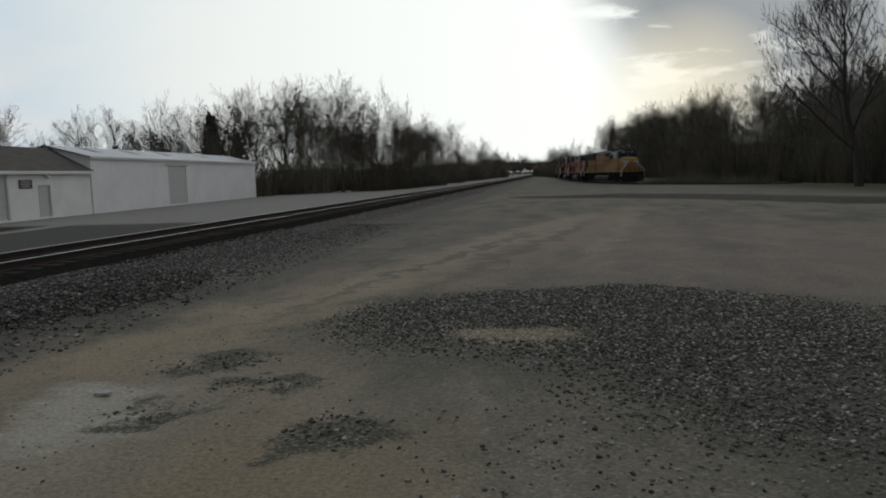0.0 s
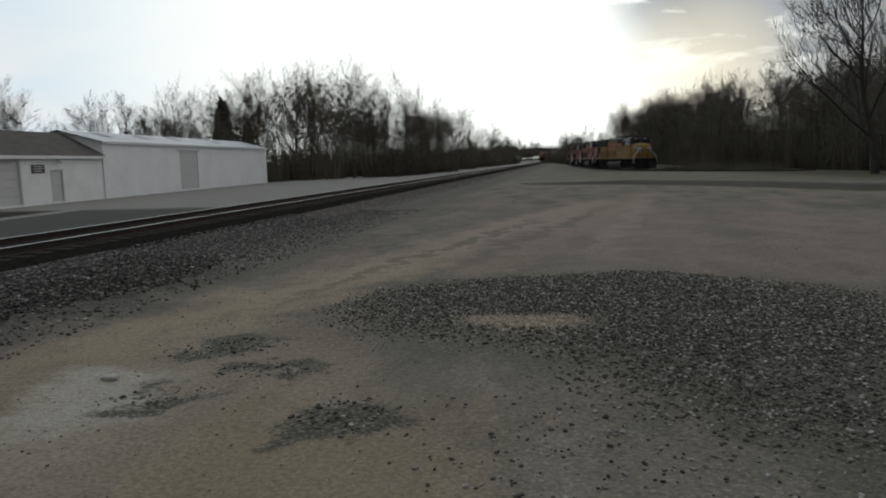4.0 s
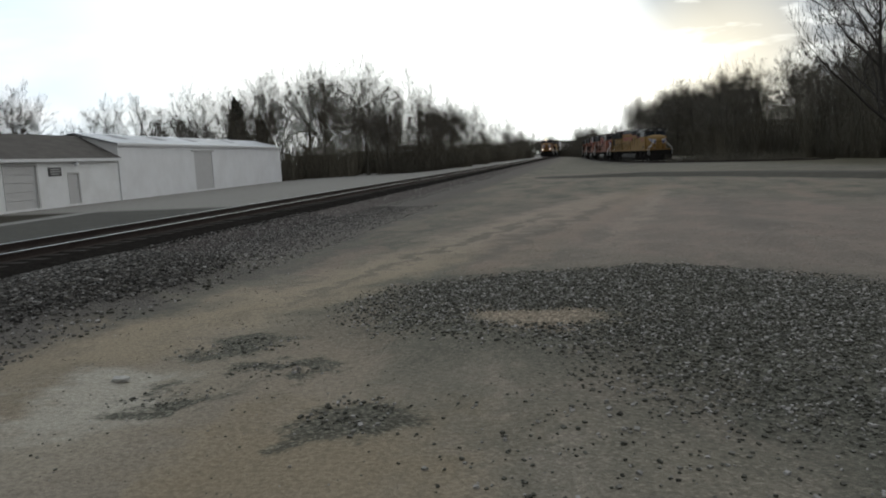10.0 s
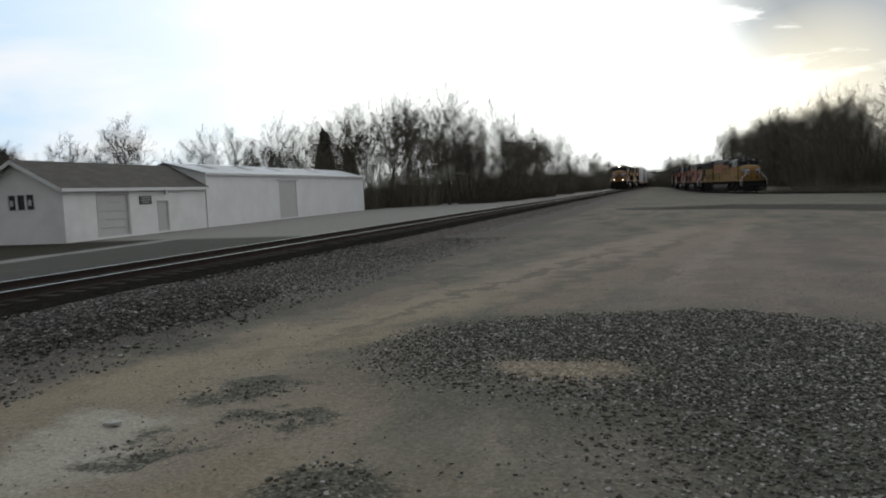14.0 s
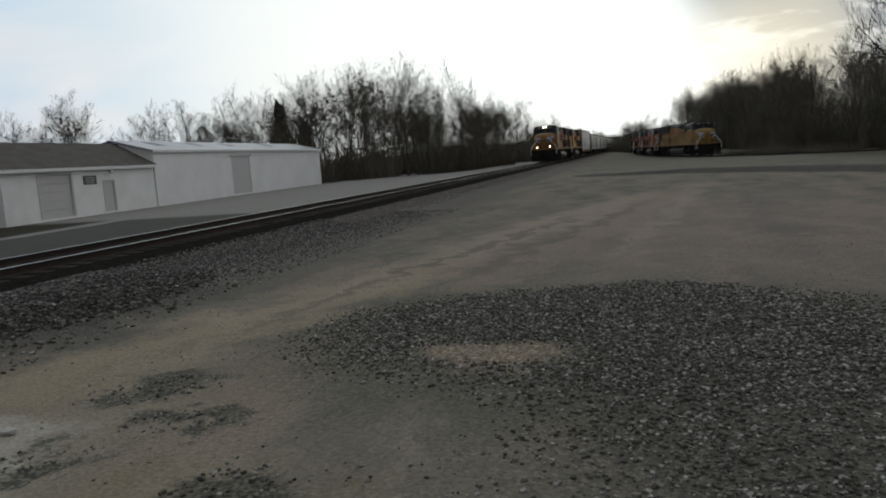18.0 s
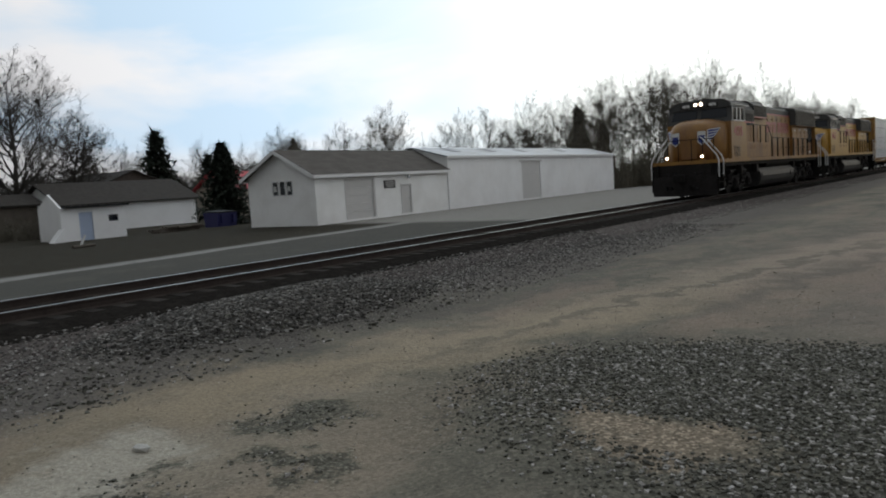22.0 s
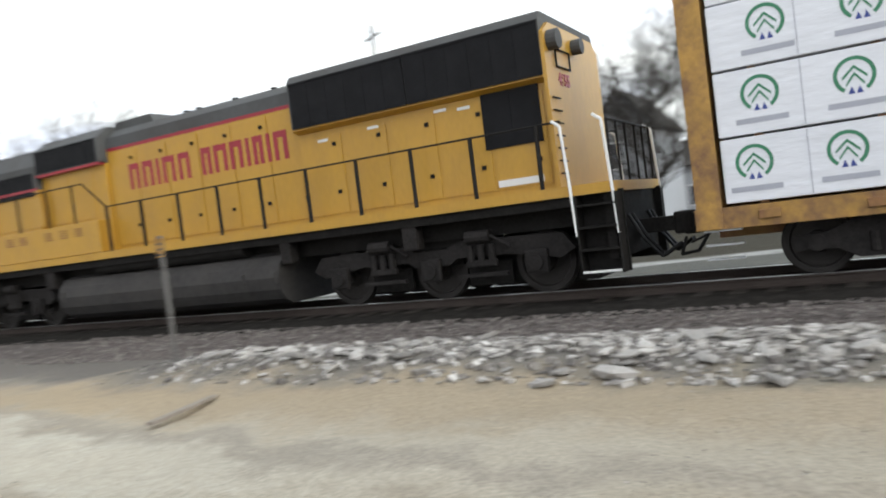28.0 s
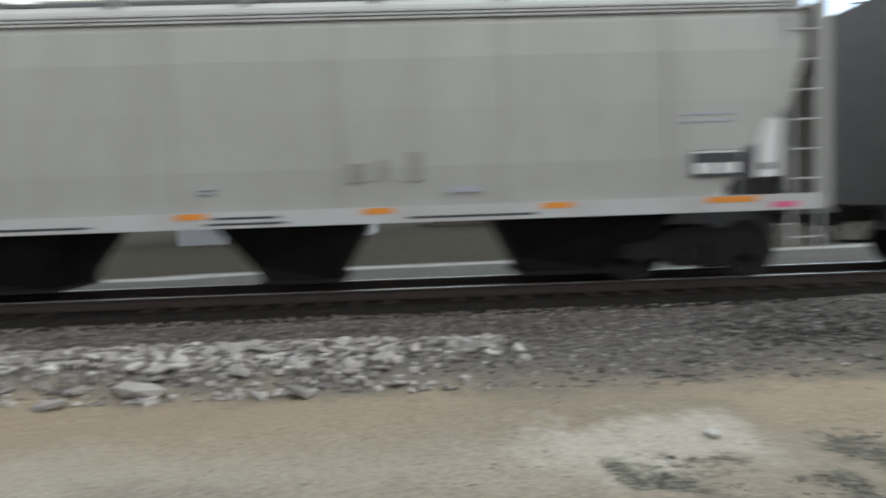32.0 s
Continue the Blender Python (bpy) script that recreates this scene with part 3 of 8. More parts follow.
def build_loose_stones():
    spill = [blob_pts(n, x, y, rx, ry, a) for n, x, y, rx, ry, a in ((24000, 0.5, 8.3, 3.25, 2.15, -4), (9500, 2.3, 6.2, 2.5, 1.8, 0), (100, -1.55, 4.7, 0.4, 0.4, 0), (60, -3.1, 5.0, 0.42, 0.25, 15),
                                                                    (120, -3.3, 6.5, 0.65, 0.42, 20), (60, -2.6, 5.72, 0.45, 0.25, 10), (700, 1.4, 4.4, 2.6, 1.4, 0))]
    p = np.concatenate(spill)
    sand = ((p[:, 0] + 0.5) / 0.85) ** 2 + ((p[:, 1] - 7.15) / 0.36) ** 2 > RNG.uniform(0.4, 1.2, len(p))
    p = p[sand]
    scatter("gravel_spill", p, RNG.uniform(0.010, 0.025, len(p)) * RNG.uniform(0.7, 1.6, len(p)), M_gravel, "dark crushed gravel spread over the yard earth")
    p = blob_pts(17000, PILE[0], PILE[1], 1.4, 2.8)
    scatter("gravel_pile", p, RNG.uniform(0.02, 0.06, len(p)), M_heap, "low heap of dark gravel beside the railway line")
    n = 4500
    x, y = RNG.uniform(-6, 4.5, n), np.where(RNG.uniform(0, 1, n) < 0.93, RNG.uniform(1.5, 16, n), RNG.uniform(-8, 1.5, n))
    p = np.stack([x, y, ground_z(x, y)], 1)
    scatter("scattered_pebbles", p, RNG.uniform(0.004, 0.013, n) * RNG.uniform(0.7, 1.6, n), M_gravel, "loose pebbles scattered over the yard")
    n = 26000
    x = TX + RNG.uniform(1.95, 3.75, n)
    y = np.where(RNG.uniform(0, 1, n) < 0.75, RNG.uniform(-12, 22, n), RNG.uniform(-40, 70, n))
    z = np.maximum(np.interp(x - TX, [0, 1.6, 3.0], [0.24, 0.24, 0.0]), ground_z(x, y))
    pts, size = np.stack([x, y, z], 1), RNG.uniform(0.022, 0.055, n)
    near = y < 5.0 + RNG.normal(0, 1.5, n)
    scatter("ballast_shoulder", pts[near], size[near], M_ballast, "purple grey ballast stones on the line's shoulder")
    scatter("dirty_shoulder", pts[~near], size[~near] * 0.75, M_verge, "grey dirty ballast stones on the line's shoulder")
    n = 20000
    x, y = np.clip(RNG.normal(-6.9, 0.8, n), -8.4, -5.3), RNG.uniform(-7, 26, n)
    p = np.stack([x, y, ground_z(x, y)], 1)
    scatter("verge_gravel", p, RNG.uniform(0.012, 0.034, n), M_verge, "fine grey gravel with pale flecks along the ballast's foot")
    n = 7000
    y = RNG.uniform(-6, 13, n)
    x = np.clip(RNG.normal(-6.25, 0.55, n), -7.6, -5.2)
    pale = y < 3.2 + RNG.normal(0, 0.8, n)
    thin = RNG.uniform(0, 1, n) < np.interp(y, [-6, -2.5, 0.5], [0.12, 0.3, 0.8])
    pale &= thin
    pts = np.stack([x, y, ground_z(x, y)], 1)
    size = RNG.uniform(0.03, 0.11, n) * RNG.uniform(0.7, 1.3, n)
    scatter("rubble_chips", pts[pale], size[pale],
            island_mat("rubble_chip", [(0.10, 0.09, 0.085), (0.19, 0.175, 0.16), (0.30, 0.28, 0.255), (0.46, 0.44, 0.41)]), "broken limestone chips along the foot of the ballast")
    keep = ~pale & (y > 2.5) & (RNG.uniform(0, 1, n) < 0.3)
    scatter("verge_chips", pts[keep], size[keep] * 0.5, M_gravel, "grey broken stone along the foot of the ballast")


build_loose_stones()


# ---- railway line ----
def build_line():
    bm = B()
    prism(bm, [(TX - 3.2, -0.35), (TX + 3.1, -0.15), (TX + 3.0, 0.0), (TX + 1.6, 0.24), (TX - 1.6, 0.24), (TX - 3.0, -0.1)], -1200, 2200, "y")
    m = mat("ballast_bed", (0.10, 0.088, 0.081), 0.95, var=0.5, scale=6, fine=24, bump=1.0)
    m.node_tree.nodes["Principled BSDF"].inputs["Specular IOR Level"].default_value = 0.03
    tagged(link("railway_ballast", bm, m), "purple grey stone ballast bed under the main line", "ballast", kind="structure")
    # dark crib ballast, with the shade under train and rails in its colour
    bm = B()
    prism(bm, [(TX - 1.95, 0.1), (TX + 2.1, 0.1), (TX + 2.1, 0.161), (TX + 1.6, 0.246), (TX - 1.6, 0.246), (TX - 1.95, 0.164)], -1200, 2200, "y")
    m = mat("shaded_crib_ballast", (0.021, 0.019, 0.017), 0.95, var=0.5, scale=6, fine=24, bump=1.0)
    m.node_tree.nodes["Principled BSDF"].inputs["Specular IOR Level"].default_value = 0.0
    tagged(link("ballast_shade_strip", bm, m), "dark ballast between and beside the rails with shade in its colour", "ballast", kind="structure")
    track = tagged(new("railway_track"), "main line track with polished rails on dark ties", "railway track", kind="structure")
    for s in (-0.7525, 0.7525):
        bm = B()
        c = TX + s
        prism(bm, [(c - 0.075, 0.235), (c + 0.075, 0.235), (c + 0.07, 0.25), (c + 0.012, 0.27), (c + 0.012, RZ - 0.045), (c + 0.037, RZ - 0.035), (c + 0.037, RZ - 0.008),
                   (c - 0.037, RZ - 0.008), (c - 0.037, RZ - 0.035), (c - 0.012, RZ - 0.045), (c - 0.012, 0.27), (c - 0.07, 0.25)], -1200, 2200, "y")
        rail = part("rail", bm, M_steel, track)
        bm = B()
        box(bm, c - 0.033, c + 0.033, -1200, 2200, RZ - 0.007, RZ)
        part("running_surface", bm, M_railtop, rail, "polished steel running surface")
    bm = B()
    box(bm, -1.3, 1.3, -0.115, 0.115, 0.10, 0.255, 0.01)
    first = part("tie", bm, M_tie, track)
    first.location = (TX, -30, 0)
    for i in range(1, 240):
        o = new("tie", first.data)
        o.parent = track
        o.matrix_basis = pose(TX + random.uniform(-0.03, 0.03), -30 + i * 0.5, random.uniform(-0.01, 0.005), 0, 0, random.uniform(-1, 1))
    bm = B()
    for i in range(500):
        y = -30 - (i + 1) * 0.5 if i < 140 else 90 + (i - 140) * 0.5
        box(bm, TX - 1.3, TX + 1.3, y - 0.115, y + 0.115, 0.10, 0.255)
    tagged(part("far_ties", bm, M_tie, track), kind="stuff")


build_line()


def build_rubble():
    heap = tagged(new("rubble_heap"), "strip of pale broken limestone blocks beside the line", "rubble", kind="structure")
    meshes = []
    for k in range(9):
        bm = B()
        bmesh.ops.create_icosphere(bm, subdivisions=1, radius=0.5)
        for v in bm.verts:
            v.co = Vector((v.co.x * random.uniform(0.75, 1.15), v.co.y * random.uniform(0.6, 1.1), v.co.z * random.uniform(0.5, 0.8)))
            v.co.z = max(v.co.z, -0.22)
            v.co.z = min(v.co.z, 0.25)
        me = bpy.data.meshes.new("rock")
        bm.to_mesh(me)
        bm.free()
        me.materials.append(M_rubble)
        meshes.append(me)
    for i in range(298):
        y = 4.2 - 10.2 * random.random() ** 1.9
        x = min(max(random.gauss(-6.1, 0.45), -7.2), -5.15)
        if y > 3.5:
            x = min(max(random.gauss(-6.9, 0.45), -7.6), -6.0)
        s = random.choice((0.08, 0.1, 0.12, 0.14, 0.17, 0.23)) * random.uniform(0.8, 1.25)
        o = new("rock", random.choice(meshes))
        o.parent = heap
        o.matrix_basis = pose(x, y, float(ground_z(np.float64(x), np.float64(y))) + s * 0.16, random.uniform(-20, 20), random.uniform(-20, 20), random.uniform(0, 360)) @ Matrix.Diagonal((s * random.uniform(1, 1.9), s, s * random.uniform(0.4, 0.8), 1))
    # one large slab at the edge of the strip and a lone stone in the yard
    for x, y, a, sx, sy, sz, nm, lb in ((-5.35, 0.9, 70, 0.62, 0.34, 0.26, "stone_slab", "large flat grey stone slab at the edge of the rubble"),
                                    (-3.83, 5.44, 20, 0.17, 0.13, 0.11, "loose_stone", "lone pale stone lying in the sandy yard")):
        o = new(nm, meshes[2])
        o.matrix_basis = pose(x, y, float(ground_z(np.float64(x), np.float64(y))) + sz * 0.2, 4, 3, a) @ Matrix.Diagonal((sx, sy, sz, 1))
        o.material_slots[0].link = "OBJECT"
        o.material_slots[0].material = M_concrete if nm == "loose_stone" else M_rubble
        tagged(o, lb, "stone")


build_rubble()
# ---- the train ----
M_yel = mat("armour_yellow", (0.41, 0.225, 0.024), 0.42, var=0.10, scale=0.9, fine=14, bump=0.06, dirt=(0.26, 0.14, 0.04), dirt_amt=0.35, dirt_scale=0.8, stretch=(1, 1, 0.45))
M_yel2 = mat("sooty_yellow", (0.27, 0.134, 0.017), 0.5, var=0.22, scale=0.8, fine=10, bump=0.08, dirt=(0.14, 0.06, 0.03), dirt_amt=0.75, dirt_scale=0.55, stretch=(1, 1, 0.4))
M_soot = mat("sooty_flank", (0.255, 0.124, 0.026), 0.55, var=0.25, scale=0.9, fine=10, bump=0.08, dirt=(0.10, 0.04, 0.028), dirt_amt=0.9, dirt_scale=0.7, stretch=(1, 1, 0.4))
M_harb = mat("harbour_grey", (0.075, 0.076, 0.075), 0.6, var=0.12, scale=1, fine=14, dirt=(0.055, 0.05, 0.046), dirt_amt=0.7, dirt_scale=0.7)
M_redst = mat("red_stripe", (0.26, 0.014, 0.024), 0.45, var=0.08)
M_grille = mat("black_grille", (0.012, 0.012, 0.013), 0.6, var=0.4, fine=60, bump=0.4)
M_under = mat("underframe_black", (0.014, 0.013, 0.012), 0.75, var=0.45, scale=2.2, fine=18, bump=0.3)
M_truck = mat("truck_grime", (0.022, 0.02, 0.019), 0.75, var=0.45, scale=3, fine=20, bump=0.3)
M_tank = mat("tank_grey", (0.04, 0.038, 0.037), 0.6, 0.0, var=0.25, scale=1.2, fine=8, dirt=(0.06, 0.055, 0.05), dirt_amt=0.6, dirt_scale=1.0)
M_rail = mat("handrail_dark", (0.018, 0.017, 0.016), 0.65, var=0.2)
M_whiterail = mat("handrail_white", (0.68, 0.68, 0.66), 0.5, var=0.12)
M_cabglass = glass_mat("cab_glass", (0.012, 0.014, 0.018), 0.12)
M_cabglass.node_tree.nodes["Principled BSDF"].inputs["Specular IOR Level"].default_value = 0.25
M_wing = mat("blue_wing", (0.02, 0.035, 0.20), 0.45, var=0.1)
M_wheel = mat("wheel_steel", (0.035, 0.032, 0.03), 0.55, 0.4, var=0.3)
M_lamp = mat("lit_lamp", (1.0, 0.80, 0.58), 0.3, var=0, bump=0, emit=60.0)
M_lens = mat("lamp_lens", (0.5, 0.48, 0.42), 0.2, var=0.05, bump=0)
M_label = mat("white_label", (0.62, 0.62, 0.6), 0.6, var=0.1)
M_deckyel = mat("worn_yellow", (0.36, 0.20, 0.04), 0.6, var=0.25, scale=2, fine=10, dirt=(0.14, 0.07, 0.035), dirt_amt=1.0, dirt_scale=2.4)
M_rusty = mat("rusty_brown", (0.20, 0.09, 0.045), 0.8, var=0.3, scale=2, fine=14, dirt=(0.32, 0.20, 0.04), dirt_amt=0.6, dirt_scale=1.5)
M_wrap = mat("white_wrap", (0.64, 0.65, 0.68), 0.45, var=0.06, scale=1.5, fine=5, bump=0.7, stretch=(1, 0.4, 1.6))
M_green = mat("green_print", (0.03, 0.17, 0.085), 0.5, var=0.05, bump=0)
M_blue = mat("blue_print", (0.03, 0.05, 0.22), 0.5, var=0.05, bump=0)
M_greyp = mat("grey_print", (0.33, 0.34, 0.38), 0.5, var=0.05, bump=0)
M_hop = mat("hopper_grey", (0.36, 0.36, 0.33), 0.5, var=0.08, scale=0.7, fine=9, bump=0.05, dirt=(0.28, 0.275, 0.25), dirt_amt=0.55, dirt_scale=0.9, stretch=(1, 1.2, 0.3))
M_hopsill = mat("hopper_sill", (0.44, 0.44, 0.43), 0.55, var=0.08, dirt=(0.3, 0.28, 0.26), dirt_amt=0.5, dirt_scale=1.5)
# darker hopper grey for walkways and ends; the ends' shade is in this colour
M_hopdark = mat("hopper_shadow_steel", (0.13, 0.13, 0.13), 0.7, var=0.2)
M_seam = mat("stained_seam", (0.24, 0.235, 0.215), 0.7, var=0.2)
M_mark = mat("black_marks", (0.035, 0.035, 0.038), 0.6, var=0.1, bump=0)
M_orange = mat("orange_reflector", (0.62, 0.22, 0.015), 0.45, var=0.1, bump=0)
M_sky = mat("blue_placard", (0.02, 0.20, 0.55), 0.45, var=0.05, bump=0)
M_pink = mat("pink_paint", (0.6, 0.1, 0.22), 0.6, var=0.1, bump=0)


for m in (M_grille, M_under, M_truck, M_wheel, M_rail, M_tank, M_harb, M_black, M_greyroof, M_shingle, M_tie, M_steel):
    m.node_tree.nodes["Principled BSDF"].inputs["Specular IOR Level"].default_value = 0.08


def disc(bm, c, r, ax, depth, n=20, r2=None):
    a = Vector(c)
    rod(bm, a, a + Vector(ax) * depth, r, r2 if r2 is not None else r, n)


def lathe_x(bm, c, prof, n=20):
    """Turn a profile of (x, radius) about the x axis through c."""
    rings = []
    for x, r in prof:
        rings.append([bm.verts.new((c[0] + x, c[1] + r * math.cos(2 * math.pi * k / n), c[2] + r * math.sin(2 * math.pi * k / n))) for k in range(n)])
    for a, b in zip(rings, rings[1:]):
        for k in range(n):
            bm.faces.new((a[k], a[(k + 1) % n], b[(k + 1) % n], b[k]))
    bm.faces.new(rings[0][::-1])
    bm.faces.new(rings[-1])


def text_mesh(body, size):
    cu = bpy.data.curves.new("text", "FONT")
    cu.body, cu.size, cu.extrude, cu.align_x, cu.align_y = body, size, 0.004, "CENTER", "CENTER"
    cu.offset = 0.012
    ob = bpy.data.objects.new("text", cu)
    scene.collection.objects.link(ob)
    bpy.context.view_layer.update()
    me = bpy.data.meshes.new_from_object(ob.evaluated_get(bpy.context.evaluated_depsgraph_get()))
    bpy.data.objects.remove(ob)
    return me


def lettering(body, size, material, parent, at, rz=90, wide=1.0, label=""):
    me = text_mesh(body, size)
    me.materials.clear()
    me.materials.append(material)
    o = new("lettering", me)
    o.parent = parent
    o.matrix_basis = pose(*at, 90, 0, rz) @ Matrix.Diagonal((wide, 1, 1, 1))
    if label:
        tagged(o, label)
    return o


def wheelset(parent, y, r, z=None, name="wheelset"):
    bm = B()
    for s in (-1, 1):
        lathe_x(bm, (0, 0, 0), [(s * 0.68, r * 0.55), (s * 0.69, r + 0.025), (s * 0.72, r + 0.025), (s * 0.725, r), (s * 0.82, r - 0.004), (s * 0.82, r * 0.82), (s * 0.78, r * 0.78),
                                (s * 0.78, r * 0.35), (s * 0.84, r * 0.3), (s * 0.84, r * 0.12)], 22)
        # lightening spokes make the turning visible
        for k in range(3):
            a = 2 * math.pi * k / 3
            box(bm, s * 0.785, s * 0.80, -0.03 + math.cos(a) * r * 0.55, 0.03 + math.cos(a) * r * 0.55, -0.03 + math.sin(a) * r * 0.55, 0.03 + math.sin(a) * r * 0.55)
    rod(bm, (-1.0, 0, 0), (1.0, 0, 0), 0.09, 0.09, 10)
    o = part(name, bm, M_wheel, parent)
    o.location = (0, y, r)
    return o


WHEELS = []


def loco_truck(parent, cy):
    """Three-axle truck: side frames with journal boxes, springs, brake gear."""
    for s in (-1, 1):
        bm = B()
        x0, x1 = (0.93, 1.13) if s > 0 else (-1.13, -0.93)
        prism(bm, [(cy - 2.65, 0.72), (cy - 2.45, 0.98), (cy - 0.6, 1.02), (cy - 0.3, 0.9), (cy + 0.3, 0.9), (cy + 0.6, 1.02), (cy + 2.45, 0.98), (cy + 2.65, 0.72), (cy + 2.4, 0.58),
                   (cy + 1.5, 0.72), (cy + 0.5, 0.72), (cy + 0.35, 0.62), (cy - 0.35, 0.62), (cy - 0.5, 0.72), (cy - 1.5, 0.72), (cy - 2.4, 0.58)], x0, x1, "x")
        part("side_frame", bm, M_truck, parent)
        xo = s * 1.13
        for ax in (-2.0, 0.0, 2.0):
            bm = B()
            box(bm, min(xo, xo + s * 0.12), max(xo, xo + s * 0.12), cy + ax - 0.2, cy + ax + 0.2, 0.36, 0.76, 0.04)
            disc(bm, (xo + s * 0.12, cy + ax, 0.55), 0.13, (s, 0, 0), 0.05, 14)
            part("journal_box", bm, M_truck, parent)
        for ax in (-1.0, 1.0):
            bm = B()
            box(bm, min(xo, xo + s * 0.1), max(xo, xo + s * 0.1), cy + ax - 0.28, cy + ax + 0.28, 0.55, 0.66, 0.02)
            for k in (-0.2, 0.0, 0.2):
                rod(bm, (xo + s * 0.06, cy + ax + k, 0.64), (xo + s * 0.06, cy + ax + k, 0.92), 0.065, 0.065, 8)
            box(bm, min(xo, xo + s * 0.09), max(xo, xo + s * 0.09), cy + ax - 0.45, cy + ax + 0.45, 0.38, 0.44)
            part("spring_nest", bm, M_truck, parent)
            bm = B()
            rod(bm, (xo + s * 0.1, cy + ax - 0.22, 1.06), (xo + s * 0.1, cy + ax + 0.22, 1.06), 0.11, 0.11, 10)
            rod(bm, (xo + s * 0.1, cy + ax + 0.22, 1.06), (xo + s * 0.08, cy + ax + 0.55, 0.85), 0.03, 0.03, 6)
            part("brake_cylinder", bm, M_truck, parent)
    bm = B()
    box(bm, -0.9, 0.9, cy - 0.5, cy + 0.5, 0.6, 1.15)
    for ax in (-1.0, 1.0):
        box(bm, -0.62, 0.62, cy + ax - 0.35, cy + ax + 0.35, 0.35, 0.95)
    part("bolster", bm, M_under, parent)
    for ax in (-1.35, -0.45, 1.35, 2.45):
        bm = B()
        box(bm, -0.66, 0.66, cy + ax - 0.42, cy + ax + 0.42, 0.14, 0.88, 0.06)
        part("traction_motor", bm, M_under, parent)
    for s in (-1, 1):
        for ax in (-1.0, 1.0):
            bm = B()
            box(bm, *hx(s, 0.84, 0.9), cy + ax - 0.42, cy + ax + 0.42, 0.2, 0.62, 0.03)
            part("brake_rigging", bm, M_under, parent)
    for ax in (-2.0, 0.0, 2.0):
        WHEELS.append((wheelset(parent, cy + ax, 0.53), 0.53))


def mirror_part(name, fn, material, parent, label="", smooth=False):
    for s in (-1, 1):
        bm = B()
        fn(bm, s)
        part(name, bm, material, parent, label, smooth)


def hx(s, a, b):
    return (a, b) if s > 0 else (-b, -a)


def lamp_hood(bm, c, r, depth):
    """A short open tube round a lamp, facing ahead."""
    n = 16
    rings = []
    for rr, y in ((r, 0.0), (r, -depth), (r - 0.012, -depth), (r - 0.012, 0.0)):
        rings.append([bm.verts.new((c[0] + math.cos(2 * math.pi * k / n) * rr, c[1] + y, c[2] + math.sin(2 * math.pi * k / n) * rr)) for k in range(n)])
    for a, b in zip(rings, rings[1:]):
        for k in range(n):
            bm.faces.new((a[k], a[(k + 1) % n], b[(k + 1) % n], b[k]))


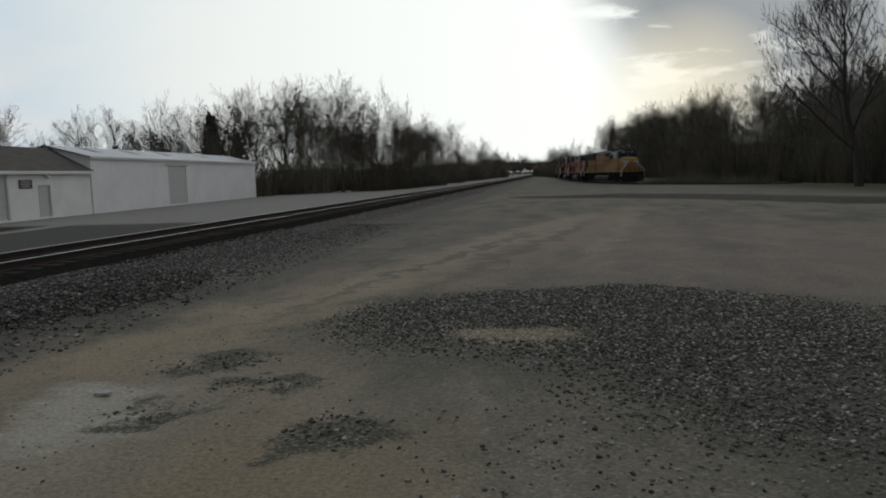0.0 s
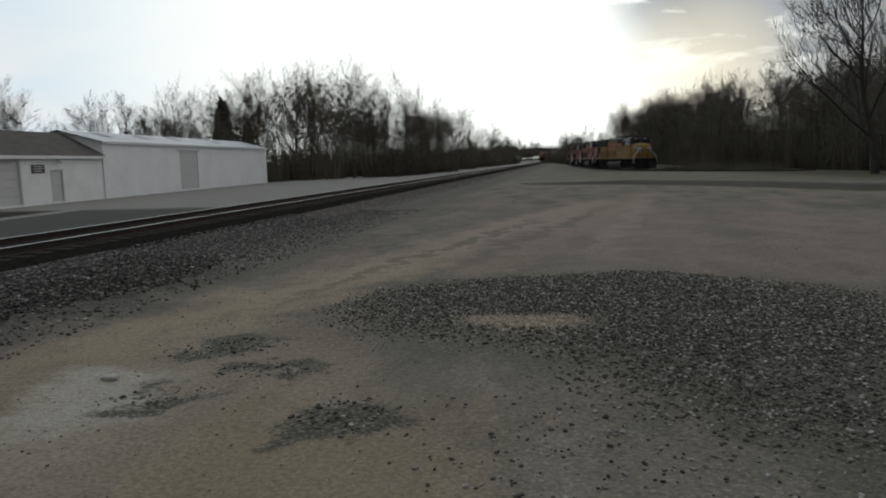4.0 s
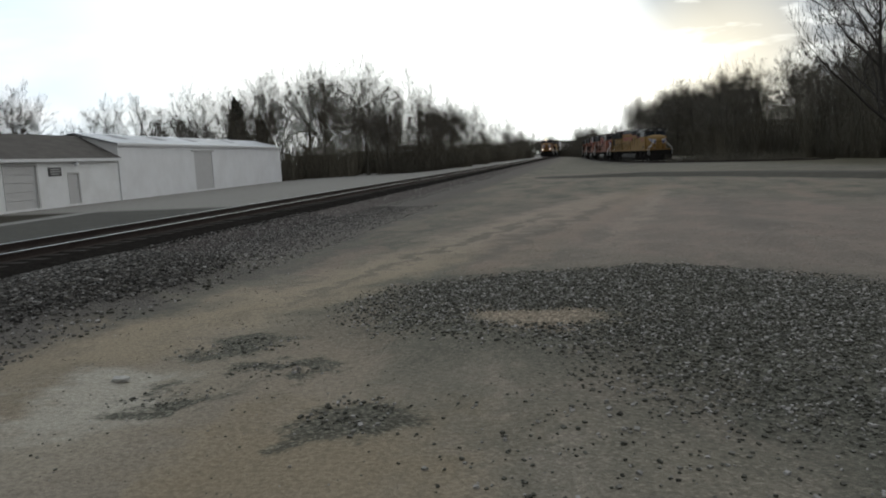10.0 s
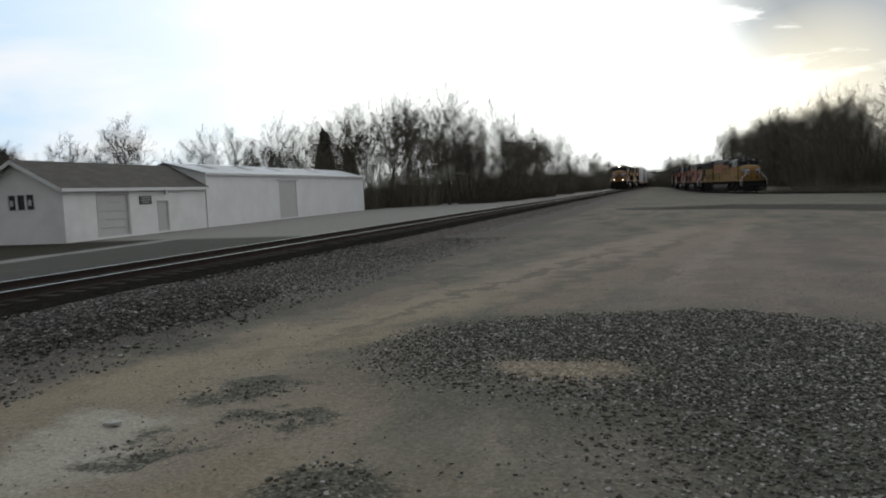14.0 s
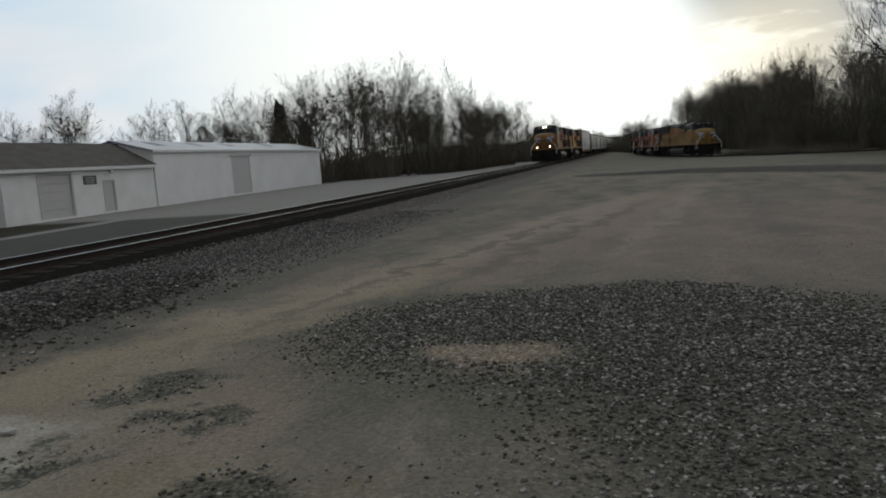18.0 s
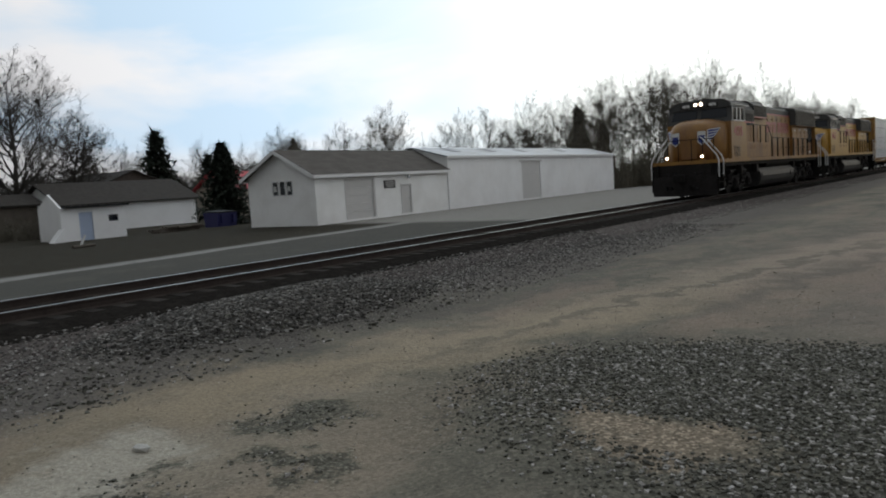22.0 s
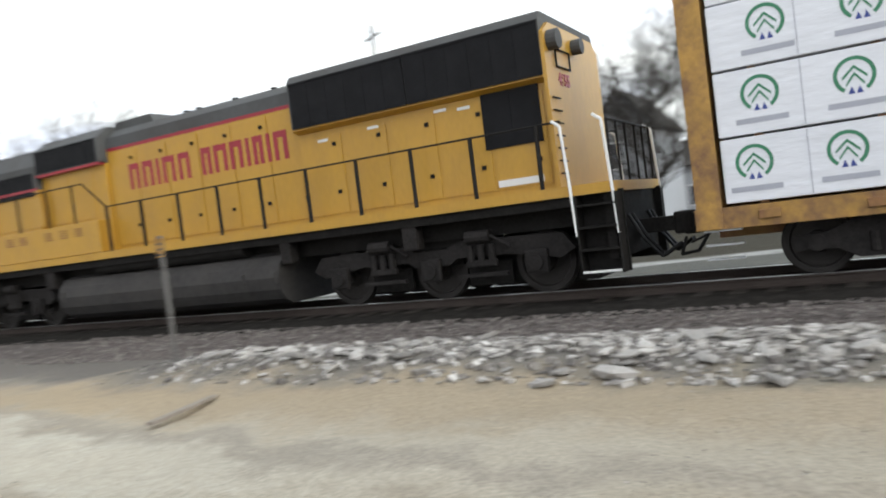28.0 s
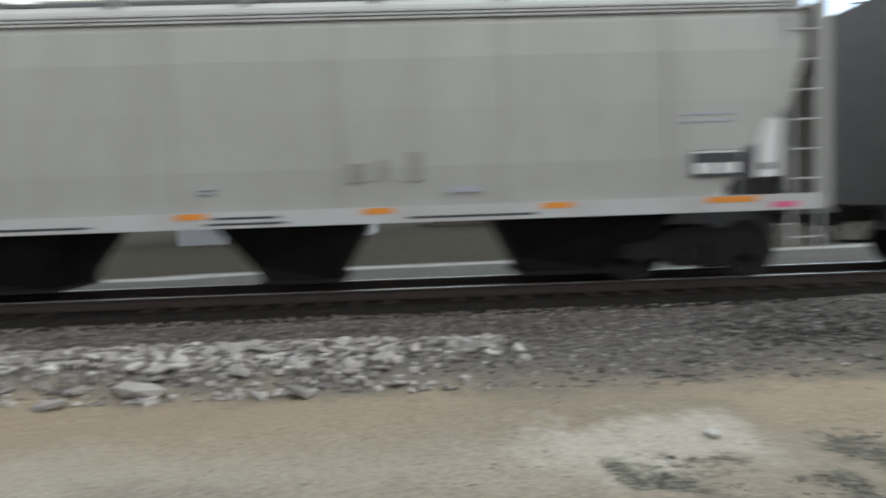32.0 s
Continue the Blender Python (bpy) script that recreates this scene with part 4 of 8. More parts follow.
def locomotive(number, yellow, flank, label, lit):
    e = thing("locomotive", label, "locomotive", "locomotives of the train" if lit is not None else "")
    # frame
    bm = B()
    box(bm, -1.5, 1.5, 0.75, 21.3, 1.52, 1.68)
    part("sill", bm, yellow, e)
    bm = B()
    box(bm, -1.0, 1.0, 1.0, 21.1, 1.05, 1.52)
    box(bm, -1.42, 1.42, 1.6, 20.6, 1.36, 1.52)
    part("underframe", bm, M_under, e)
    # nose
    prof = [(1.46, 1.68), (1.36, 2.2), (1.34, 2.7), (1.4, 3.05), (1.55, 3.3), (1.8, 3.46), (2.2, 3.54), (2.75, 3.58), (2.75, 1.68)]
    bm = B()
    half = ((0.4, 0.0, 0.0), (0.66, 0.02, -0.03), (0.82, 0.1, -0.07), (1.26, 0.86, -0.2), (1.34, 1.1, -0.36))
    stations = [(-x, b, d) for x, b, d in half[::-1]] + [(0, 0, 0.02)] + list(half)
    rings = []
    for x, back, dz in stations:
        rings.append([bm.verts.new((x, min(2.75, y + back), z + (dz if z > 3.0 else (dz * 0.4 if z > 2.6 else 0)))) for y, z in prof])
    for a, b in zip(rings, rings[1:]):
        for k in range(len(prof)):
            bm.faces.new((a[k], a[(k + 1) % len(prof)], b[(k + 1) % len(prof)], b[k]))
    bm.faces.new(rings[0])
    bm.faces.new(rings[-1][::-1])
    nose = part("nose", bm, yellow, e, "", True)
    # plain winged emblem on the nose flanks and front
    def slanted(name, shapes, out, material):
        for s in (-1, 1):
            bm = B()
            for shape in shapes:
                prism(bm, shape, out, out + 0.006, "x")
            for v in bm.verts:
                o, u, z = v.co
                v.co = Vector((s * (0.82 + 0.5 * u + 0.865 * o), 1.46 + 0.865 * u - 0.5 * o, z))
            part(name, bm, material, nose)
    slanted("emblem_field", [[(-0.06, 2.42), (0.42, 2.78), (0.74, 3.12), (0.1, 3.06), (-0.06, 3.02)]], 0.045, M_label)
    slanted("emblem_wing", [[(0.0, 2.56 + k * 0.125), (0.22 + k * 0.12, 2.62 + k * 0.125), (0.3 + k * 0.12, 2.69 + k * 0.125), (0.0, 2.64 + k * 0.125)] for k in range(4)], 0.053, M_wing)
    # shield halves on the front of the nose
    mirror_part("emblem_shield", lambda bm, s: prism(bm, [(s * x, z) for x, z in ((0.42, 2.5), (0.6, 2.36), (0.78, 2.5), (0.79, 2.98), (0.42, 2.98))], 1.322, 1.33, "y"), M_label, nose)
    mirror_part("emblem_wing", lambda bm, s: prism(bm, [(s * x, z) for x, z in ((0.46, 2.53), (0.6, 2.42), (0.74, 2.53), (0.75, 2.8), (0.46, 2.8))], 1.314, 1.32, "y"), M_wing, nose)
    bm = B()
    box(bm, -0.36, 0.36, 1.34, 1.37, 1.75, 2.75, 0.004)
    part("nose_door", bm, yellow, nose)
    # cab
    bm = B()
    prism(bm, [(2.72, 1.68), (2.72, 3.4), (5.05, 3.40), (5.05, 1.68)], -1.5, 1.5, "x")
    cab = part("cab", bm, yellow, e)
    bm = B()
    prism(bm, [(2.72, 3.405), (2.99, 4.09), (5.05, 4.09), (5.05, 3.405)], -1.48, 1.48, "x")
    upper = part("cab_upper", bm, M_harb, e)
    bm = B()
    roof = [(-1.49, 4.08), (-1.43, 4.24), (-1.2, 4.39), (-0.8, 4.48), (-0.3, 4.52), (0.3, 4.52), (0.8, 4.48), (1.2, 4.39), (1.43, 4.24), (1.49, 4.08)]
    prism(bm, roof, 2.9, 5.1, "y")
    part("cab_roof", bm, M_harb, e)
    mirror_part("sunshade", lambda bm, s: prism(bm, [(2.86, 4.12), (4.95, 4.12), (4.95, 4.15), (2.86, 4.15)], *hx(s, 1.44, 1.66), "x"), M_whiterail, e, "pale sunshade over the cab windows")
    for x0, x1 in ((-1.3, -0.1), (0.1, 1.3)):
        bm = B()
        a = [(x0, 2.79, 3.6), (x1, 2.79, 3.6), (x1 * 0.95, 2.965, 4.03), (x0 * 0.95, 2.965, 4.03)]
        off = Vector((0, -0.02, 0.008))
        vs = [bm.verts.new(Vector(p) + off) for p in a] + [bm.verts.new(Vector(p) + Vector((0, 0.03, -0.01))) for p in a]
        for f in ((0, 1, 2, 3), (7, 6, 5, 4), (0, 4, 5, 1), (1, 5, 6, 2), (2, 6, 7, 3), (3, 7, 4, 0)):
            bm.faces.new([vs[i] for i in f])
        part("windshield", bm, M_cabglass, upper, "tinted windshield pane")
    for y0, y1 in ((2.98, 3.55), (3.62, 4.1), (4.17, 4.72)):
        for s in (-1, 1):
            bm = B()
            box(bm, *hx(s, 1.475, 1.492), y0, y1, 3.46, 4.04)
            win = part("side_window", bm, M_cabglass, upper)
            bm = B()
            for a in ((y0 - 0.04, y0 + 0.01, 3.42, 4.08), (y1 - 0.01, y1 + 0.04, 3.42, 4.08), (y0, y1, 3.42, 3.46), (y0, y1, 4.04, 4.08)):
                box(bm, *hx(s, 1.47, 1.51), *a)
            part("window_frame", bm, M_galv, win)
    bm = B()
    box(bm, -0.3, 0.3, 2.8, 2.95, 4.17, 4.41, 0.03)
    part("headlight_housing", bm, M_harb, e)
    for x in (-0.13, 0.13):
        bm = B()
        disc(bm, (x, 2.798, 4.29), 0.062, (0, -1, 0), 0.01, 16)
        hl = part("headlight", bm, M_lamp if lit else M_lens, e)
        bm = B()
        lamp_hood(bm, (x, 2.8, 4.29), 0.085, 0.07)
        part("lamp_bezel", bm, M_black, hl)
    for s in (-1, 1):
        bm = B()
        box(bm, s * 0.62 - 0.24, s * 0.62 + 0.24, 2.87, 2.91, 4.16, 4.34)
        nb = part("number_board", bm, M_black, e)
        lettering(number, 0.17, M_label, nb, (s * 0.62, 2.863, 4.25), 0)
        bm = B()
        disc(bm, (s * 0.8, 0.744, 1.84), 0.06, (0, -1, 0), 0.01, 16)
        dl = part("ditch_light", bm, M_lamp if lit else M_lens, e, "glowing ditch light" if lit else "")
        bm = B()
        lamp_hood(bm, (s * 0.8, 0.745, 1.84), 0.085, 0.065)
        part("lamp_bezel", bm, M_black, dl)
        bm = B()
        box(bm, s * 0.8 - 0.1, s * 0.8 + 0.1, 0.745, 0.86, 1.68, 1.95, 0.02)
        part("ditch_light_box", bm, yellow, e)
        lettering(number, 0.62, M_redst, cab, (s * 1.505, 3.78, 2.92), 90 * s, 1.06, "red road number")
        bm = B()
        for k in range(9):
            box(bm, *hx(s, 1.5, 1.515), 3.05, 3.48, 1.78 + k * 0.055, 1.80 + k * 0.055)
            box(bm, *hx(s, 1.5, 1.515), 3.56, 3.99, 1.78 + k * 0.055, 1.80 + k * 0.055)
        part("side_vent", bm, M_black, cab)
    bm = B()
    rod(bm, (0.5, 4.2, 4.46), (0.5, 4.2, 4.6), 0.1, 0.08, 12)
    part("roof_beacon", bm, M_harb, e)
    bm = B()
    box(bm, -0.25, 0.25, 4.0, 4.5, 4.45, 4.56, 0.03)
    part("roof_hatch", bm, M_harb, e)
    # hoods: x half width, y range, lower z, waist z (yellow up to here), top z
    for y0, y1, prof in ((5.05, 7.1, [(-1.32, 1.68), (1.32, 1.68), (1.32, 3.42), (-1.32, 3.42)]), (7.1, 9.5, [(-1.15, 1.68), (1.15, 1.68), (1.15, 3.72), (-1.15, 3.72)]),
                         (15.3, 20.4, [(-1.2, 1.68), (1.2, 1.68), (1.2, 3.36), (1.38, 3.42), (1.38, 3.46), (-1.38, 3.46), (-1.38, 3.42), (-1.2, 3.36)])):
        bm = B()
        prism(bm, prof, y0, y1, "y")
        part("hood_section", bm, flank, e)
    bm = B()
    box(bm, -1.05, 1.05, 9.5, 15.3, 1.68, 3.98)
    hood = part("hood", bm, flank, e)
    for y0, y1, prof in ((5.05, 7.1, [(-1.32, 3.42), (1.32, 3.42), (1.32, 4.0), (1.0, 4.44), (-1.0, 4.44), (-1.32, 4.0)]),
                         (7.1, 9.5, [(-1.3, 3.72), (1.3, 3.72), (1.3, 4.3), (0.95, 4.56), (-0.95, 4.56), (-1.3, 4.3)]),
                         (9.5, 15.3, [(-1.05, 3.98), (1.05, 3.98), (1.02, 4.28), (0.8, 4.46), (-0.8, 4.46), (-1.02, 4.28)]),
                         (15.3, 20.4, [(-1.38, 3.46), (1.38, 3.46), (1.38, 4.32), (1.28, 4.46), (-1.28, 4.46), (-1.38, 4.32)])):
        bm = B()
        prism(bm, prof, y0, y1, "y")
        part("hood_roof", bm, M_harb, e)
    bm = B()
    prism(bm, [(9.5, 4.4), (9.55, 4.66), (10.75, 4.66), (10.85, 4.42)], -0.75, 0.75, "x")
    part("exhaust_hump", bm, M_harb, e)
    # small fittings along the roof and dark joints down the flanks
    for y in (11.6, 12.0, 13.1, 14.2):
        bm = B()
        rod(bm, (0.45, y, 4.45), (0.45, y, 4.58), 0.09, 0.07, 10)
        part("roof_fitting", bm, M_under, e)

    def red(bm, s):
        box(bm, *hx(s, 1.05, 1.056), 9.5, 15.28, 3.96, 4.03)
        box(bm, *hx(s, 1.15, 1.305), 7.1, 9.5, 3.69, 3.75)
        box(bm, *hx(s, 1.32, 1.326), 5.05, 7.1, 3.40, 3.46)
        box(bm, *hx(s, 1.5, 1.504), 4.75, 5.05, 3.33, 3.45)
    mirror_part("red_stripe", red, M_redst, e)

    for a, b, z0, z1, x in ((5.4, 6.95, 3.28, 3.84, 1.30), (7.12, 9.42, 3.78, 4.3, 1.28), (15.36, 17.88, 3.45, 4.3, 1.385), (17.9, 20.38, 3.45, 4.3, 1.385), (19.2, 20.22, 2.46, 3.42, 1.212)):
        def grille(bm, s):
            box(bm, *hx(s, x, x + 0.022), a, b, z0, z1)
            for k in range(1, int((b - a) / 0.38)):
                y = a + k * (b - a) / int((b - a) / 0.38)
                box(bm, *hx(s, x + 0.02, x + 0.028), y - 0.006, y + 0.006, z0, z1)
            box(bm, *hx(s, x + 0.02, x + 0.036), a, b, z1 - 0.03, z1)
            box(bm, *hx(s, x + 0.02, x + 0.036), a, b, z0, z0 + 0.03)
        mirror_part("intake_grille", grille, M_grille, e, "black radiator grille")
    for y in (16.3, 17.9, 19.5):
        bm = B()
        disc(bm, (0, y, 4.45), 0.76, (0, 0, 1), 0.17, 22, 0.66)
        fan = part("radiator_fan", bm, M_harb, e)
        bm = B()
        for k in range(6):
            a = math.pi * k / 6
            rod(bm, (math.cos(a) * 0.66, y + math.sin(a) * 0.66, 4.63), (-math.cos(a) * 0.66, y - math.sin(a) * 0.66, 4.63), 0.012, 0.012, 4)
        tagged(part("fan_guard", bm, M_under, fan), kind="stuff")
    # engine room doors, latches and small plates
    for s in (-1, 1):
        for k in range(11):
            y = 9.55 + k * 0.98 if k < 6 else 15.35 + (k - 6) * 1.0
            xo = 1.05 if k < 6 else 1.2
            z1 = 3.9 if k < 6 else 3.26
            bm = B()
            box(bm, *hx(s, xo, xo + 0.018), y, y + 0.93, 1.78, z1, 0.006)
            d = part("engine_door", bm, flank, hood)
            for z in (2.15, z1 - 0.22):
                bm = B()
                box(bm, *hx(s, xo + 0.018, xo + 0.045), y + 0.74, y + 0.81, z, z + 0.07)
                part("latch", bm, M_under, d)
        for y, z in ((15.75, 3.15), (16.9, 3.2), (18.3, 3.24), (18.75, 3.2)):
            bm = B()
            box(bm, *hx(s, 1.219, 1.224), y, y + 0.24, z, z + 0.05)
            part("stencil", bm, M_label, hood)
        bm = B()
        box(bm, *hx(s, 1.219, 1.226), 19.35, 20.15, 1.82, 1.93)
        part("white_plate", bm, M_label, hood)
        # name along the flank as plain red blocks
        y = 10.2
        for gap, w in ((0, .34), (.1, .36), (.1, .1), (.1, .4), (.1, .36), (.34, .3), (.08, .38), (.08, .36), (.09, .1), (.09, .28), (.09, .1), (.09, .36)):
            y += gap
            bm = B()
            a, b = y, y + w * 0.98
            if w > 0.2:
                # an open frame of strokes keeps the block's weight
                prism(bm, [(a, 3.0), (a + 0.11, 3.0), (a + 0.11, 3.44), (b - 0.11, 3.44), (b - 0.11, 3.0), (b, 3.0), (b, 3.57), (a, 3.57)], *hx(s, 1.068, 1.074), "x")
            else:
                box(bm, *hx(s, 1.068, 1.074), a, b, 3.0, 3.57)
            part("name_block", bm, M_redst, hood, "plain red block of the name band")
            y += w
        for y0 in (5.75, 6.3, 7.35, 7.95, 8.5):
            bm = B()
            for j in range(4):
                box(bm, *hx(s, 1.46, 1.472), y0, y0 + 0.3, 2.12 + j * 0.055, 2.145 + j * 0.055)
            part("louvre", bm, M_rusty, hood)
        for y0 in (5.6, 6.6, 7.5, 8.4):
            bm = B()
            box(bm, *hx(s, 1.32 if y0 < 7 else 1.15, 1.334 if y0 < 7 else 1.164), y0 - 0.2, y0 + 0.62, 2.5, 3.2 if y0 < 7 else 3.6, 0.005)
            part("engine_door", bm, flank, hood)
    # battery and equipment boxes beside the walkway behind the cab
    mirror_part("equipment_box", lambda bm, s: box(bm, *hx(s, 1.02, 1.46), 5.06, 9.4, 1.69, 2.42, 0.012), flank, e)
    # handrails
    for s in (-1, 1):
        for k in range(10):
            y = 9.75 + k * 1.16
            bm = B()
            rod(bm, (s * 1.46, y, 1.68), (s * 1.46, y, 2.68), 0.036, 0.036, 6)
            part("handrail_post", bm, M_rail, e)
        bm = B()
        pipe(bm, [(s * 1.46, 5.1, 3.3), (s * 1.46, 9.0, 3.3), (s * 1.46, 9.75, 2.68), (s * 1.46, 20.6, 2.68)], 0.018)
        part("handrail", bm, M_rail, e)
        for y in (6.4, 7.6, 8.6):
            bm = B()
            rod(bm, (s * 1.46, y, 2.42), (s * 1.46, y, 3.3), 0.028, 0.028, 6)
            part("handrail_post", bm, M_rail, e)
        for y0 in (1.33, 0.70):
            bm = B()
            pipe(bm, [(s * 0.72, y0, 2.72), (s * 0.82, y0, 2.66), (s * 1.46, y0, 1.86), (s * 1.54, y0, 1.64), (s * 1.54, y0, 0.9)], 0.028)
            part("step_handrail", bm, M_whiterail, e, "white painted step handrail")
        for y0 in (20.65, 21.3):
            bm = B()
            pipe(bm, [(s * 1.50, y0 - 0.18, 2.7), (s * 1.52, y0 - 0.05, 2.6), (s * 1.52, y0, 1.7), (s * 1.52, y0 + 0.03, 0.9)], 0.024)
            part("step_handrail", bm, M_whiterail, e, "white painted step handrail")
        for yc in (1.02, 21.02):
            bm = B()
            box(bm, *hx(s, 1.2, 1.25), yc - 0.36, yc + 0.36, 0.3, 1.55)
            st = part("step_well", bm, M_under, e)
            for k in range(4):
                z = 0.32 + k * 0.34
                bm = B()
                box(bm, *hx(s, 1.25, 1.55), yc - 0.3, yc + 0.3, z, z + 0.03)
                part("tread", bm, M_under, st)
            for y in (yc - 0.33, yc + 0.3):
                bm = B()
                box(bm, *hx(s, 1.25, 1.54), y, y + 0.03, 0.3, 1.52)
                part("step_side", bm, M_under, st)
            bm = B()
            box(bm, *hx(s, 1.5, 1.56), yc - 0.3, yc + 0.3, 0.325, 0.355)
            part("step_edge", bm, M_whiterail, st)
    for yy in (0.82, 21.26):
        for x in (-1.3, -0.8, -0.3, 0.3, 0.8, 1.3):
            bm = B()
            rod(bm, (x, yy, 1.68), (x, yy, 2.62), 0.02, 0.02, 6)
            part("end_post", bm, M_rail, e)
        bm = B()
        rod(bm, (-1.3, yy, 2.62), (1.3, yy, 2.62), 0.02, 0.02, 6)
        part("end_handrail", bm, M_rail, e)
    # rear end details
    bm = B()
    prism(bm, [(-1.36, 1.68), (1.36, 1.68), (1.4, 3.5), (1.38, 4.12), (1.1, 4.3), (-1.1, 4.3), (-1.38, 4.12), (-1.4, 3.5)], 20.4, 20.46, "y")
    part("rear_panel", bm, flank, e)
    for x, z, r in ((0.0, 4.05, 0.13), (1.15, 4.0, 0.16)):
        bm = B()
        disc(bm, (x, 20.45, z), r, (0, 1, 0), 0.18, 14)
        part("rear_light", bm, M_harb, e)
    for k in range(7):
        bm = B()
        rod(bm, (0.95, 20.48, 1.9 + k * 0.2), (1.3, 20.48, 1.9 + k * 0.2), 0.014, 0.014, 5)
        part("rung", bm, M_rail, e)
    bm = B()
    pipe(bm, [(0.3, 20.48, 3.62), (0.95, 20.48, 3.62), (0.95, 20.48, 3.9), (0.3, 20.48, 3.9), (0.3, 20.48, 3.62)], 0.015)
    part("grab_iron", bm, M_rail, e)
    lettering(number, 0.27, M_redst, e, (0.62, 20.465, 3.42), 180)
    # pilot, plow, couplers
    bm = B()
    prism(bm, [(-1.45, 0.62), (0, 0.28), (1.45, 0.62), (1.45, 0.78), (0, 0.5), (-1.45, 0.78)], 0.12, 1.0, "z")
    box(bm, -1.4, 1.4, 0.78, 0.92, 0.6, 1.6)
    part("snow_plow", bm, M_truck, e)
    bm = B()
    box(bm, -1.4, 1.4, 21.12, 21.26, 0.5, 1.6)
    part("rear_pilot", bm, M_under, e)
    for y0, y1, yk in ((-0.05, 0.9, 0.05), (21.15, 22.1, 22.0)):
        bm = B()
        box(bm, -0.13, 0.13, y0, y1, 0.78, 1.02, 0.02)
        box(bm, -0.24, 0.24, yk - 0.15, yk + 0.15, 0.72, 1.08, 0.05)
        part("coupler", bm, M_under, e)
        yb = 0.78 if y0 < 1 else 21.28
        dd = -1 if y0 < 1 else 1
        for x in (-0.75, -0.5, 0.5, 0.75):
            bm = B()
            pts = [(x, yb, 1.15), (x, yb + dd * 0.2, 0.75), (x * 0.9, yb + dd * 0.45, 0.42), (x * 0.8, yb + dd * 0.72, 0.6)]
            pipe(bm, pts, 0.03, 6)
            part("air_hose", bm, M_black, e)
    # tank and trucks
    bm = B()
    prism(bm, [(q * x, z) for q, pts in ((-1, ((1.0, 1.2), (1.24, 1.13), (1.4, 0.95), (1.46, 0.72), (1.42, 0.48), (1.3, 0.28), (1.1, 0.17))), (1, ((1.1, 0.17), (1.3, 0.28), (1.42, 0.48), (1.46, 0.72), (1.4, 0.95), (1.24, 1.13), (1.0, 1.2)))) for x, z in pts], 7.55, 14.55, "y")
    tank = part("fuel_tank", bm, M_tank, e)
    for y in (7.7, 13.6, 14.45):
        bm = B()
        box(bm, -1.475, 1.475, y, y + 0.05, 0.6, 0.84)
        part("tank_strap", bm, M_tank, tank)
    mirror_part("air_reservoir", lambda bm, s: rod(bm, (s * 1.2, 8.9, 1.34), (s * 1.2, 13.6, 1.34), 0.17, 0.17, 14), M_under, e)
    for y, w in ((14.75, 0.25), (7.2, 0.3), (17.6, 0.3), (4.6, 0.3)):
        mirror_part("bracket", lambda bm, s: box(bm, *hx(s, 1.15, 1.4), y - w / 2, y + w / 2, 0.95, 1.5, 0.03), M_truck, e)
    loco_truck(e, 4.25)
    loco_truck(e, 17.85)
    return e


def freight_truck(parent, cy, r=0.42):
    for s in (-1, 1):
        bm = B()
        prism(bm, [(cy - 1.2, 0.36), (cy - 1.15, 0.56), (cy - 0.75, 0.6), (cy - 0.35, 0.78), (cy + 0.35, 0.78), (cy + 0.75, 0.6), (cy + 1.15, 0.56), (cy + 1.2, 0.36), (cy + 0.65, 0.36), (cy + 0.4, 0.22),
                   (cy - 0.4, 0.22), (cy - 0.65, 0.36)], *hx(s, 0.93, 1.08), "x")
        part("side_frame", bm, M_truck, parent)
        for k in (-0.2, 0, 0.2):
            bm = B()
            rod(bm, (s * 1.08, cy + k, 0.3), (s * 1.08, cy + k, 0.55), 0.07, 0.07, 8)
            part("spring", bm, M_truck, parent)
        for a in (-0.89, 0.89):
            bm = B()
            disc(bm, (s * 1.08, cy + a, r), 0.12, (s, 0, 0), 0.05, 12)
            part("bearing", bm, M_truck, parent)
    for a in (-0.89, 0.89):
        WHEELS.append((wheelset(parent, cy + a, r), r))
    bm = B()
    box(bm, -0.95, 0.95, cy - 0.25, cy + 0.25, 0.45, 0.82)
    part("bolster", bm, M_under, parent)


def ring_mark(bm_g, bm_b, bm_t, x, y, z, R, s):
    """A plain round mark: an open ring, two chevrons, a small triangle and a bar under it."""
    n = 22
    th = R * 0.2
    prev = None
    for k in range(n + 1):
        a = radians(-55 + 290 * k / n)
        p = [(x, y + s * math.cos(a) * q, z + math.sin(a) * q) for q in (R, R - th)]
        cur = [bm_g.verts.new(v) for v in p]
        if prev:
            bm_g.faces.new((prev[0], cur[0], cur[1], prev[1]))
        prev = cur
    for dz in (0.32, -0.05):
        vs = [(-0.62, -0.36), (0, 0.22), (0.62, -0.36), (0.62, -0.52), (0, 0.04), (-0.62, -0.52)]
        q = [bm_g.verts.new((x, y + s * u * R * (0.95 if dz > 0 else 0.7), z + (v + dz) * R)) for u, v in vs]
        bm_g.faces.new((q[0], q[1], q[4], q[5]))
        bm_g.faces.new((q[1], q[2], q[3], q[4]))
    for u0 in (-0.36, 0.04):
        q = [bm_b.verts.new((x, y + s * (u0 + du) * R, z + v * R)) for du, v in ((0, -0.95), (0.32, -0.95), (0.18 if u0 < 0 else 0.14, -0.55))]
        bm_b.faces.new(q)
    q = [bm_t.verts.new((x, y + s * u * R, z + v * R)) for u, v in ((-1.35, -1.62), (1.35, -1.62), (1.35, -1.32), (-1.35, -1.32))]
    bm_t.faces.new(q)


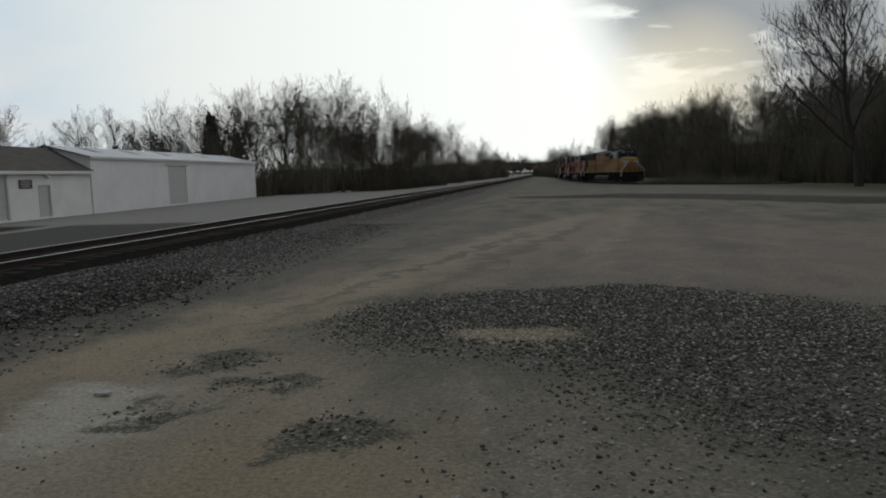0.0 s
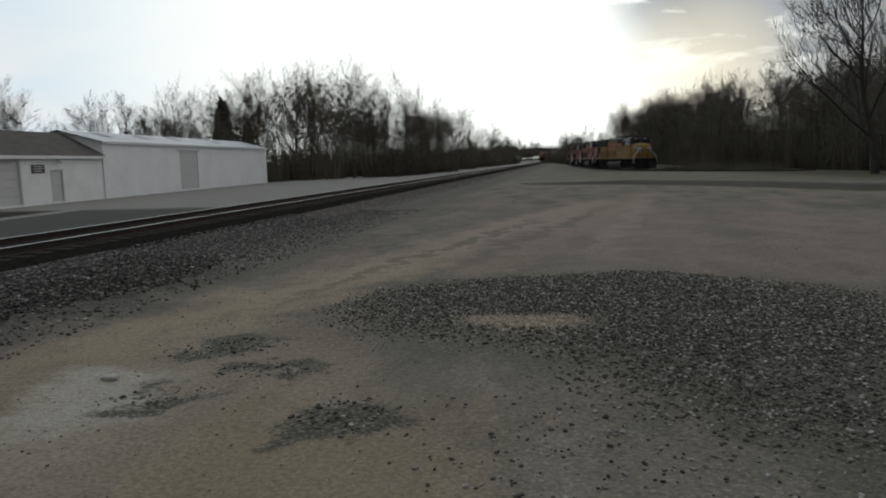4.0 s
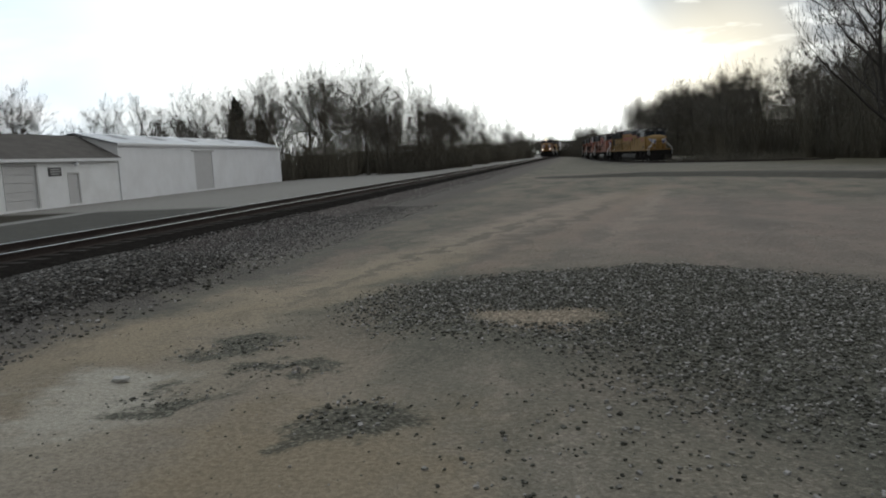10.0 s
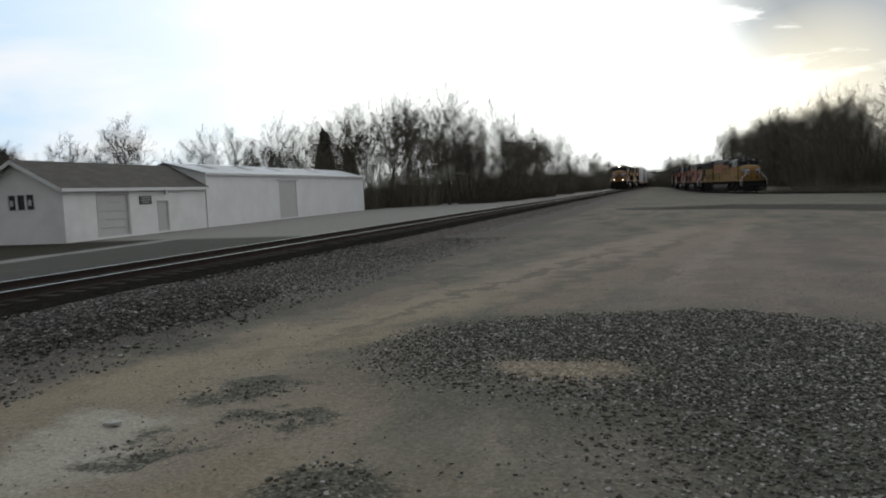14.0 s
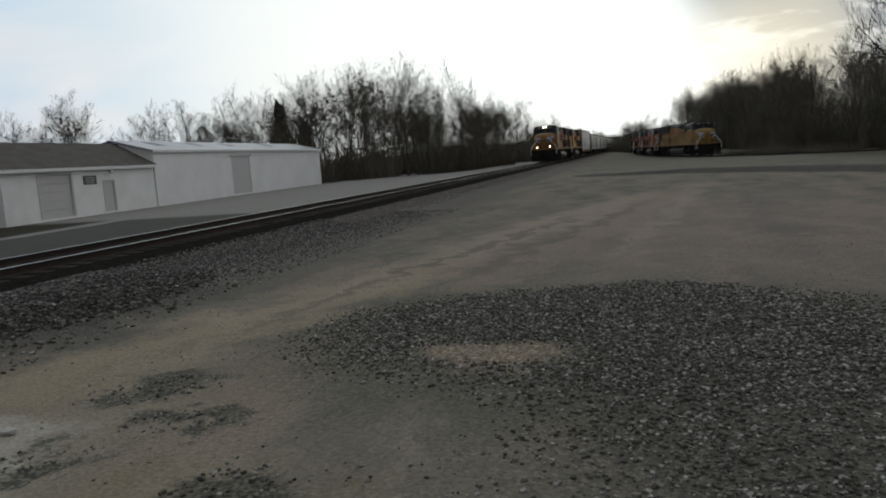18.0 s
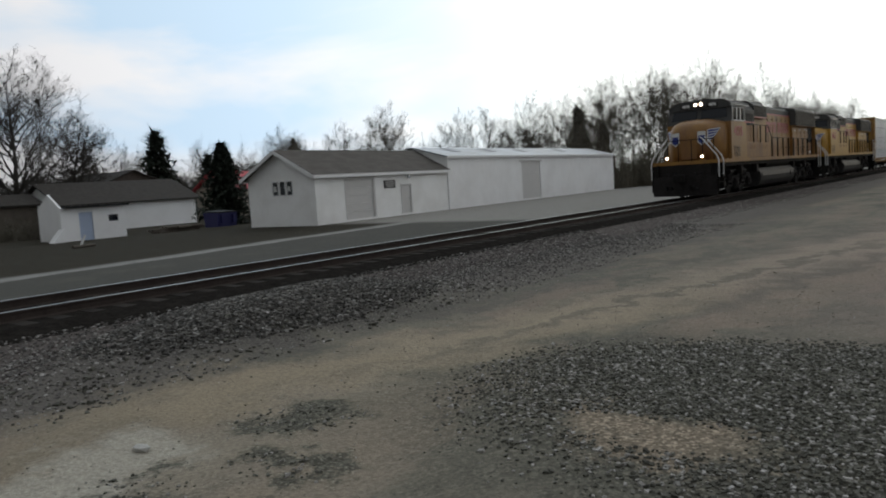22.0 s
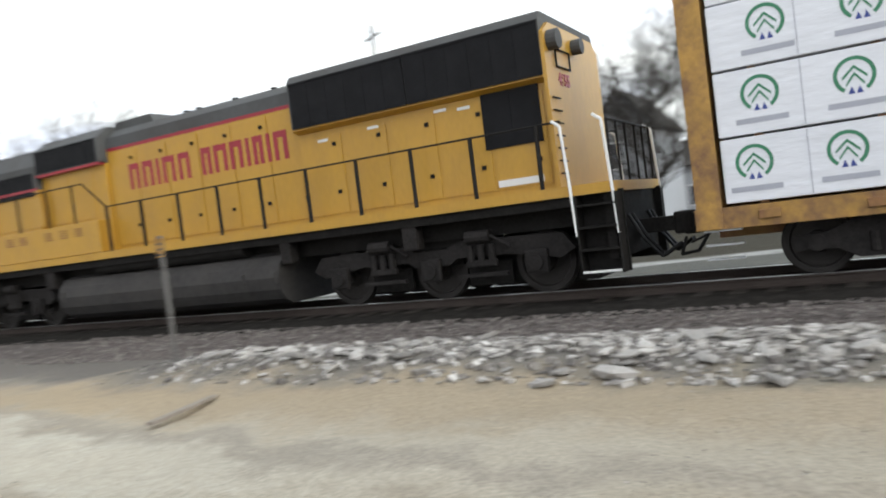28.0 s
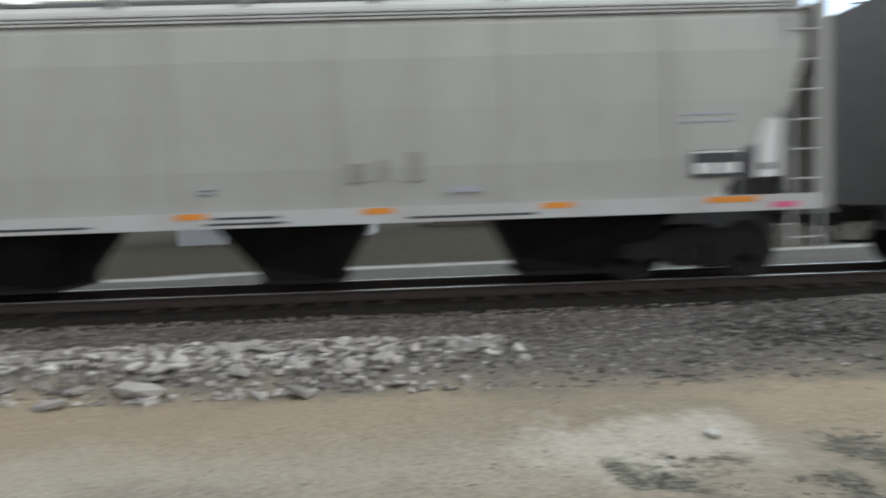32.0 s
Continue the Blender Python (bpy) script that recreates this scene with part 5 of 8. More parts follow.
def lumber_car():
    L = 23.35
    e = thing("centerbeam_flatcar", "yellow centerbeam flatcar loaded with white wrapped lumber bundles", "railway wagon")
    bm = B()
    for s in (-1, 1):
        prism(bm, [(0.35, 0.78), (L - 0.35, 0.78), (L - 0.35, 1.08), (0.35, 1.08)], *hx(s, 1.22, 1.38), "x")
    part("side_sill", bm, M_deckyel, e)
    bm = B()
    box(bm, -1.25, 1.25, 0.4, L - 0.4, 0.98, 1.07)
    box(bm, -0.35, 0.35, 0.5, L - 0.5, 0.6, 1.0)
    part("deck", bm, M_rusty, e)
    for k in range(17):
        y = 1.2 + k * 1.3
        for s in (-1, 1):
            bm = B()
            box(bm, *hx(s, 1.38, 1.43), y, y + 0.28, 0.88, 1.0, 0.01)
            part("strap_winch", bm, M_rusty, e)
    bm = B()
    pipe(bm, [(1.15, 6.2, 0.72), (1.15, 8.0, 0.45), (1.15, 15.3, 0.45), (1.15, 17.0, 0.72)], 0.035)
    pipe(bm, [(-1.15, 6.2, 0.72), (-1.15, 8.0, 0.45), (-1.15, 15.3, 0.45), (-1.15, 17.0, 0.72)], 0.035)
    for y in (9.0, 11.6, 14.2):
        box(bm, 1.1, 1.2, y, y + 0.1, 0.45, 0.8)
    part("truss_rod", bm, M_under, e)
    for y0 in (0.38, L - 0.73):
        bm = B()
        d = 1 if y0 < 5 else -1
        yb = y0 + 0.35 if d > 0 else y0
        box(bm, -1.4, 1.4, min(yb, yb - d * 0.04), max(yb, yb - d * 0.04), 1.07, 4.74)
        bh = part("bulkhead", bm, M_deckyel, e)
        for x in (-1.33, -0.45, 0.45, 1.33):
            bm = B()
            box(bm, x - 0.08, x + 0.08, y0, y0 + 0.35, 0.78, 4.82, 0.015)
            part("post", bm, M_deckyel, bh)
        for z in (1.1, 1.75, 2.4, 3.05, 3.7, 4.35, 4.72):
            bm = B()
            box(bm, -1.36, 1.36, y0 + 0.03, y0 + 0.32, z, z + 0.08)
            part("rib", bm, M_rusty if z < 2 else M_deckyel, bh)
    bm = B()
    box(bm, -0.08, 0.08, 0.75, L - 0.75, 1.07, 4.75)
    part("center_beam", bm, M_deckyel, e)
    ys = np.linspace(0.78, L - 0.78, 5)
    for r in range(4):
        for c in range(4):
            for s in (-1, 1):
                y0, y1 = ys[c] + 0.006, ys[c + 1] - 0.006
                z0 = 1.1 + r * 0.92
                bm = B()
                box(bm, *hx(s, 0.12, 1.34 + 0.02 * ((r * 7 + c * 3) % 3)), y0, y1, z0 + 0.022, z0 + 0.912, 0.018)
                bun = part("lumber_pack", bm, M_wrap, e)
                for k in range(4):
                    yy = y0 + 0.5 + k * (y1 - y0 - 1.0) / 3
                    bm = B()
                    box(bm, *hx(s, 0.2, 1.3), yy - 0.05, yy + 0.05, z0 - 0.008, z0 + 0.024)
                    part("spacer", bm, M_rusty, bun)
                x = s * (1.345 + 0.02 * ((r * 7 + c * 3) % 3))
                for k in range(5):
                    yy = y0 + 0.42 + k * 1.13 + 0.16 * ((r + 2 * c) % 3)
                    if yy < y1 - 0.35:
                        bg, bb, bt = B(), B(), B()
                        ring_mark(bg, bb, bt, x, yy, z0 + 0.56, 0.245, s)
                        part("round_mark", bg, M_green, bun, "green round print mark")
                        part("triangle_mark", bb, M_blue, bun)
                        part("print_bar", bt, M_greyp, bun)
                for k in range(1, 5):
                    yy = y0 + k * 1.1
                    bm = B()
                    box(bm, *hx(s, abs(x) - 0.004, abs(x) + 0.001), yy - 0.006, yy + 0.006, z0 + 0.04, z0 + 0.9)
                    part("wrap_seam", bm, M_greyp, bun)
    y = 4.05
    for w in (.22, .2, .2, .22, 0, .2, .2, .2, .2, .2, .2):
        if w:
            bm = B()
            box(bm, 1.38, 1.386, y, y + w * 0.85, 0.84, 1.02)
            part("reporting_bar", bm, M_label, e)
        y += w or 0.3
    bm = B()
    box(bm, 1.2, 1.3, 17.8, 18.6, 0.55, 0.95, 0.02)
    part("placard_board", bm, M_galv, e)
    for k in range(3):
        bm = B()
        box(bm, 1.2, 1.35, 0.45, 0.95, 0.35 + k * 0.2, 0.37 + k * 0.2)
        part("step", bm, M_galv, e)
    for y0, y1 in ((-0.05, 0.6), (L - 0.6, L + 0.05)):
        bm = B()
        box(bm, -0.13, 0.13, y0, y1, 0.76, 1.0, 0.02)
        box(bm, -0.22, 0.22, (y0 if y0 < 1 else y1 - 0.25), (y0 + 0.25 if y0 < 1 else y1), 0.7, 1.05, 0.04)
        part("coupler", bm, M_under, e)
        bm = B()
        yb = 0.4 if y0 < 1 else L - 0.4
        d = -1 if y0 < 1 else 1
        pipe(bm, [(0.5, yb, 0.75), (0.5, yb + d * 0.2, 0.45), (0.3, yb + d * 0.5, 0.4), (0.1, yb + d * 0.45, 0.65)], 0.03)
        pipe(bm, [(0.9, yb, 0.7), (0.7, yb + d * 0.25, 0.6), (0.2, yb + d * 0.3, 0.62)], 0.02)
        part("air_hose", bm, M_black, e)
    freight_truck(e, 2.75, 0.46)
    freight_truck(e, L - 2.75, 0.46)
    return e


def hopper_car(label, marks):
    L = 18.25
    e = thing("covered_hopper", label, "railway wagon", "covered hoppers")
    half = [(1.52, 1.2), (1.57, 1.8), (1.58, 2.6), (1.56, 3.3), (1.50, 3.75), (1.42, 3.9)]
    roof = [(1.42, 3.9), (1.2, 4.12), (0.7, 4.32), (0.0, 4.38)]
    # barrel body, its ends cut back by the slope sheets
    bm = B()
    prof = half + roof[1:]
    full = prof + [(-x, z) for x, z in prof[::-1][1:]]
    ra = [bm.verts.new((x, 1.15 if z > 2.85 else 1.15 + (2.85 - z) * 0.78, z)) for x, z in full]
    rb = [bm.verts.new((x, L - (1.15 if z > 2.85 else 1.15 + (2.85 - z) * 0.78), z)) for x, z in full]
    k = len(full)
    for i in range(k):
        bm.faces.new((ra[i], ra[(i + 1) % k], rb[(i + 1) % k], rb[i]))
    bm.faces.new(ra[::-1])
    bm.faces.new(rb)
    body = part("body", bm, M_hop, e)
    # side plates seams
    for s in (-1, 1):
        for y in (3.6, 5.9, 8.2, 10.5, 12.8, 15.1):
            bm = B()
            pts = [(s * (x + 0.003), y, z) for x, z in half]
            for a, b in zip(pts, pts[1:]):
                rod(bm, a, b, 0.012, 0.012, 4)
            part("weld_seam", bm, M_seam, body)
        for dz, dx in ((0, 0), (0.06, -0.03), (0.12, -0.07)):
            bm = B()
            box(bm, *hx(s, 1.40 + dx, 1.50 + dx), 1.1, L - 1.1, 3.86 + dz, 3.89 + dz)
            part("eave_rail", bm, M_hopsill, body)
        bm = B()
        prism(bm, [(1.0, 1.02), (L - 1.0, 1.02), (L - 1.0, 1.25), (1.0, 1.25)], *hx(s, 1.48, 1.59), "x")
        sill = part("side_sill", bm, M_hopsill, e)
        for y0, y1, z in ((4.4, 7.0, 1.07), (11.4, 13.2, 1.07), (8.7, 9.6, 1.14), (8.6, 9.7, 1.06)):
            bm = B()
            box(bm, *hx(s, 1.59, 1.594), y0, y1, z, z + 0.035)
            part("stencil_bar", bm, M_mark, sill)
        if marks == 2:
            for y0, w in ((1.5, 1.05), (5.2, 0.4), (8.18, 0.42), (10.78, 0.42), (13.3, 0.42), (15.65, 0.72)):
                bm = B()
                box(bm, *hx(s, 1.59, 1.595), y0, y0 + w, 1.15, 1.235)
                part("reflector", bm, M_orange, sill, "orange reflector strip")
        # reporting marks as plain bars
        bars = [(2.35 + 0.27 * k, 2.55 + 0.27 * k, 2.32, 2.56) for k in range(4)] + [(2.35 + 0.24 * k, 2.53 + 0.24 * k, 1.86, 2.08) for k in range(5)]
        for y0, y1, z0, z1 in bars + [(2.35, 3.5, 1.62, 1.655), (2.35, 3.5, 1.72, 1.755)]:
            bm = B()
            box(bm, *hx(s, 1.575, 1.592), y0, y1, z0, z1)
            part("reporting_bar", bm, M_mark, body)
        bm = B()
        box(bm, *hx(s, 1.56, 1.585), 15.45, 16.15, 1.52, 1.9)
        pl = part("data_panel", bm, M_mark, body)
        bm = B()
        for a in ((15.5, 15.76, 1.57, 1.72), (15.84, 16.1, 1.57, 1.72)):
            box(bm, *hx(s, 1.585, 1.588), *a)
        box(bm, *hx(s, 1.585, 1.588), 15.47, 16.13, 1.86, 1.89)
        part("panel_bar", bm, M_label, pl)
        for a in ((15.3, 16.1, 2.3, 2.33), (15.3, 16.1, 2.4, 2.43), (12.0, 12.45, 1.42, 1.5), (8.5, 8.72, 1.5, 1.53), (8.5, 8.72, 1.56, 1.59)):
            bm = B()
            box(bm, *hx(s, 1.56, 1.586), *a)
            part("small_stencil", bm, M_greyp, body)
        # a smeared row of faded marks
        for a in ((10.6, 10.85, 1.6, 1.86), (11.0, 11.14, 1.62, 1.9), (11.42, 11.62, 1.6, 2.0)):
            bm = B()
            box(bm, *hx(s, 1.565, 1.583), *a)
            part("faded_mark", bm, M_seam, body)
        if marks == 1:
            bm = B()
            box(bm, *hx(s, 1.585, 1.592), 10.7, 11.36, 1.86, 2.78)
            pl = part("placard", bm, M_label, body, "white placard with blue diamonds")
            for zc, up in ((2.52, 1), (2.22, -1)):
                bm = B()
                prism(bm, [(10.82, zc), (11.03, zc + 0.16 * (1 if up > 0 else 0.2)), (11.24, zc), (11.03, zc - 0.16 * (1 if up < 0 else 0.2))], *hx(s, 1.593, 1.596), "x")
                part("placard_mark", bm, M_sky, pl)
            bm = B()
            box(bm, *hx(s, 1.593, 1.596), 10.7, 11.36, 1.86, 2.06)
            part("placard_band", bm, M_sky, pl)
        else:
            # plain spray-painted patches near the end
            bm = B()
            prism(bm, [(16.35, 1.5), (16.7, 1.5), (16.75, 2.3), (16.55, 2.35), (16.4, 2.0)], *hx(s, 1.582, 1.588), "x")
            part("paint_patch", bm, M_label, body)
            bm = B()
            prism(bm, [(16.1, 1.45), (16.33, 1.48), (16.38, 2.0), (16.2, 1.9)], *hx(s, 1.582, 1.586), "x")
            box(bm, *hx(s, 1.588, 1.592), 16.45, 16.6, 1.6, 1.7)
            part("paint_patch", bm, M_mark, body)
            bm = B()
            box(bm, *hx(s, 1.592, 1.597), 16.6, 16.95, 1.06, 1.14)
            part("paint_patch", bm, M_pink, sill)
        for yl, d in ((0.95, 1), (L - 0.95, -1)):
            bm = B()
            for k2 in range(9):
                z = 0.62 + k2 * 0.42
                rod(bm, (s * 1.55, yl, z), (s * 1.55, yl + d * 0.42, z), 0.014, 0.014, 5)
            for yy in (yl, yl + d * 0.42):
                box(bm, *hx(s, 1.53, 1.57), yy - 0.02, yy + 0.02, 0.5, 4.2)
            part("ladder", bm, M_hopsill, e)
            bm = B()
            box(bm, *hx(s, 1.38, 1.5), min(yl, yl - d * 0.18), max(yl, yl - d * 0.18), 0.95, 4.0)
            part("corner_post", bm, M_hop, e)
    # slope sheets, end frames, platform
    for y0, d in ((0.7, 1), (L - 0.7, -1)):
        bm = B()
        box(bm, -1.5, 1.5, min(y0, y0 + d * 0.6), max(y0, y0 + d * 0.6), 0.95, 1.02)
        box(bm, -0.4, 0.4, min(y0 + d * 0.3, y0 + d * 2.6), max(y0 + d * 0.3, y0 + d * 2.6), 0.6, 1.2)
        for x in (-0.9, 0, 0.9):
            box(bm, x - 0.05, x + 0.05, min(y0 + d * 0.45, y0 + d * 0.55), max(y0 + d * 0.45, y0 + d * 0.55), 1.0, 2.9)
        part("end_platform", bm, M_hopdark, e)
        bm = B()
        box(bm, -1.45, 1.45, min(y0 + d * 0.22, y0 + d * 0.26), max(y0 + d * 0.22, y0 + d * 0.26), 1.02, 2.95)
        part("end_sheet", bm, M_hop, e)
        # dark panel added in the upper end gap, its shade put into the colour
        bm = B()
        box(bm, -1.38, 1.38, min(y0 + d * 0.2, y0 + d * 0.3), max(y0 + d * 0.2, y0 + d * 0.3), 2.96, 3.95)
        part("end_shade_panel", bm, M_hopdark, e)
        bm = B()
        rod(bm, (0.7, y0 + d * 0.15, 2.1), (0.7, y0 + d * 0.2, 2.1), 0.27, 0.27, 16)
        box(bm, 0.5, 0.9, min(y0 + d * 0.2, y0 + d * 0.45), max(y0 + d * 0.2, y0 + d * 0.45), 1.3, 2.0)
        part("hand_brake", bm, M_hop, e)
    # outlet bays
    tops = ((3.9, 6.8), (8.25, 10.25), (12.7, 15.3)) if marks == 1 else ((3.9, 6.44), (8.65, 10.8), (12.75, 15.3))
    feet = ((4.4, 5.9), (9.0, 9.6), (13.25, 14.6)) if marks == 1 else ((4.3, 6.06), (9.2, 10.3), (13.15, 14.6))
    # bays take the near-black underframe colour, far darker than the body above
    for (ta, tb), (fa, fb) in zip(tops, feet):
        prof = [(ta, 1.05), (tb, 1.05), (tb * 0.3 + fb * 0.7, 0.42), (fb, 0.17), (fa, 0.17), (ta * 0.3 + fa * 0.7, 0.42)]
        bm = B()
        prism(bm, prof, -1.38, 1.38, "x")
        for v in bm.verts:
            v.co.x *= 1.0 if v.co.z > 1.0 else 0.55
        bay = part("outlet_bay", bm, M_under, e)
        bm = B()
        ya, yb = prof[4][0], prof[3][0]
        box(bm, -0.8, 0.8, ya - 0.08, yb + 0.08, 0.13, 0.18)
        part("outlet_gate", bm, M_truck, bay)
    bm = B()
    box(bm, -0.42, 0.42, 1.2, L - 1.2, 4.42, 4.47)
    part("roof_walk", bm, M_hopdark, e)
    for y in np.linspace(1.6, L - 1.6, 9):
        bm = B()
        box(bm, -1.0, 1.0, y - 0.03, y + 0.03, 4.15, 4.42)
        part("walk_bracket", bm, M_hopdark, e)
    for y in (4.0, 7.4, 10.8, 14.2):
        bm = B()
        box(bm, -0.4, 0.4, y - 1.5, y + 1.5, 4.36, 4.52, 0.03)
        part("hatch", bm, M_hop, e)
    for s in (-1, 1):
        bm = B()
        rod(bm, (s * 1.05, 1.0, 4.56), (s * 1.05, L - 1.0, 4.56), 0.02, 0.02, 6)
        rl = part("roof_rail", bm, M_hopdark, e)
        for y in np.linspace(1.3, L - 1.3, 9):
            bm = B()
            rod(bm, (s * 1.05, y, 4.12), (s * 1.05, y, 4.56), 0.018, 0.018, 5)
            part("rail_post", bm, M_hopdark, rl)
    for y0, y1 in ((-0.05, 0.8), (L - 0.8, L + 0.05)):
        bm = B()
        box(bm, -0.13, 0.13, y0, y1, 0.76, 1.0, 0.02)
        box(bm, -0.22, 0.22, (y0 if y0 < 1 else y1 - 0.25), (y0 + 0.25 if y0 < 1 else y1), 0.7, 1.05, 0.04)
        d = -1 if y0 < 1 else 1
        yb = 0.7 if y0 < 1 else L - 0.7
        pipe(bm, [(0.5, yb, 0.8), (0.5, yb + d * 0.3, 0.45), (0.2, yb + d * 0.62, 0.45), (0.1, yb + d * 0.6, 0.7)], 0.03)
        part("coupler", bm, M_under, e)
    freight_truck(e, 2.55)
    freight_truck(e, L - 2.55)
    return e


CARS = []       # thing, distance of its front coupler behind the head of the train


def build_train():
    CARS.append((locomotive("4076", M_yel2, M_soot, "weathered yellow and grey diesel locomotive leading with lit lamps", True), 0.0))
    CARS.append((locomotive("4655", M_yel, M_yel, "bright yellow and grey diesel locomotive second in the train", False), 22.05))
    CARS.append((lumber_car(), 44.1))
    h1 = hopper_car("light grey covered hopper with a blue diamond placard", 1)
    h2 = hopper_car("light grey covered hopper with orange reflectors and paint patches", 2)
    s = 67.45
    CARS.append((h1, s))
    CARS.append((h2, s + 18.25))


build_train()
MOVING_WHEELS = list(WHEELS)


def build_rest_of_train():
    a, b = CARS[3][0], CARS[4][0]
    s = CARS[4][1] + 18.25
    # the following wagons have a closed dark bulkhead at each end
    dark = copy_thing(b, pose(TX, 0, RZ))
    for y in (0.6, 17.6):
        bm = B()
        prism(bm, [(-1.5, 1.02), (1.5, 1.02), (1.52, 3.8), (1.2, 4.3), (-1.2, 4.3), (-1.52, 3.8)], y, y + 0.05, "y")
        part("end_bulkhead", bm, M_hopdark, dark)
    for i in range(11):
        o = dark if i == 0 else copy_thing(dark if i % 3 else a, pose(TX, 0, RZ))
        tagged(o, "grey covered hopper further back in the train")
        CARS.append((o, s))
        s += 18.25


build_rest_of_train()


M_gravelbed = mat("dirty_ballast", (0.075, 0.066, 0.06), 0.95, var=0.5, scale=3, fine=20, bump=0.8)
M_faded = mat("faded_yellow", (0.26, 0.15, 0.04), 0.8, var=0.18, scale=0.8, fine=8, dirt=(0.24, 0.17, 0.09), dirt_amt=0.5, dirt_scale=0.6)
M_redfade = mat("faded_red_orange", (0.22, 0.065, 0.03), 0.75, var=0.2, scale=0.8, fine=8, dirt=(0.16, 0.10, 0.07), dirt_amt=0.5, dirt_scale=0.6)
SIDING = [(23, 79), (15.2, 91), (9.5, 103.0), (4.5, 124.4), (2.4, 146.2), (0.8, 168.2), (-0.3, 190.2), (-2.5, 240.0), (-3.5, 420.0)]


def build_parked_locomotives():
    a = CARS[1][0]
    for i, (p, q) in enumerate(list(zip(SIDING, SIDING[1:]))[2:6]):
        d = Vector((q[0] - p[0], q[1] - p[1], 0))
        o = copy_thing(a, pose(p[0], p[1], -0.32, 0, 0, math.degrees(math.atan2(-d.x, d.y))))
        tagged(o, "faded red and orange locomotive parked on the siding" if i else "faded yellow locomotive parked on the siding by the wood", "locomotive", "parked locomotives")
        for c in o.children_recursive:
            for sl in c.material_slots:
                if sl.material == M_yel:
                    sl.link = "OBJECT"
                    sl.material = M_redfade if i else M_faded
    siding = tagged(new("siding_track"), "rusty siding under the parked locomotives", "railway track", kind="structure")

    def swept(section, off):
        bm = B()
        rings = []
        for k, p in enumerate(SIDING):
            u, w = SIDING[max(k - 1, 0)], SIDING[min(k + 1, len(SIDING) - 1)]
            d = Vector((w[0] - u[0], w[1] - u[1], 0)).normalized()
            rings.append([bm.verts.new((p[0] + d.y * (x + off), p[1] - d.x * (x + off), z)) for x, z in section])
        n = len(section)
        for ra, rb in zip(rings, rings[1:]):
            for k in range(n):
                bm.faces.new((ra[k], ra[(k + 1) % n], rb[(k + 1) % n], rb[k]))
        return bm
    for s in (-0.75, 0.75):
        part("rail", swept([(-0.04, -0.48), (0.04, -0.48), (0.04, -0.32), (-0.04, -0.32)], s), M_steel, siding)
    part("ballast_bed", swept([(-2.2, -0.8), (2.2, -0.8), (1.4, -0.47), (-1.4, -0.47)], 0), M_gravelbed, siding)


build_parked_locomotives()


# ---- buildings across the line ----
def slab(bm, pts, t):
    """A roof plane: four corners and a thickness downwards."""
    top = [Vector(p) for p in pts]
    n = (top[1] - top[0]).cross(top[3] - top[0]).normalized()
    if n.z < 0:
        n = -n
    v = [bm.verts.new(p) for p in top] + [bm.verts.new(p - n * t) for p in top]
    for f in ((0, 1, 2, 3), (7, 6, 5, 4), (0, 4, 5, 1), (1, 5, 6, 2), (2, 6, 7, 3), (3, 7, 4, 0)):
        bm.faces.new([v[i] for i in f])


def wall_x(bm, x0, x1, y0, y1, z0, z1, holes, along="y"):
    """One connected wall with rectangular openings (a, b, z low, z high) through it; it runs along y or along x."""
    ys = sorted({y0, y1, *[h[0] for h in holes], *[h[1] for h in holes]})
    zs = sorted({z0, z1, *[h[2] for h in holes], *[h[3] for h in holes]})
    vert = {}

    def v(i, j, x):
        if (i, j, x) not in vert:
            vert[i, j, x] = bm.verts.new((x, ys[i], zs[j]) if along == "y" else (ys[i], x, zs[j]))
        return vert[i, j, x]

    def solid(i, j):
        if not (0 <= i < len(ys) - 1 and 0 <= j < len(zs) - 1):
            return False
        y, z = (ys[i] + ys[i + 1]) / 2, (zs[j] + zs[j + 1]) / 2
        return not any(a < y < b and c < z < d for a, b, c, d in holes)
    for i in range(len(ys) - 1):
        for j in range(len(zs) - 1):
            if not solid(i, j):
                continue
            for x in (x0, x1):
                bm.faces.new((v(i, j, x), v(i + 1, j, x), v(i + 1, j + 1, x), v(i, j + 1, x)))
            for di, dj, a, b in ((-1, 0, (i, j), (i, j + 1)), (1, 0, (i + 1, j), (i + 1, j + 1)), (0, -1, (i, j), (i + 1, j)), (0, 1, (i, j + 1), (i + 1, j + 1))):
                if not solid(i + di, j + dj):
                    bm.faces.new((v(*a, x0), v(*b, x0), v(*b, x1), v(*a, x1)))


def settle(e, along, across, up, base, foot):
    """Set a building out on its true plan: stretch it about the joint of the two halves and turn its front a little from the line."""
    u = Vector((-0.0896, 0.996, 0))
    w = Vector((0.996, 0.0896, 0))
    o = Vector((-28.44, 41.11, 0))
    m = Matrix(((w.x * across, u.x * along, 0, 0), (w.y * across, u.y * along, 0, 0), (0, 0, up, 0), (0, 0, 0, 1)))
    m.translation = o - m @ Vector((-31.45, 43.40, base)) + Vector((0, 0, foot))
    for c in e.children_recursive:
        if c.data:
            c.data.transform(m)


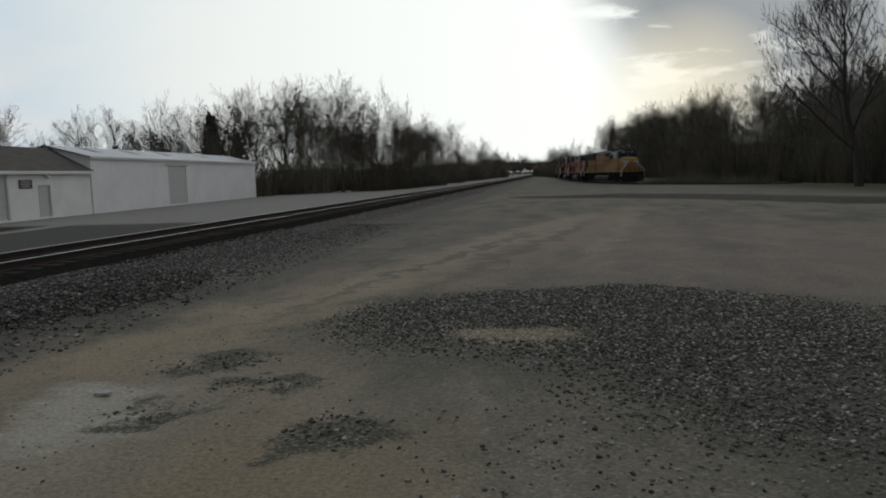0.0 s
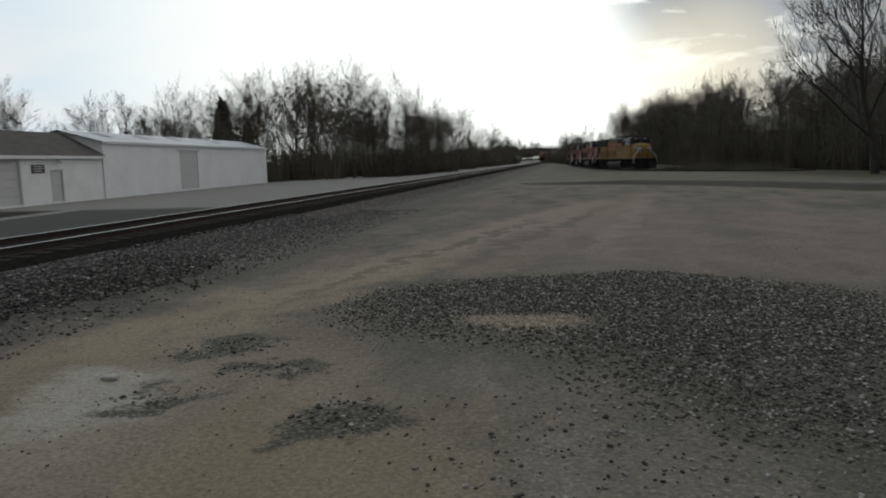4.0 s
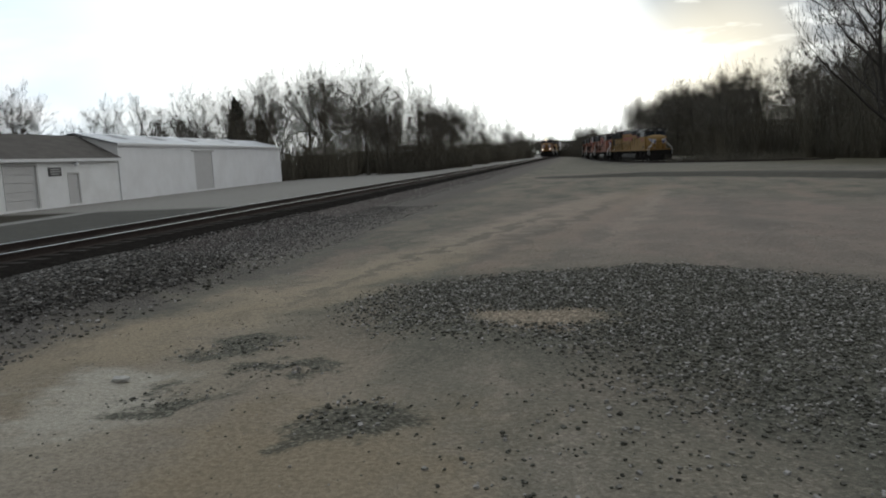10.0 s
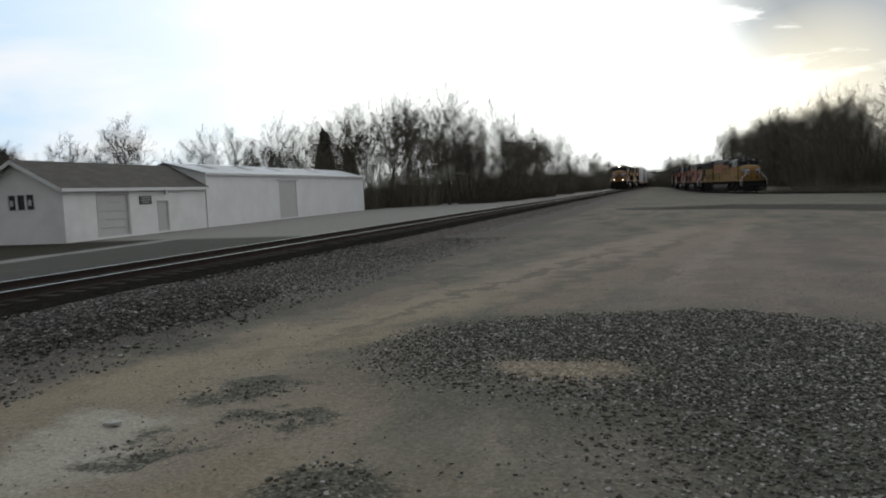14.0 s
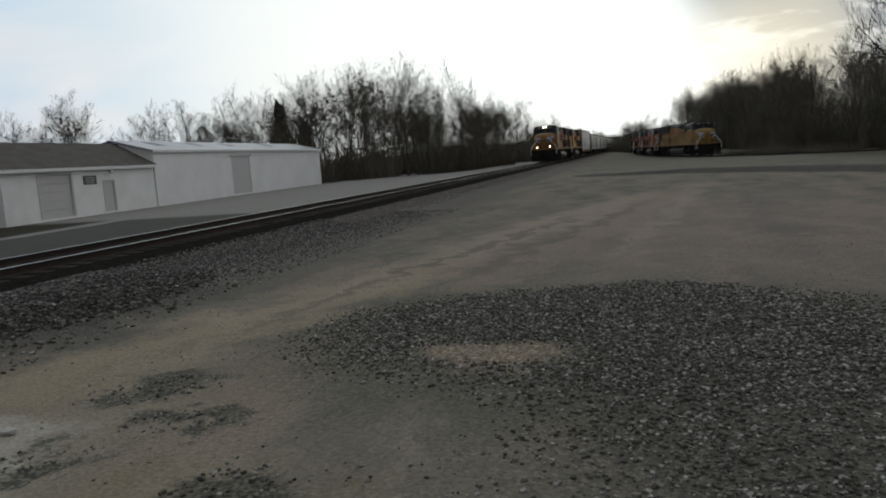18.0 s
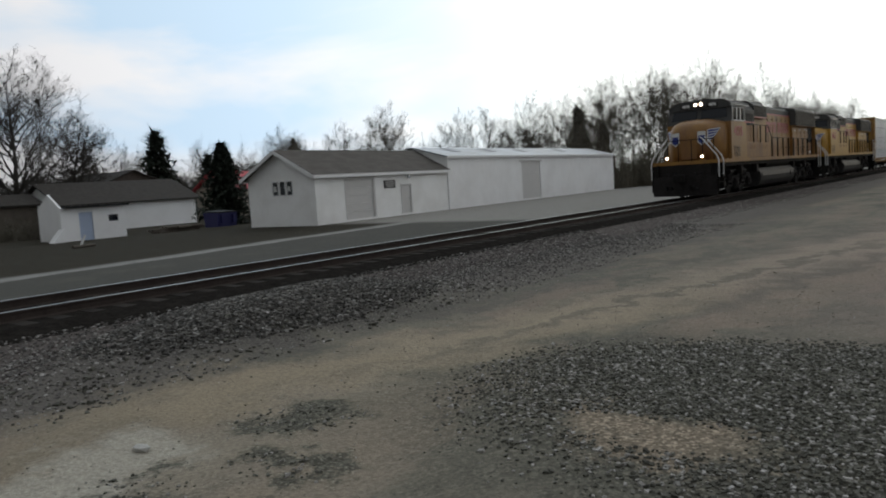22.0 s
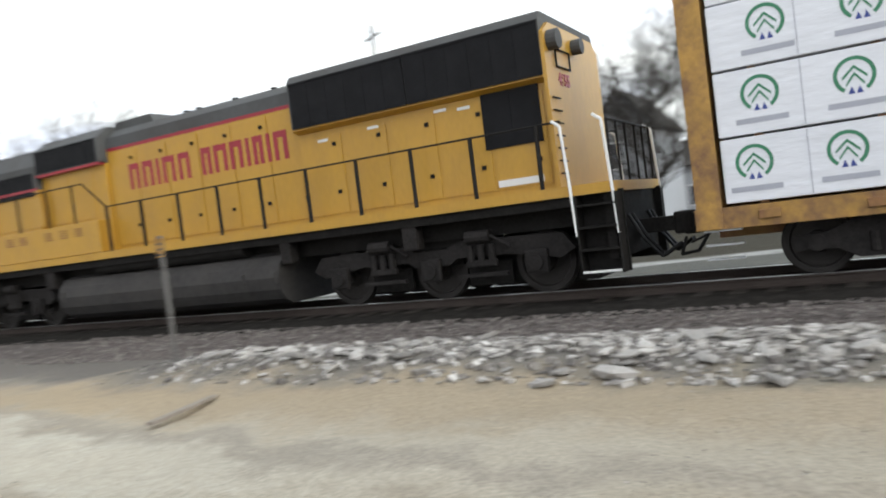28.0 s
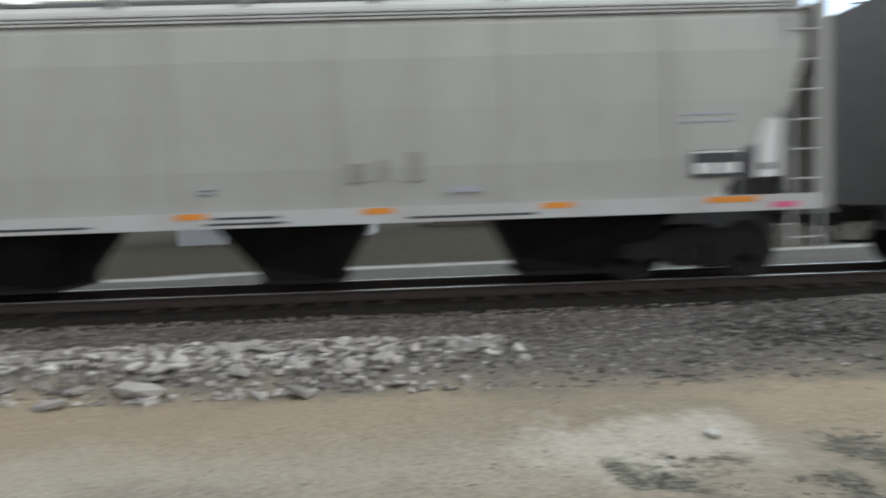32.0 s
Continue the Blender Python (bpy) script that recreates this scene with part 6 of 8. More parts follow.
def garage_building():
    e = thing("garage_building", "low white block garage with a brown shingled gable roof", "building")
    x1, x0, y0, y1, zb, ze, zr = -31.5, -38.0, 31.2, 43.4, -0.35, 2.62, 4.05
    bm = B()
    wall_x(bm, x1 - 0.2, x1, y0, y1, zb, ze, [(33.55, 35.85, -0.2, 2.15), (38.45, 39.35, -0.2, 1.62)])
    part("front_wall", bm, M_block, e)
    xm = (x0 + x1) / 2
    for yy in (y0, y1 - 0.2):
        bm = B()
        wall_x(bm, yy, yy + 0.2, x0 + 0.2, x1 - 0.2, zb, ze, [(-35.6, -33.55, 1.45, 2.3)] if yy == y0 else [], "x")
        part("end_wall", bm, M_block, e)
        bm = B()
        prism(bm, [(x0, ze), (x1, ze), (xm, zr - 0.08)], yy, yy + 0.2, "y")
        part("gable", bm, M_block, e)
    bm = B()
    box(bm, x0, x0 + 0.2, y0, y1, zb, ze)
    part("rear_wall", bm, M_block, e)
    for sgn, xe in ((1, x1 + 0.35), (-1, x0 - 0.35)):
        bm = B()
        slope = (zr - ze) / (x1 - xm)
        zz = zr - slope * abs(xe - xm)
        slab(bm, [(xm, y0 - 0.35, zr + 0.06), (xe, y0 - 0.35, zz + 0.06), (xe, y1 + 0.05, zz + 0.06), (xm, y1 + 0.05, zr + 0.06)], 0.1)
        rf = part("roof", bm, M_shingle, e)
        bm = B()
        slab(bm, [(xm, y0 - 0.39, zr + 0.03), (xe, y0 - 0.39, zz + 0.03), (xe, y0 - 0.35, zz + 0.03), (xm, y0 - 0.35, zr + 0.03)], 0.2)
        box(bm, min(xe, xe + 0.03 * sgn), max(xe, xe + 0.03 * sgn), y0 - 0.36, y1, zz - 0.14, zz + 0.04)
        part("fascia", bm, M_trim, rf)
    # rolling door with its slats
    d = new("rolling_door")
    d.parent = e
    for k in range(5):
        bm = B()
        box(bm, x1 - 0.14, x1 - 0.09, 33.56, 35.84, -0.2 + k * 0.47, -0.2 + k * 0.47 + 0.455, 0.008)
        part("door_panel", bm, M_door, d)
    bm = B()
    box(bm, x1 - 0.02, x1 + 0.03, 33.43, 33.55, -0.2, 2.27)
    box(bm, x1 - 0.02, x1 + 0.03, 35.85, 35.97, -0.2, 2.27)
    box(bm, x1 - 0.02, x1 + 0.03, 33.55, 35.85, 2.15, 2.27)
    part("door_frame", bm, M_door, e)
    bm = B()
    box(bm, x1 - 0.12, x1 - 0.07, 38.46, 39.34, -0.2, 1.61, 0.008)
    dd = part("door", bm, M_door, e)
    bm = B()
    rod(bm, (x1 - 0.07, 39.22, 0.75), (x1 - 0.0, 39.22, 0.75), 0.03, 0.03, 8)
    part("door_knob", bm, M_galv, dd)
    bm = B()
    box(bm, x1 - 0.02, x1 + 0.025, 38.37, 38.45, -0.2, 1.70)
    box(bm, x1 - 0.02, x1 + 0.025, 39.35, 39.43, -0.2, 1.70)
    box(bm, x1 - 0.02, x1 + 0.025, 38.45, 39.35, 1.62, 1.70)
    part("door_casing", bm, M_door, e)
    # triple window in the gable
    for k in range(3):
        a = -35.55 + k * 0.68
        bm = B()
        box(bm, a, a + 0.58, y0 + 0.06, y0 + 0.1, 1.47, 2.28)
        w = part("window", bm, M_window, e)
        bm = B()
        for q in ((a - 0.05, a + 0.02, 1.43, 2.32), (a + 0.56, a + 0.63, 1.43, 2.32)):
            box(bm, q[0], q[1], y0 - 0.02, y0 + 0.05, q[2], q[3])
        box(bm, a + 0.02, a + 0.56, y0 - 0.02, y0 + 0.05, 1.43, 1.49)
        box(bm, a + 0.02, a + 0.56, y0 - 0.02, y0 + 0.05, 2.26, 2.32)
        part("window_frame", bm, M_trim, w)
        if k != 1:
            bm = B()
            box(bm, a + 0.05, a + 0.3, y0 + 0.05, y0 + 0.058, 1.7, 2.0)
            part("pane_card", bm, M_label, w)
    bm = B()
    box(bm, x1, x1 + 0.05, 36.8, 37.85, 1.5, 2.0, 0.01)
    sg = part("sign", bm, M_sign, e, "dark wall sign with pale lines")
    for k, (a, b) in enumerate(((36.95, 37.7), (36.9, 37.75), (37.0, 37.6))):
        bm = B()
        box(bm, x1 + 0.05, x1 + 0.056, a, b, 1.86 - k * 0.13, 1.91 - k * 0.13)
        part("sign_line", bm, M_letter, sg)
    bm = B()
    rod(bm, (x1, 38.95, 2.2), (x1 + 0.3, 38.95, 2.25), 0.03, 0.03, 8)
    rod(bm, (x1 + 0.3, 38.95, 2.3), (x1 + 0.3, 38.95, 2.05), 0.09, 0.13, 12)
    part("wall_lamp", bm, M_galv, e)
    settle(e, 1.033, 0.76, 0.92, -0.35, 0.0)


def storage_shed():
    e = thing("storage_shed", "long white storage shed with a pale patched metal roof", "building")
    x1, x0, y0, y1, zb, ze, zr = -31.42, -41.0, 43.45, 69.7, -0.35, 3.32, 4.08
    bm = B()
    wall_x(bm, x1 - 0.2, x1, y0, y1, zb, ze, [(52.5, 55.3, -0.2, 2.8)])
    part("front_wall", bm, M_white, e)
    xm = (x0 + x1) / 2
    for yy in (y0, y1 - 0.2):
        bm = B()
        prism(bm, [(x0 + 0.2, zb), (x1 - 0.2, zb), (x1 - 0.2, ze), (xm, zr - 0.08), (x0 + 0.2, ze)], yy, yy + 0.2, "y")
        part("gable_wall", bm, M_white, e)
    bm = B()
    box(bm, x0, x0 + 0.2, y0, y1, zb, ze)
    part("rear_wall", bm, M_white, e)
    bm = B()
    box(bm, x1 - 0.16, x1 - 0.1, 52.52, 55.28, -0.2, 2.79, 0.01)
    part("sliding_door", bm, M_door, e)
    bm = B()
    box(bm, x1, x1 + 0.06, 52.2, 55.6, 2.8, 2.95)
    part("door_track", bm, M_door, e)
    n = 12
    for sgn, xe in ((1, x1 + 0.3), (-1, x0 - 0.3)):
        slope = (zr - ze) / (x1 - xm)
        zz = zr - slope * abs(xe - xm)
        for k in range(n):
            a, b = y0 - 0.2 + k * (y1 - y0 + 0.4) / n, y0 - 0.2 + (k + 1) * (y1 - y0 + 0.4) / n - 0.02
            bm = B()
            slab(bm, [(xm, a, zr + 0.05), (xe, a, zz + 0.05), (xe, b, zz + 0.05), (xm, b, zr + 0.05)], 0.06)
            sh = part("roof_sheet", bm, M_roofmetal, e)
            if sgn > 0 and k in (1, 3, 5, 8):
                bm = B()
                p0, p1 = 0.15, 0.55
                slab(bm, [(xm + (xe - xm) * p0, a + 0.3, zr + (zz - zr) * p0 + 0.075), (xm + (xe - xm) * p1, a + 0.3, zr + (zz - zr) * p1 + 0.075),
                          (xm + (xe - xm) * p1, a + 1.1, zr + (zz - zr) * p1 + 0.075), (xm + (xe - xm) * p0, a + 1.1, zr + (zz - zr) * p0 + 0.075)], 0.015)
                part("roof_patch", bm, M_patch, sh)
        bm = B()
        box(bm, min(xe, xe + 0.03 * sgn), max(xe, xe + 0.03 * sgn), y0 - 0.2, y1 + 0.2, zz - 0.1, zz + 0.06)
        part("fascia", bm, M_trim, e)
    bm = B()
    slab(bm, [(xm, y1 + 0.2, zr + 0.04), (x1 + 0.3, y1 + 0.2, ze + 0.0), (x1 + 0.3, y1 + 0.24, ze + 0.0), (xm, y1 + 0.24, zr + 0.04)], 0.18)
    part("verge_board", bm, M_trim, e)
    settle(e, 1.177, 0.57, 0.963, -0.35, 0.0)


def small_shed():
    e = thing("garden_shed", "small white shed with a flat roof and pale blue door", "shed")
    x1, x0, y0, y1 = -42.5, -45.5, 20.9, 24.75
    bm = B()
    wall_x(bm, x1 - 0.12, x1, y0, y1, -0.35, 1.75, [(21.95, 22.75, -0.3, 1.45), (23.7, 24.3, 0.8, 1.2)])
    part("front_wall", bm, M_white, e)
    for ya in (y0, y1 - 0.12):
        bm = B()
        box(bm, x0, x1 - 0.12, ya, ya + 0.12, -0.35, 1.75)
        part("side_wall", bm, M_white, e)
    bm = B()
    box(bm, x0, x0 + 0.12, y0 + 0.12, y1 - 0.12, -0.35, 1.75)
    part("rear_wall", bm, M_white, e)
    bm = B()
    prism(bm, [(x0, 1.75), (x1, 1.75), ((x0 + x1) / 2, 2.6)], y0, y0 + 0.12, "y")
    part("gable", bm, M_white, e)
    bm = B()
    box(bm, x0 - 0.2, x1 + 0.3, y0 + 0.2, y1 + 0.15, 1.72, 1.82, 0.01)
    part("roof", bm, M_black, e)
    bm = B()
    box(bm, x1 - 0.1, x1 - 0.05, 21.96, 22.74, -0.3, 1.44)
    part("door", bm, M_bluedoor, e)
    bm = B()
    box(bm, x1 - 0.08, x1 - 0.04, 23.71, 24.29, 0.81, 1.19)
    part("window", bm, M_window, e)
    b = B()
    prism(b, [(20.2, -0.3), (20.95, -0.3), (20.95, 0.6)], x1 - 0.4, x1 + 0.3, "x")
    part("lean_panel", b, M_white, e)
    return e


def simple_house(label, x0, x1, y0, y1, z0, ze, zr, wall, roof, ridge="y", windows=(), name="house"):
    e = thing(name, label, "house")
    bm = B()
    box(bm, x0, x1, y0, y1, z0, ze)
    w = part("wall", bm, wall, e)
    if ridge == "y":
        m = (x0 + x1) / 2
        bm = B()
        prism(bm, [(x0, ze), (x1, ze), (m, zr)], y0 + 0.05, y1 - 0.05, "y")
        part("gable", bm, wall, e)
        for xe in (x0 - 0.4, x1 + 0.4):
            bm = B()
            zz = zr - (zr - ze) * abs(xe - m) / (x1 - m)
            slab(bm, [(m, y0 - 0.4, zr + 0.1), (xe, y0 - 0.4, zz + 0.1), (xe, y1 + 0.4, zz + 0.1), (m, y1 + 0.4, zr + 0.1)], 0.12)
            part("roof", bm, roof, e)
    else:
        m = (y0 + y1) / 2
        bm = B()
        prism(bm, [(y0, ze), (y1, ze), (m, zr)], x0 + 0.05, x1 - 0.05, "x")
        part("gable", bm, wall, e)
        for ye in (y0 - 0.4, y1 + 0.4):
            bm = B()
            zz = zr - (zr - ze) * abs(ye - m) / (y1 - m)
            slab(bm, [(x0 - 0.4, m, zr + 0.1), (x0 - 0.4, ye, zz + 0.1), (x1 + 0.4, ye, zz + 0.1), (x1 + 0.4, m, zr + 0.1)], 0.12)
            part("roof", bm, roof, e)
    for ya, yb, za, zb in windows:
        bm = B()
        box(bm, x1 + 0.002, x1 + 0.03, ya, yb, za, zb)
        wn = part("window", bm, M_window, e)
        bm = B()
        box(bm, x1 + 0.002, x1 + 0.05, ya - 0.08, ya, za - 0.08, zb + 0.08)
        box(bm, x1 + 0.002, x1 + 0.05, yb, yb + 0.08, za - 0.08, zb + 0.08)
        box(bm, x1 + 0.002, x1 + 0.05, ya, yb, zb, zb + 0.08)
        box(bm, x1 + 0.002, x1 + 0.06, ya, yb, za - 0.08, za)
        part("window_frame", bm, M_trim, wn)
    return e


garage_building()
storage_shed()


def swing(*things):
    """Turn things a little about the yard, as the lots across the line are not quite square to it."""
    m = pose(1.5, 2.8, 0) @ pose(0, 0, 0, 0, 0, -1.3) @ pose(-1.5, -2.4, 0)
    for e in things:
        e.matrix_basis = m @ e.matrix_basis


swing(small_shed())
M_tan = mat("tan_siding", (0.40, 0.36, 0.30), 0.7, var=0.08)
M_darkwall = mat("weathered_dark_wood", (0.09, 0.075, 0.06), 0.85, var=0.3)
swing(simple_house("low pale house with a wide grey roof behind the shed", -63, -55, 26.5, 37.4, -0.35, 2.0, 3.6, M_white, M_greyroof))
swing(simple_house("dark weathered outbuilding among the trees", -61, -57, 19.5, 25.5, -0.35, 2.2, 2.9, M_darkwall, M_greyroof, name="outbuilding"))
swing(simple_house("low house with a bright red roof behind the garage", -66, -60, 44.5, 53, -0.35, 2.6, 4.2, M_tan, M_red))
swing(simple_house("dark roofed house far behind the yard", -80, -70, 34, 46, -0.35, 2.6, 5.0, M_darkwall, M_greyroof, "x"))
swing(simple_house("dark house at the end of the lane", -70, -62, 3, 11, -0.35, 2.2, 4.4, M_darkwall, M_greyroof, "x"))
simple_house("two storey white house across the line", -47, -39.5, -9.6, -6.2, -0.3, 6.0, 7.9, M_greywall, M_greyroof, "x", ((-8.8, -8.0, 3.6, 5.0), (-7.8, -7.0, 0.8, 2.2)))
simple_house("low grey house with a shallow roof across the line", -54, -47, -8.5, 0.5, -0.3, 3.6, 5.2, M_greywall, M_greyroof, "y", ((-6.0, -5.0, 1.0, 2.2), (-2.5, -1.5, 1.0, 2.2)))


def dumpster():
    e = thing("waste_container", "dark blue steel waste container on the grass", "container", at=(-36.2, 28.9, -0.02), rz=8)
    bm = B()
    prism(bm, [(-0.5, 0.1), (0.5, 0.1), (0.6, 0.95), (-0.6, 0.95)], -0.75, 0.75, "y")
    part("body", bm, M_bin, e)
    bm = B()
    slab(bm, [(-0.64, -0.78, 1.05), (0.64, -0.78, 0.98), (0.64, 0.78, 0.98), (-0.64, 0.78, 1.05)], 0.06)
    part("lid", bm, M_black, e)
    for y in (-0.6, 0.6):
        bm = B()
        box(bm, 0.53, 0.68, y * 0.75 - 0.07, y * 0.75 + 0.07, 0.3, 0.8)
        part("lift_pocket", bm, M_bin, e)


dumpster()


def yard_clutter():
    e = thing("wood_pile", "heap of dark scrap timber on the grass", "timber", at=(-40.2, 28.6, -0.16))
    for k in range(12):
        bm = B()
        box(bm, -0.1, 0.1, -1.2, 1.2, 0, 0.12)
        o = part("beam", bm, M_darkwall, e)
        o.matrix_basis = pose(random.uniform(-0.5, 0.5), random.uniform(-0.6, 0.6), (k // 4) * 0.13, 0, 0, random.uniform(-25, 25))
    e = thing("leaning_post", "short white post leaning in the grass", "post", at=(-31.0, 18.0, 0.0))
    bm = B()
    rod(bm, (0, 0, 0), (0.05, 0.25, 0.55), 0.05, 0.05, 8)
    part("stub", bm, M_label, e)
    bm = B()
    rod(bm, (0.2, -0.4, 0.08), (0.1, 0.6, 0.08), 0.08, 0.06, 7)
    part("log", bm, M_darkwall, e)
    e = thing("low_berm", "low dark grassy bank along the edge of the yard", "bank")
    bm = B()
    pts = [(-3.5, 53), (3.6, 47.5), (8.0, 41), (12, 33), (19, 25), (40, 12)]
    prev = None
    for i, (x, y) in enumerate(pts):
        a = Vector(pts[min(i + 1, len(pts) - 1)]) - Vector(pts[max(i - 1, 0)])
        n = Vector((-a.y, a.x)).normalized()
        z = float(ground_z(np.float64(x), np.float64(y)))
        h = 0.05 if i == 0 else 0.22
        cur = [bm.verts.new((x + n.x * w, y + n.y * w, z + dz)) for w, dz in ((-1.4, -0.05), (-0.5, h), (0.5, h), (1.4, -0.05))]
        if prev:
            for k in range(3):
                bm.faces.new((prev[k], prev[k + 1], cur[k + 1], cur[k]))
        prev = cur
    part("bank", bm, mat("dark_turf", (0.045, 0.04, 0.028), 0.95, var=0.4, scale=2, fine=14, bump=0.9), e)


yard_clutter()


# ---- trees ----
def grow(height, radius, levels, seed, trunk_r, fork=0.25, limbs=7, lean=0.6, up=0.25, twig=0.012, rounded=False):
    """Branches of a bare tree as two meshes: trunk with limbs, and the fine crown; ascending, broom-like."""
    rnd = random.Random(seed)
    wood, fine = ([], []), ([], [])

    def seg(store, a, b, r0, r1, n):
        V, F = store
        q = (b - a).to_track_quat("Z", "Y").to_matrix()
        base = len(V)
        for p, r in ((a, r0), (b, r1)):
            for k in range(n):
                t = 2 * math.pi * k / n
                V.append(p + q @ Vector((math.cos(t) * r, math.sin(t) * r, 0)))
        for k in range(n):
            F.append((base + k, base + (k + 1) % n, base + n + (k + 1) % n, base + n + k))

    def aside(d, ang):
        s = d.orthogonal().normalized()
        s.rotate(Matrix.Rotation(rnd.uniform(0, 2 * math.pi), 3, d))
        return (d * math.cos(ang) + s * math.sin(ang)).normalized()

    def branch(p, d, length, r, level):
        steps = 4 if level == 1 else (3 if level == 2 else 2)
        store, n = (wood, 5) if level == 1 else (fine, 4 if level == 2 else 3)
        for i in range(steps):
            e = p + d * (length / steps)
            r1 = max(r * 0.74, twig * 0.6)
            seg(store, p, e, r, r1, n)
            if level < levels:
                for _ in range(2):
                    c = aside(d, rnd.uniform(0.45, 0.95))
                    c = (c + Vector((0, 0, up))).normalized()
                    branch(p.lerp(e, rnd.uniform(0.3, 1.0)), c, length * rnd.uniform(0.42, 0.66) * (1.0 - 0.12 * i), max(r1 * rnd.uniform(0.5, 0.7), twig), level + 1)
            p, r = e, r1
            d = (d + Vector((rnd.uniform(-1, 1), rnd.uniform(-1, 1), rnd.uniform(-0.3, 0.8) * up * 2)) * 0.2).normalized()
        if level < levels:
            branch(p, aside(d, 0.25), length * 0.5, max(r * 0.8, twig), level + 1)

    p, d, r = Vector((0, 0, -0.2)), Vector((rnd.uniform(-0.06, 0.06), rnd.uniform(-0.06, 0.06), 1)).normalized(), trunk_r
    top = height * 0.62
    n = 7
    made = 0
    for i in range(n):
        e = p + d * (top / n)
        seg(wood, p, e, r, r * 0.86, 8)
        f = (i + 1) / n
        if f * top > fork * height:
            want = round(limbs * (f * top - fork * height) / max(top - fork * height, 0.1))
            while made < want:
                a = lean * rnd.uniform(0.75, 1.2) * (1.15 - 0.55 * f)
                branch(e, aside(d, a), height * rnd.uniform(0.36, 0.48) * (1.12 - 0.3 * f), r * rnd.uniform(0.45, 0.62), 1)
                made += 1
        p, r = e, r * 0.86
        d = (d + Vector((rnd.uniform(-0.1, 0.1), rnd.uniform(-0.1, 0.1), 0.05))).normalized()
    branch(p, d, height * 0.36, r, 1)
    allv = wood[0] + fine[0]
    kz = height / max(v.z for v in allv)
    far = sorted(math.hypot(v.x, v.y) for v in allv)[int(len(allv) * 0.97)]
    kx = radius / far
    for st in (wood, fine):
        for i, v in enumerate(st[0]):
            f = min(1.0, max(0.0, v.z / (height * 0.2)))
            k = 1 + (kx - 1) * f
            v = Vector((v.x * k, v.y * k, v.z * kz))
            if rounded:
                # draw stray limbs in to a domed crown
                c = Vector((0, 0, height * 0.5))
                w = v - c
                q = math.sqrt((math.hypot(w.x, w.y) / (radius * 1.02)) ** 2 + (w.z / (height * 0.5)) ** 2)
                if q > 0.8 and v.z > height * 0.25:
                    v = c + w * ((0.8 + 0.28 * (1 - math.exp(-(q - 0.8) * 2.2))) / q)
            st[0][i] = v
    return wood, fine


def make_mesh(name, store, material):
    me = bpy.data.meshes.new(name)
    me.from_pydata([tuple(v) for v in store[0]], [], store[1])
    me.materials.append(material)
    return me


def tree_kind(seed, bark=None, twigs=None, **kw):
    w, f = grow(seed=seed, **kw)
    e = tagged(new("bare_tree"), "bare deciduous tree in early spring", "tree")
    for nm, st, m in (("trunk", w, bark or M_woodbark), ("crown", f, twigs or M_woodtwig)):
        o = new(nm, make_mesh(nm, st, m))
        o.parent = e
    return e


TREES = [tree_kind(s, height=15, radius=5.0, levels=4, trunk_r=0.2, fork=0.2, limbs=8, lean=0.85, twig=0.013, rounded=True) for s in (1, 2, 6)]
TREES += [tree_kind(s, height=15, radius=5.6, levels=4, trunk_r=0.19, fork=0.18, limbs=9, lean=0.95, up=0.18, twig=0.012) for s in (7, 8, 9)]
TREES += [tree_kind(s, height=15, radius=4.6, levels=4, trunk_r=0.16, fork=0.18, limbs=7, lean=0.85, up=0.22, twig=0.012) for s in (3, 4, 5)]
BIG = [tree_kind(s, M_bark, M_twig, height=15, radius=6.2, levels=4, trunk_r=0.3, fork=0.12, limbs=19, lean=0.8, up=0.26, twig=0.013, rounded=True) for s in (11, 12)]
HEAVY = tree_kind(14, M_bark, M_twig, height=15, radius=5.6, levels=4, trunk_r=0.26, fork=0.12, limbs=9, lean=0.8, up=0.4, twig=0.014, rounded=True)
USED = set()


def plant(kind, x, y, h, rz=None, label="", group="", z=None):
    gz = float(ground_z(np.float64(x), np.float64(y))) if z is None else z
    m = pose(x, y, gz, 0, 0, random.uniform(0, 360) if rz is None else rz) @ Matrix.Scale(h / 15.0, 4)
    if kind in USED:
        o = copy_thing(kind, pose(0, 0, 0))
    else:
        o = kind
        USED.add(kind)
    o.matrix_basis = m
    return tagged(o, label, "", group)


def build_brush():
    """A patch of upright thin stems, planted along the edge of the woods."""
    rnd = random.Random(5)
    V, F = [], []
    for i in range(420):
        x, y = rnd.uniform(-5, 5), rnd.uniform(-2.0, 2.0)
        h = rnd.uniform(0.8, 5.0) ** 1.05 * rnd.uniform(0.5, 1.25)
        p = Vector((x, y, -0.1))
        d = Vector((rnd.uniform(-0.25, 0.25), rnd.uniform(-0.25, 0.25), 1)).normalized()
        for j in range(3):
            e = p + d * h / 3
            r = 0.035 * (1 - j * 0.28)
            b = len(V)
            for q, rr in ((p, r), (e, r * 0.7)):
                V.extend([q + Vector((math.cos(t) * rr, math.sin(t) * rr, 0)) for t in (0, 2.1, 4.2)])
            F.extend([(b + k, b + (k + 1) % 3, b + 3 + (k + 1) % 3, b + 3 + k) for k in range(3)])
            for _ in range(3):
                s = e + Vector((rnd.uniform(-0.7, 0.7), rnd.uniform(-0.7, 0.7), rnd.uniform(0.1, 0.9)))
                b = len(V)
                V.extend([e, e + Vector((0.025, 0, 0)), s])
                F.append((b, b + 1, b + 2))
            p = e
            d = (d + Vector((rnd.uniform(-0.3, 0.3), rnd.uniform(-0.3, 0.3), 0))).normalized()
    return make_mesh("brush", (V, F), M_brush)


BRUSH = build_brush()


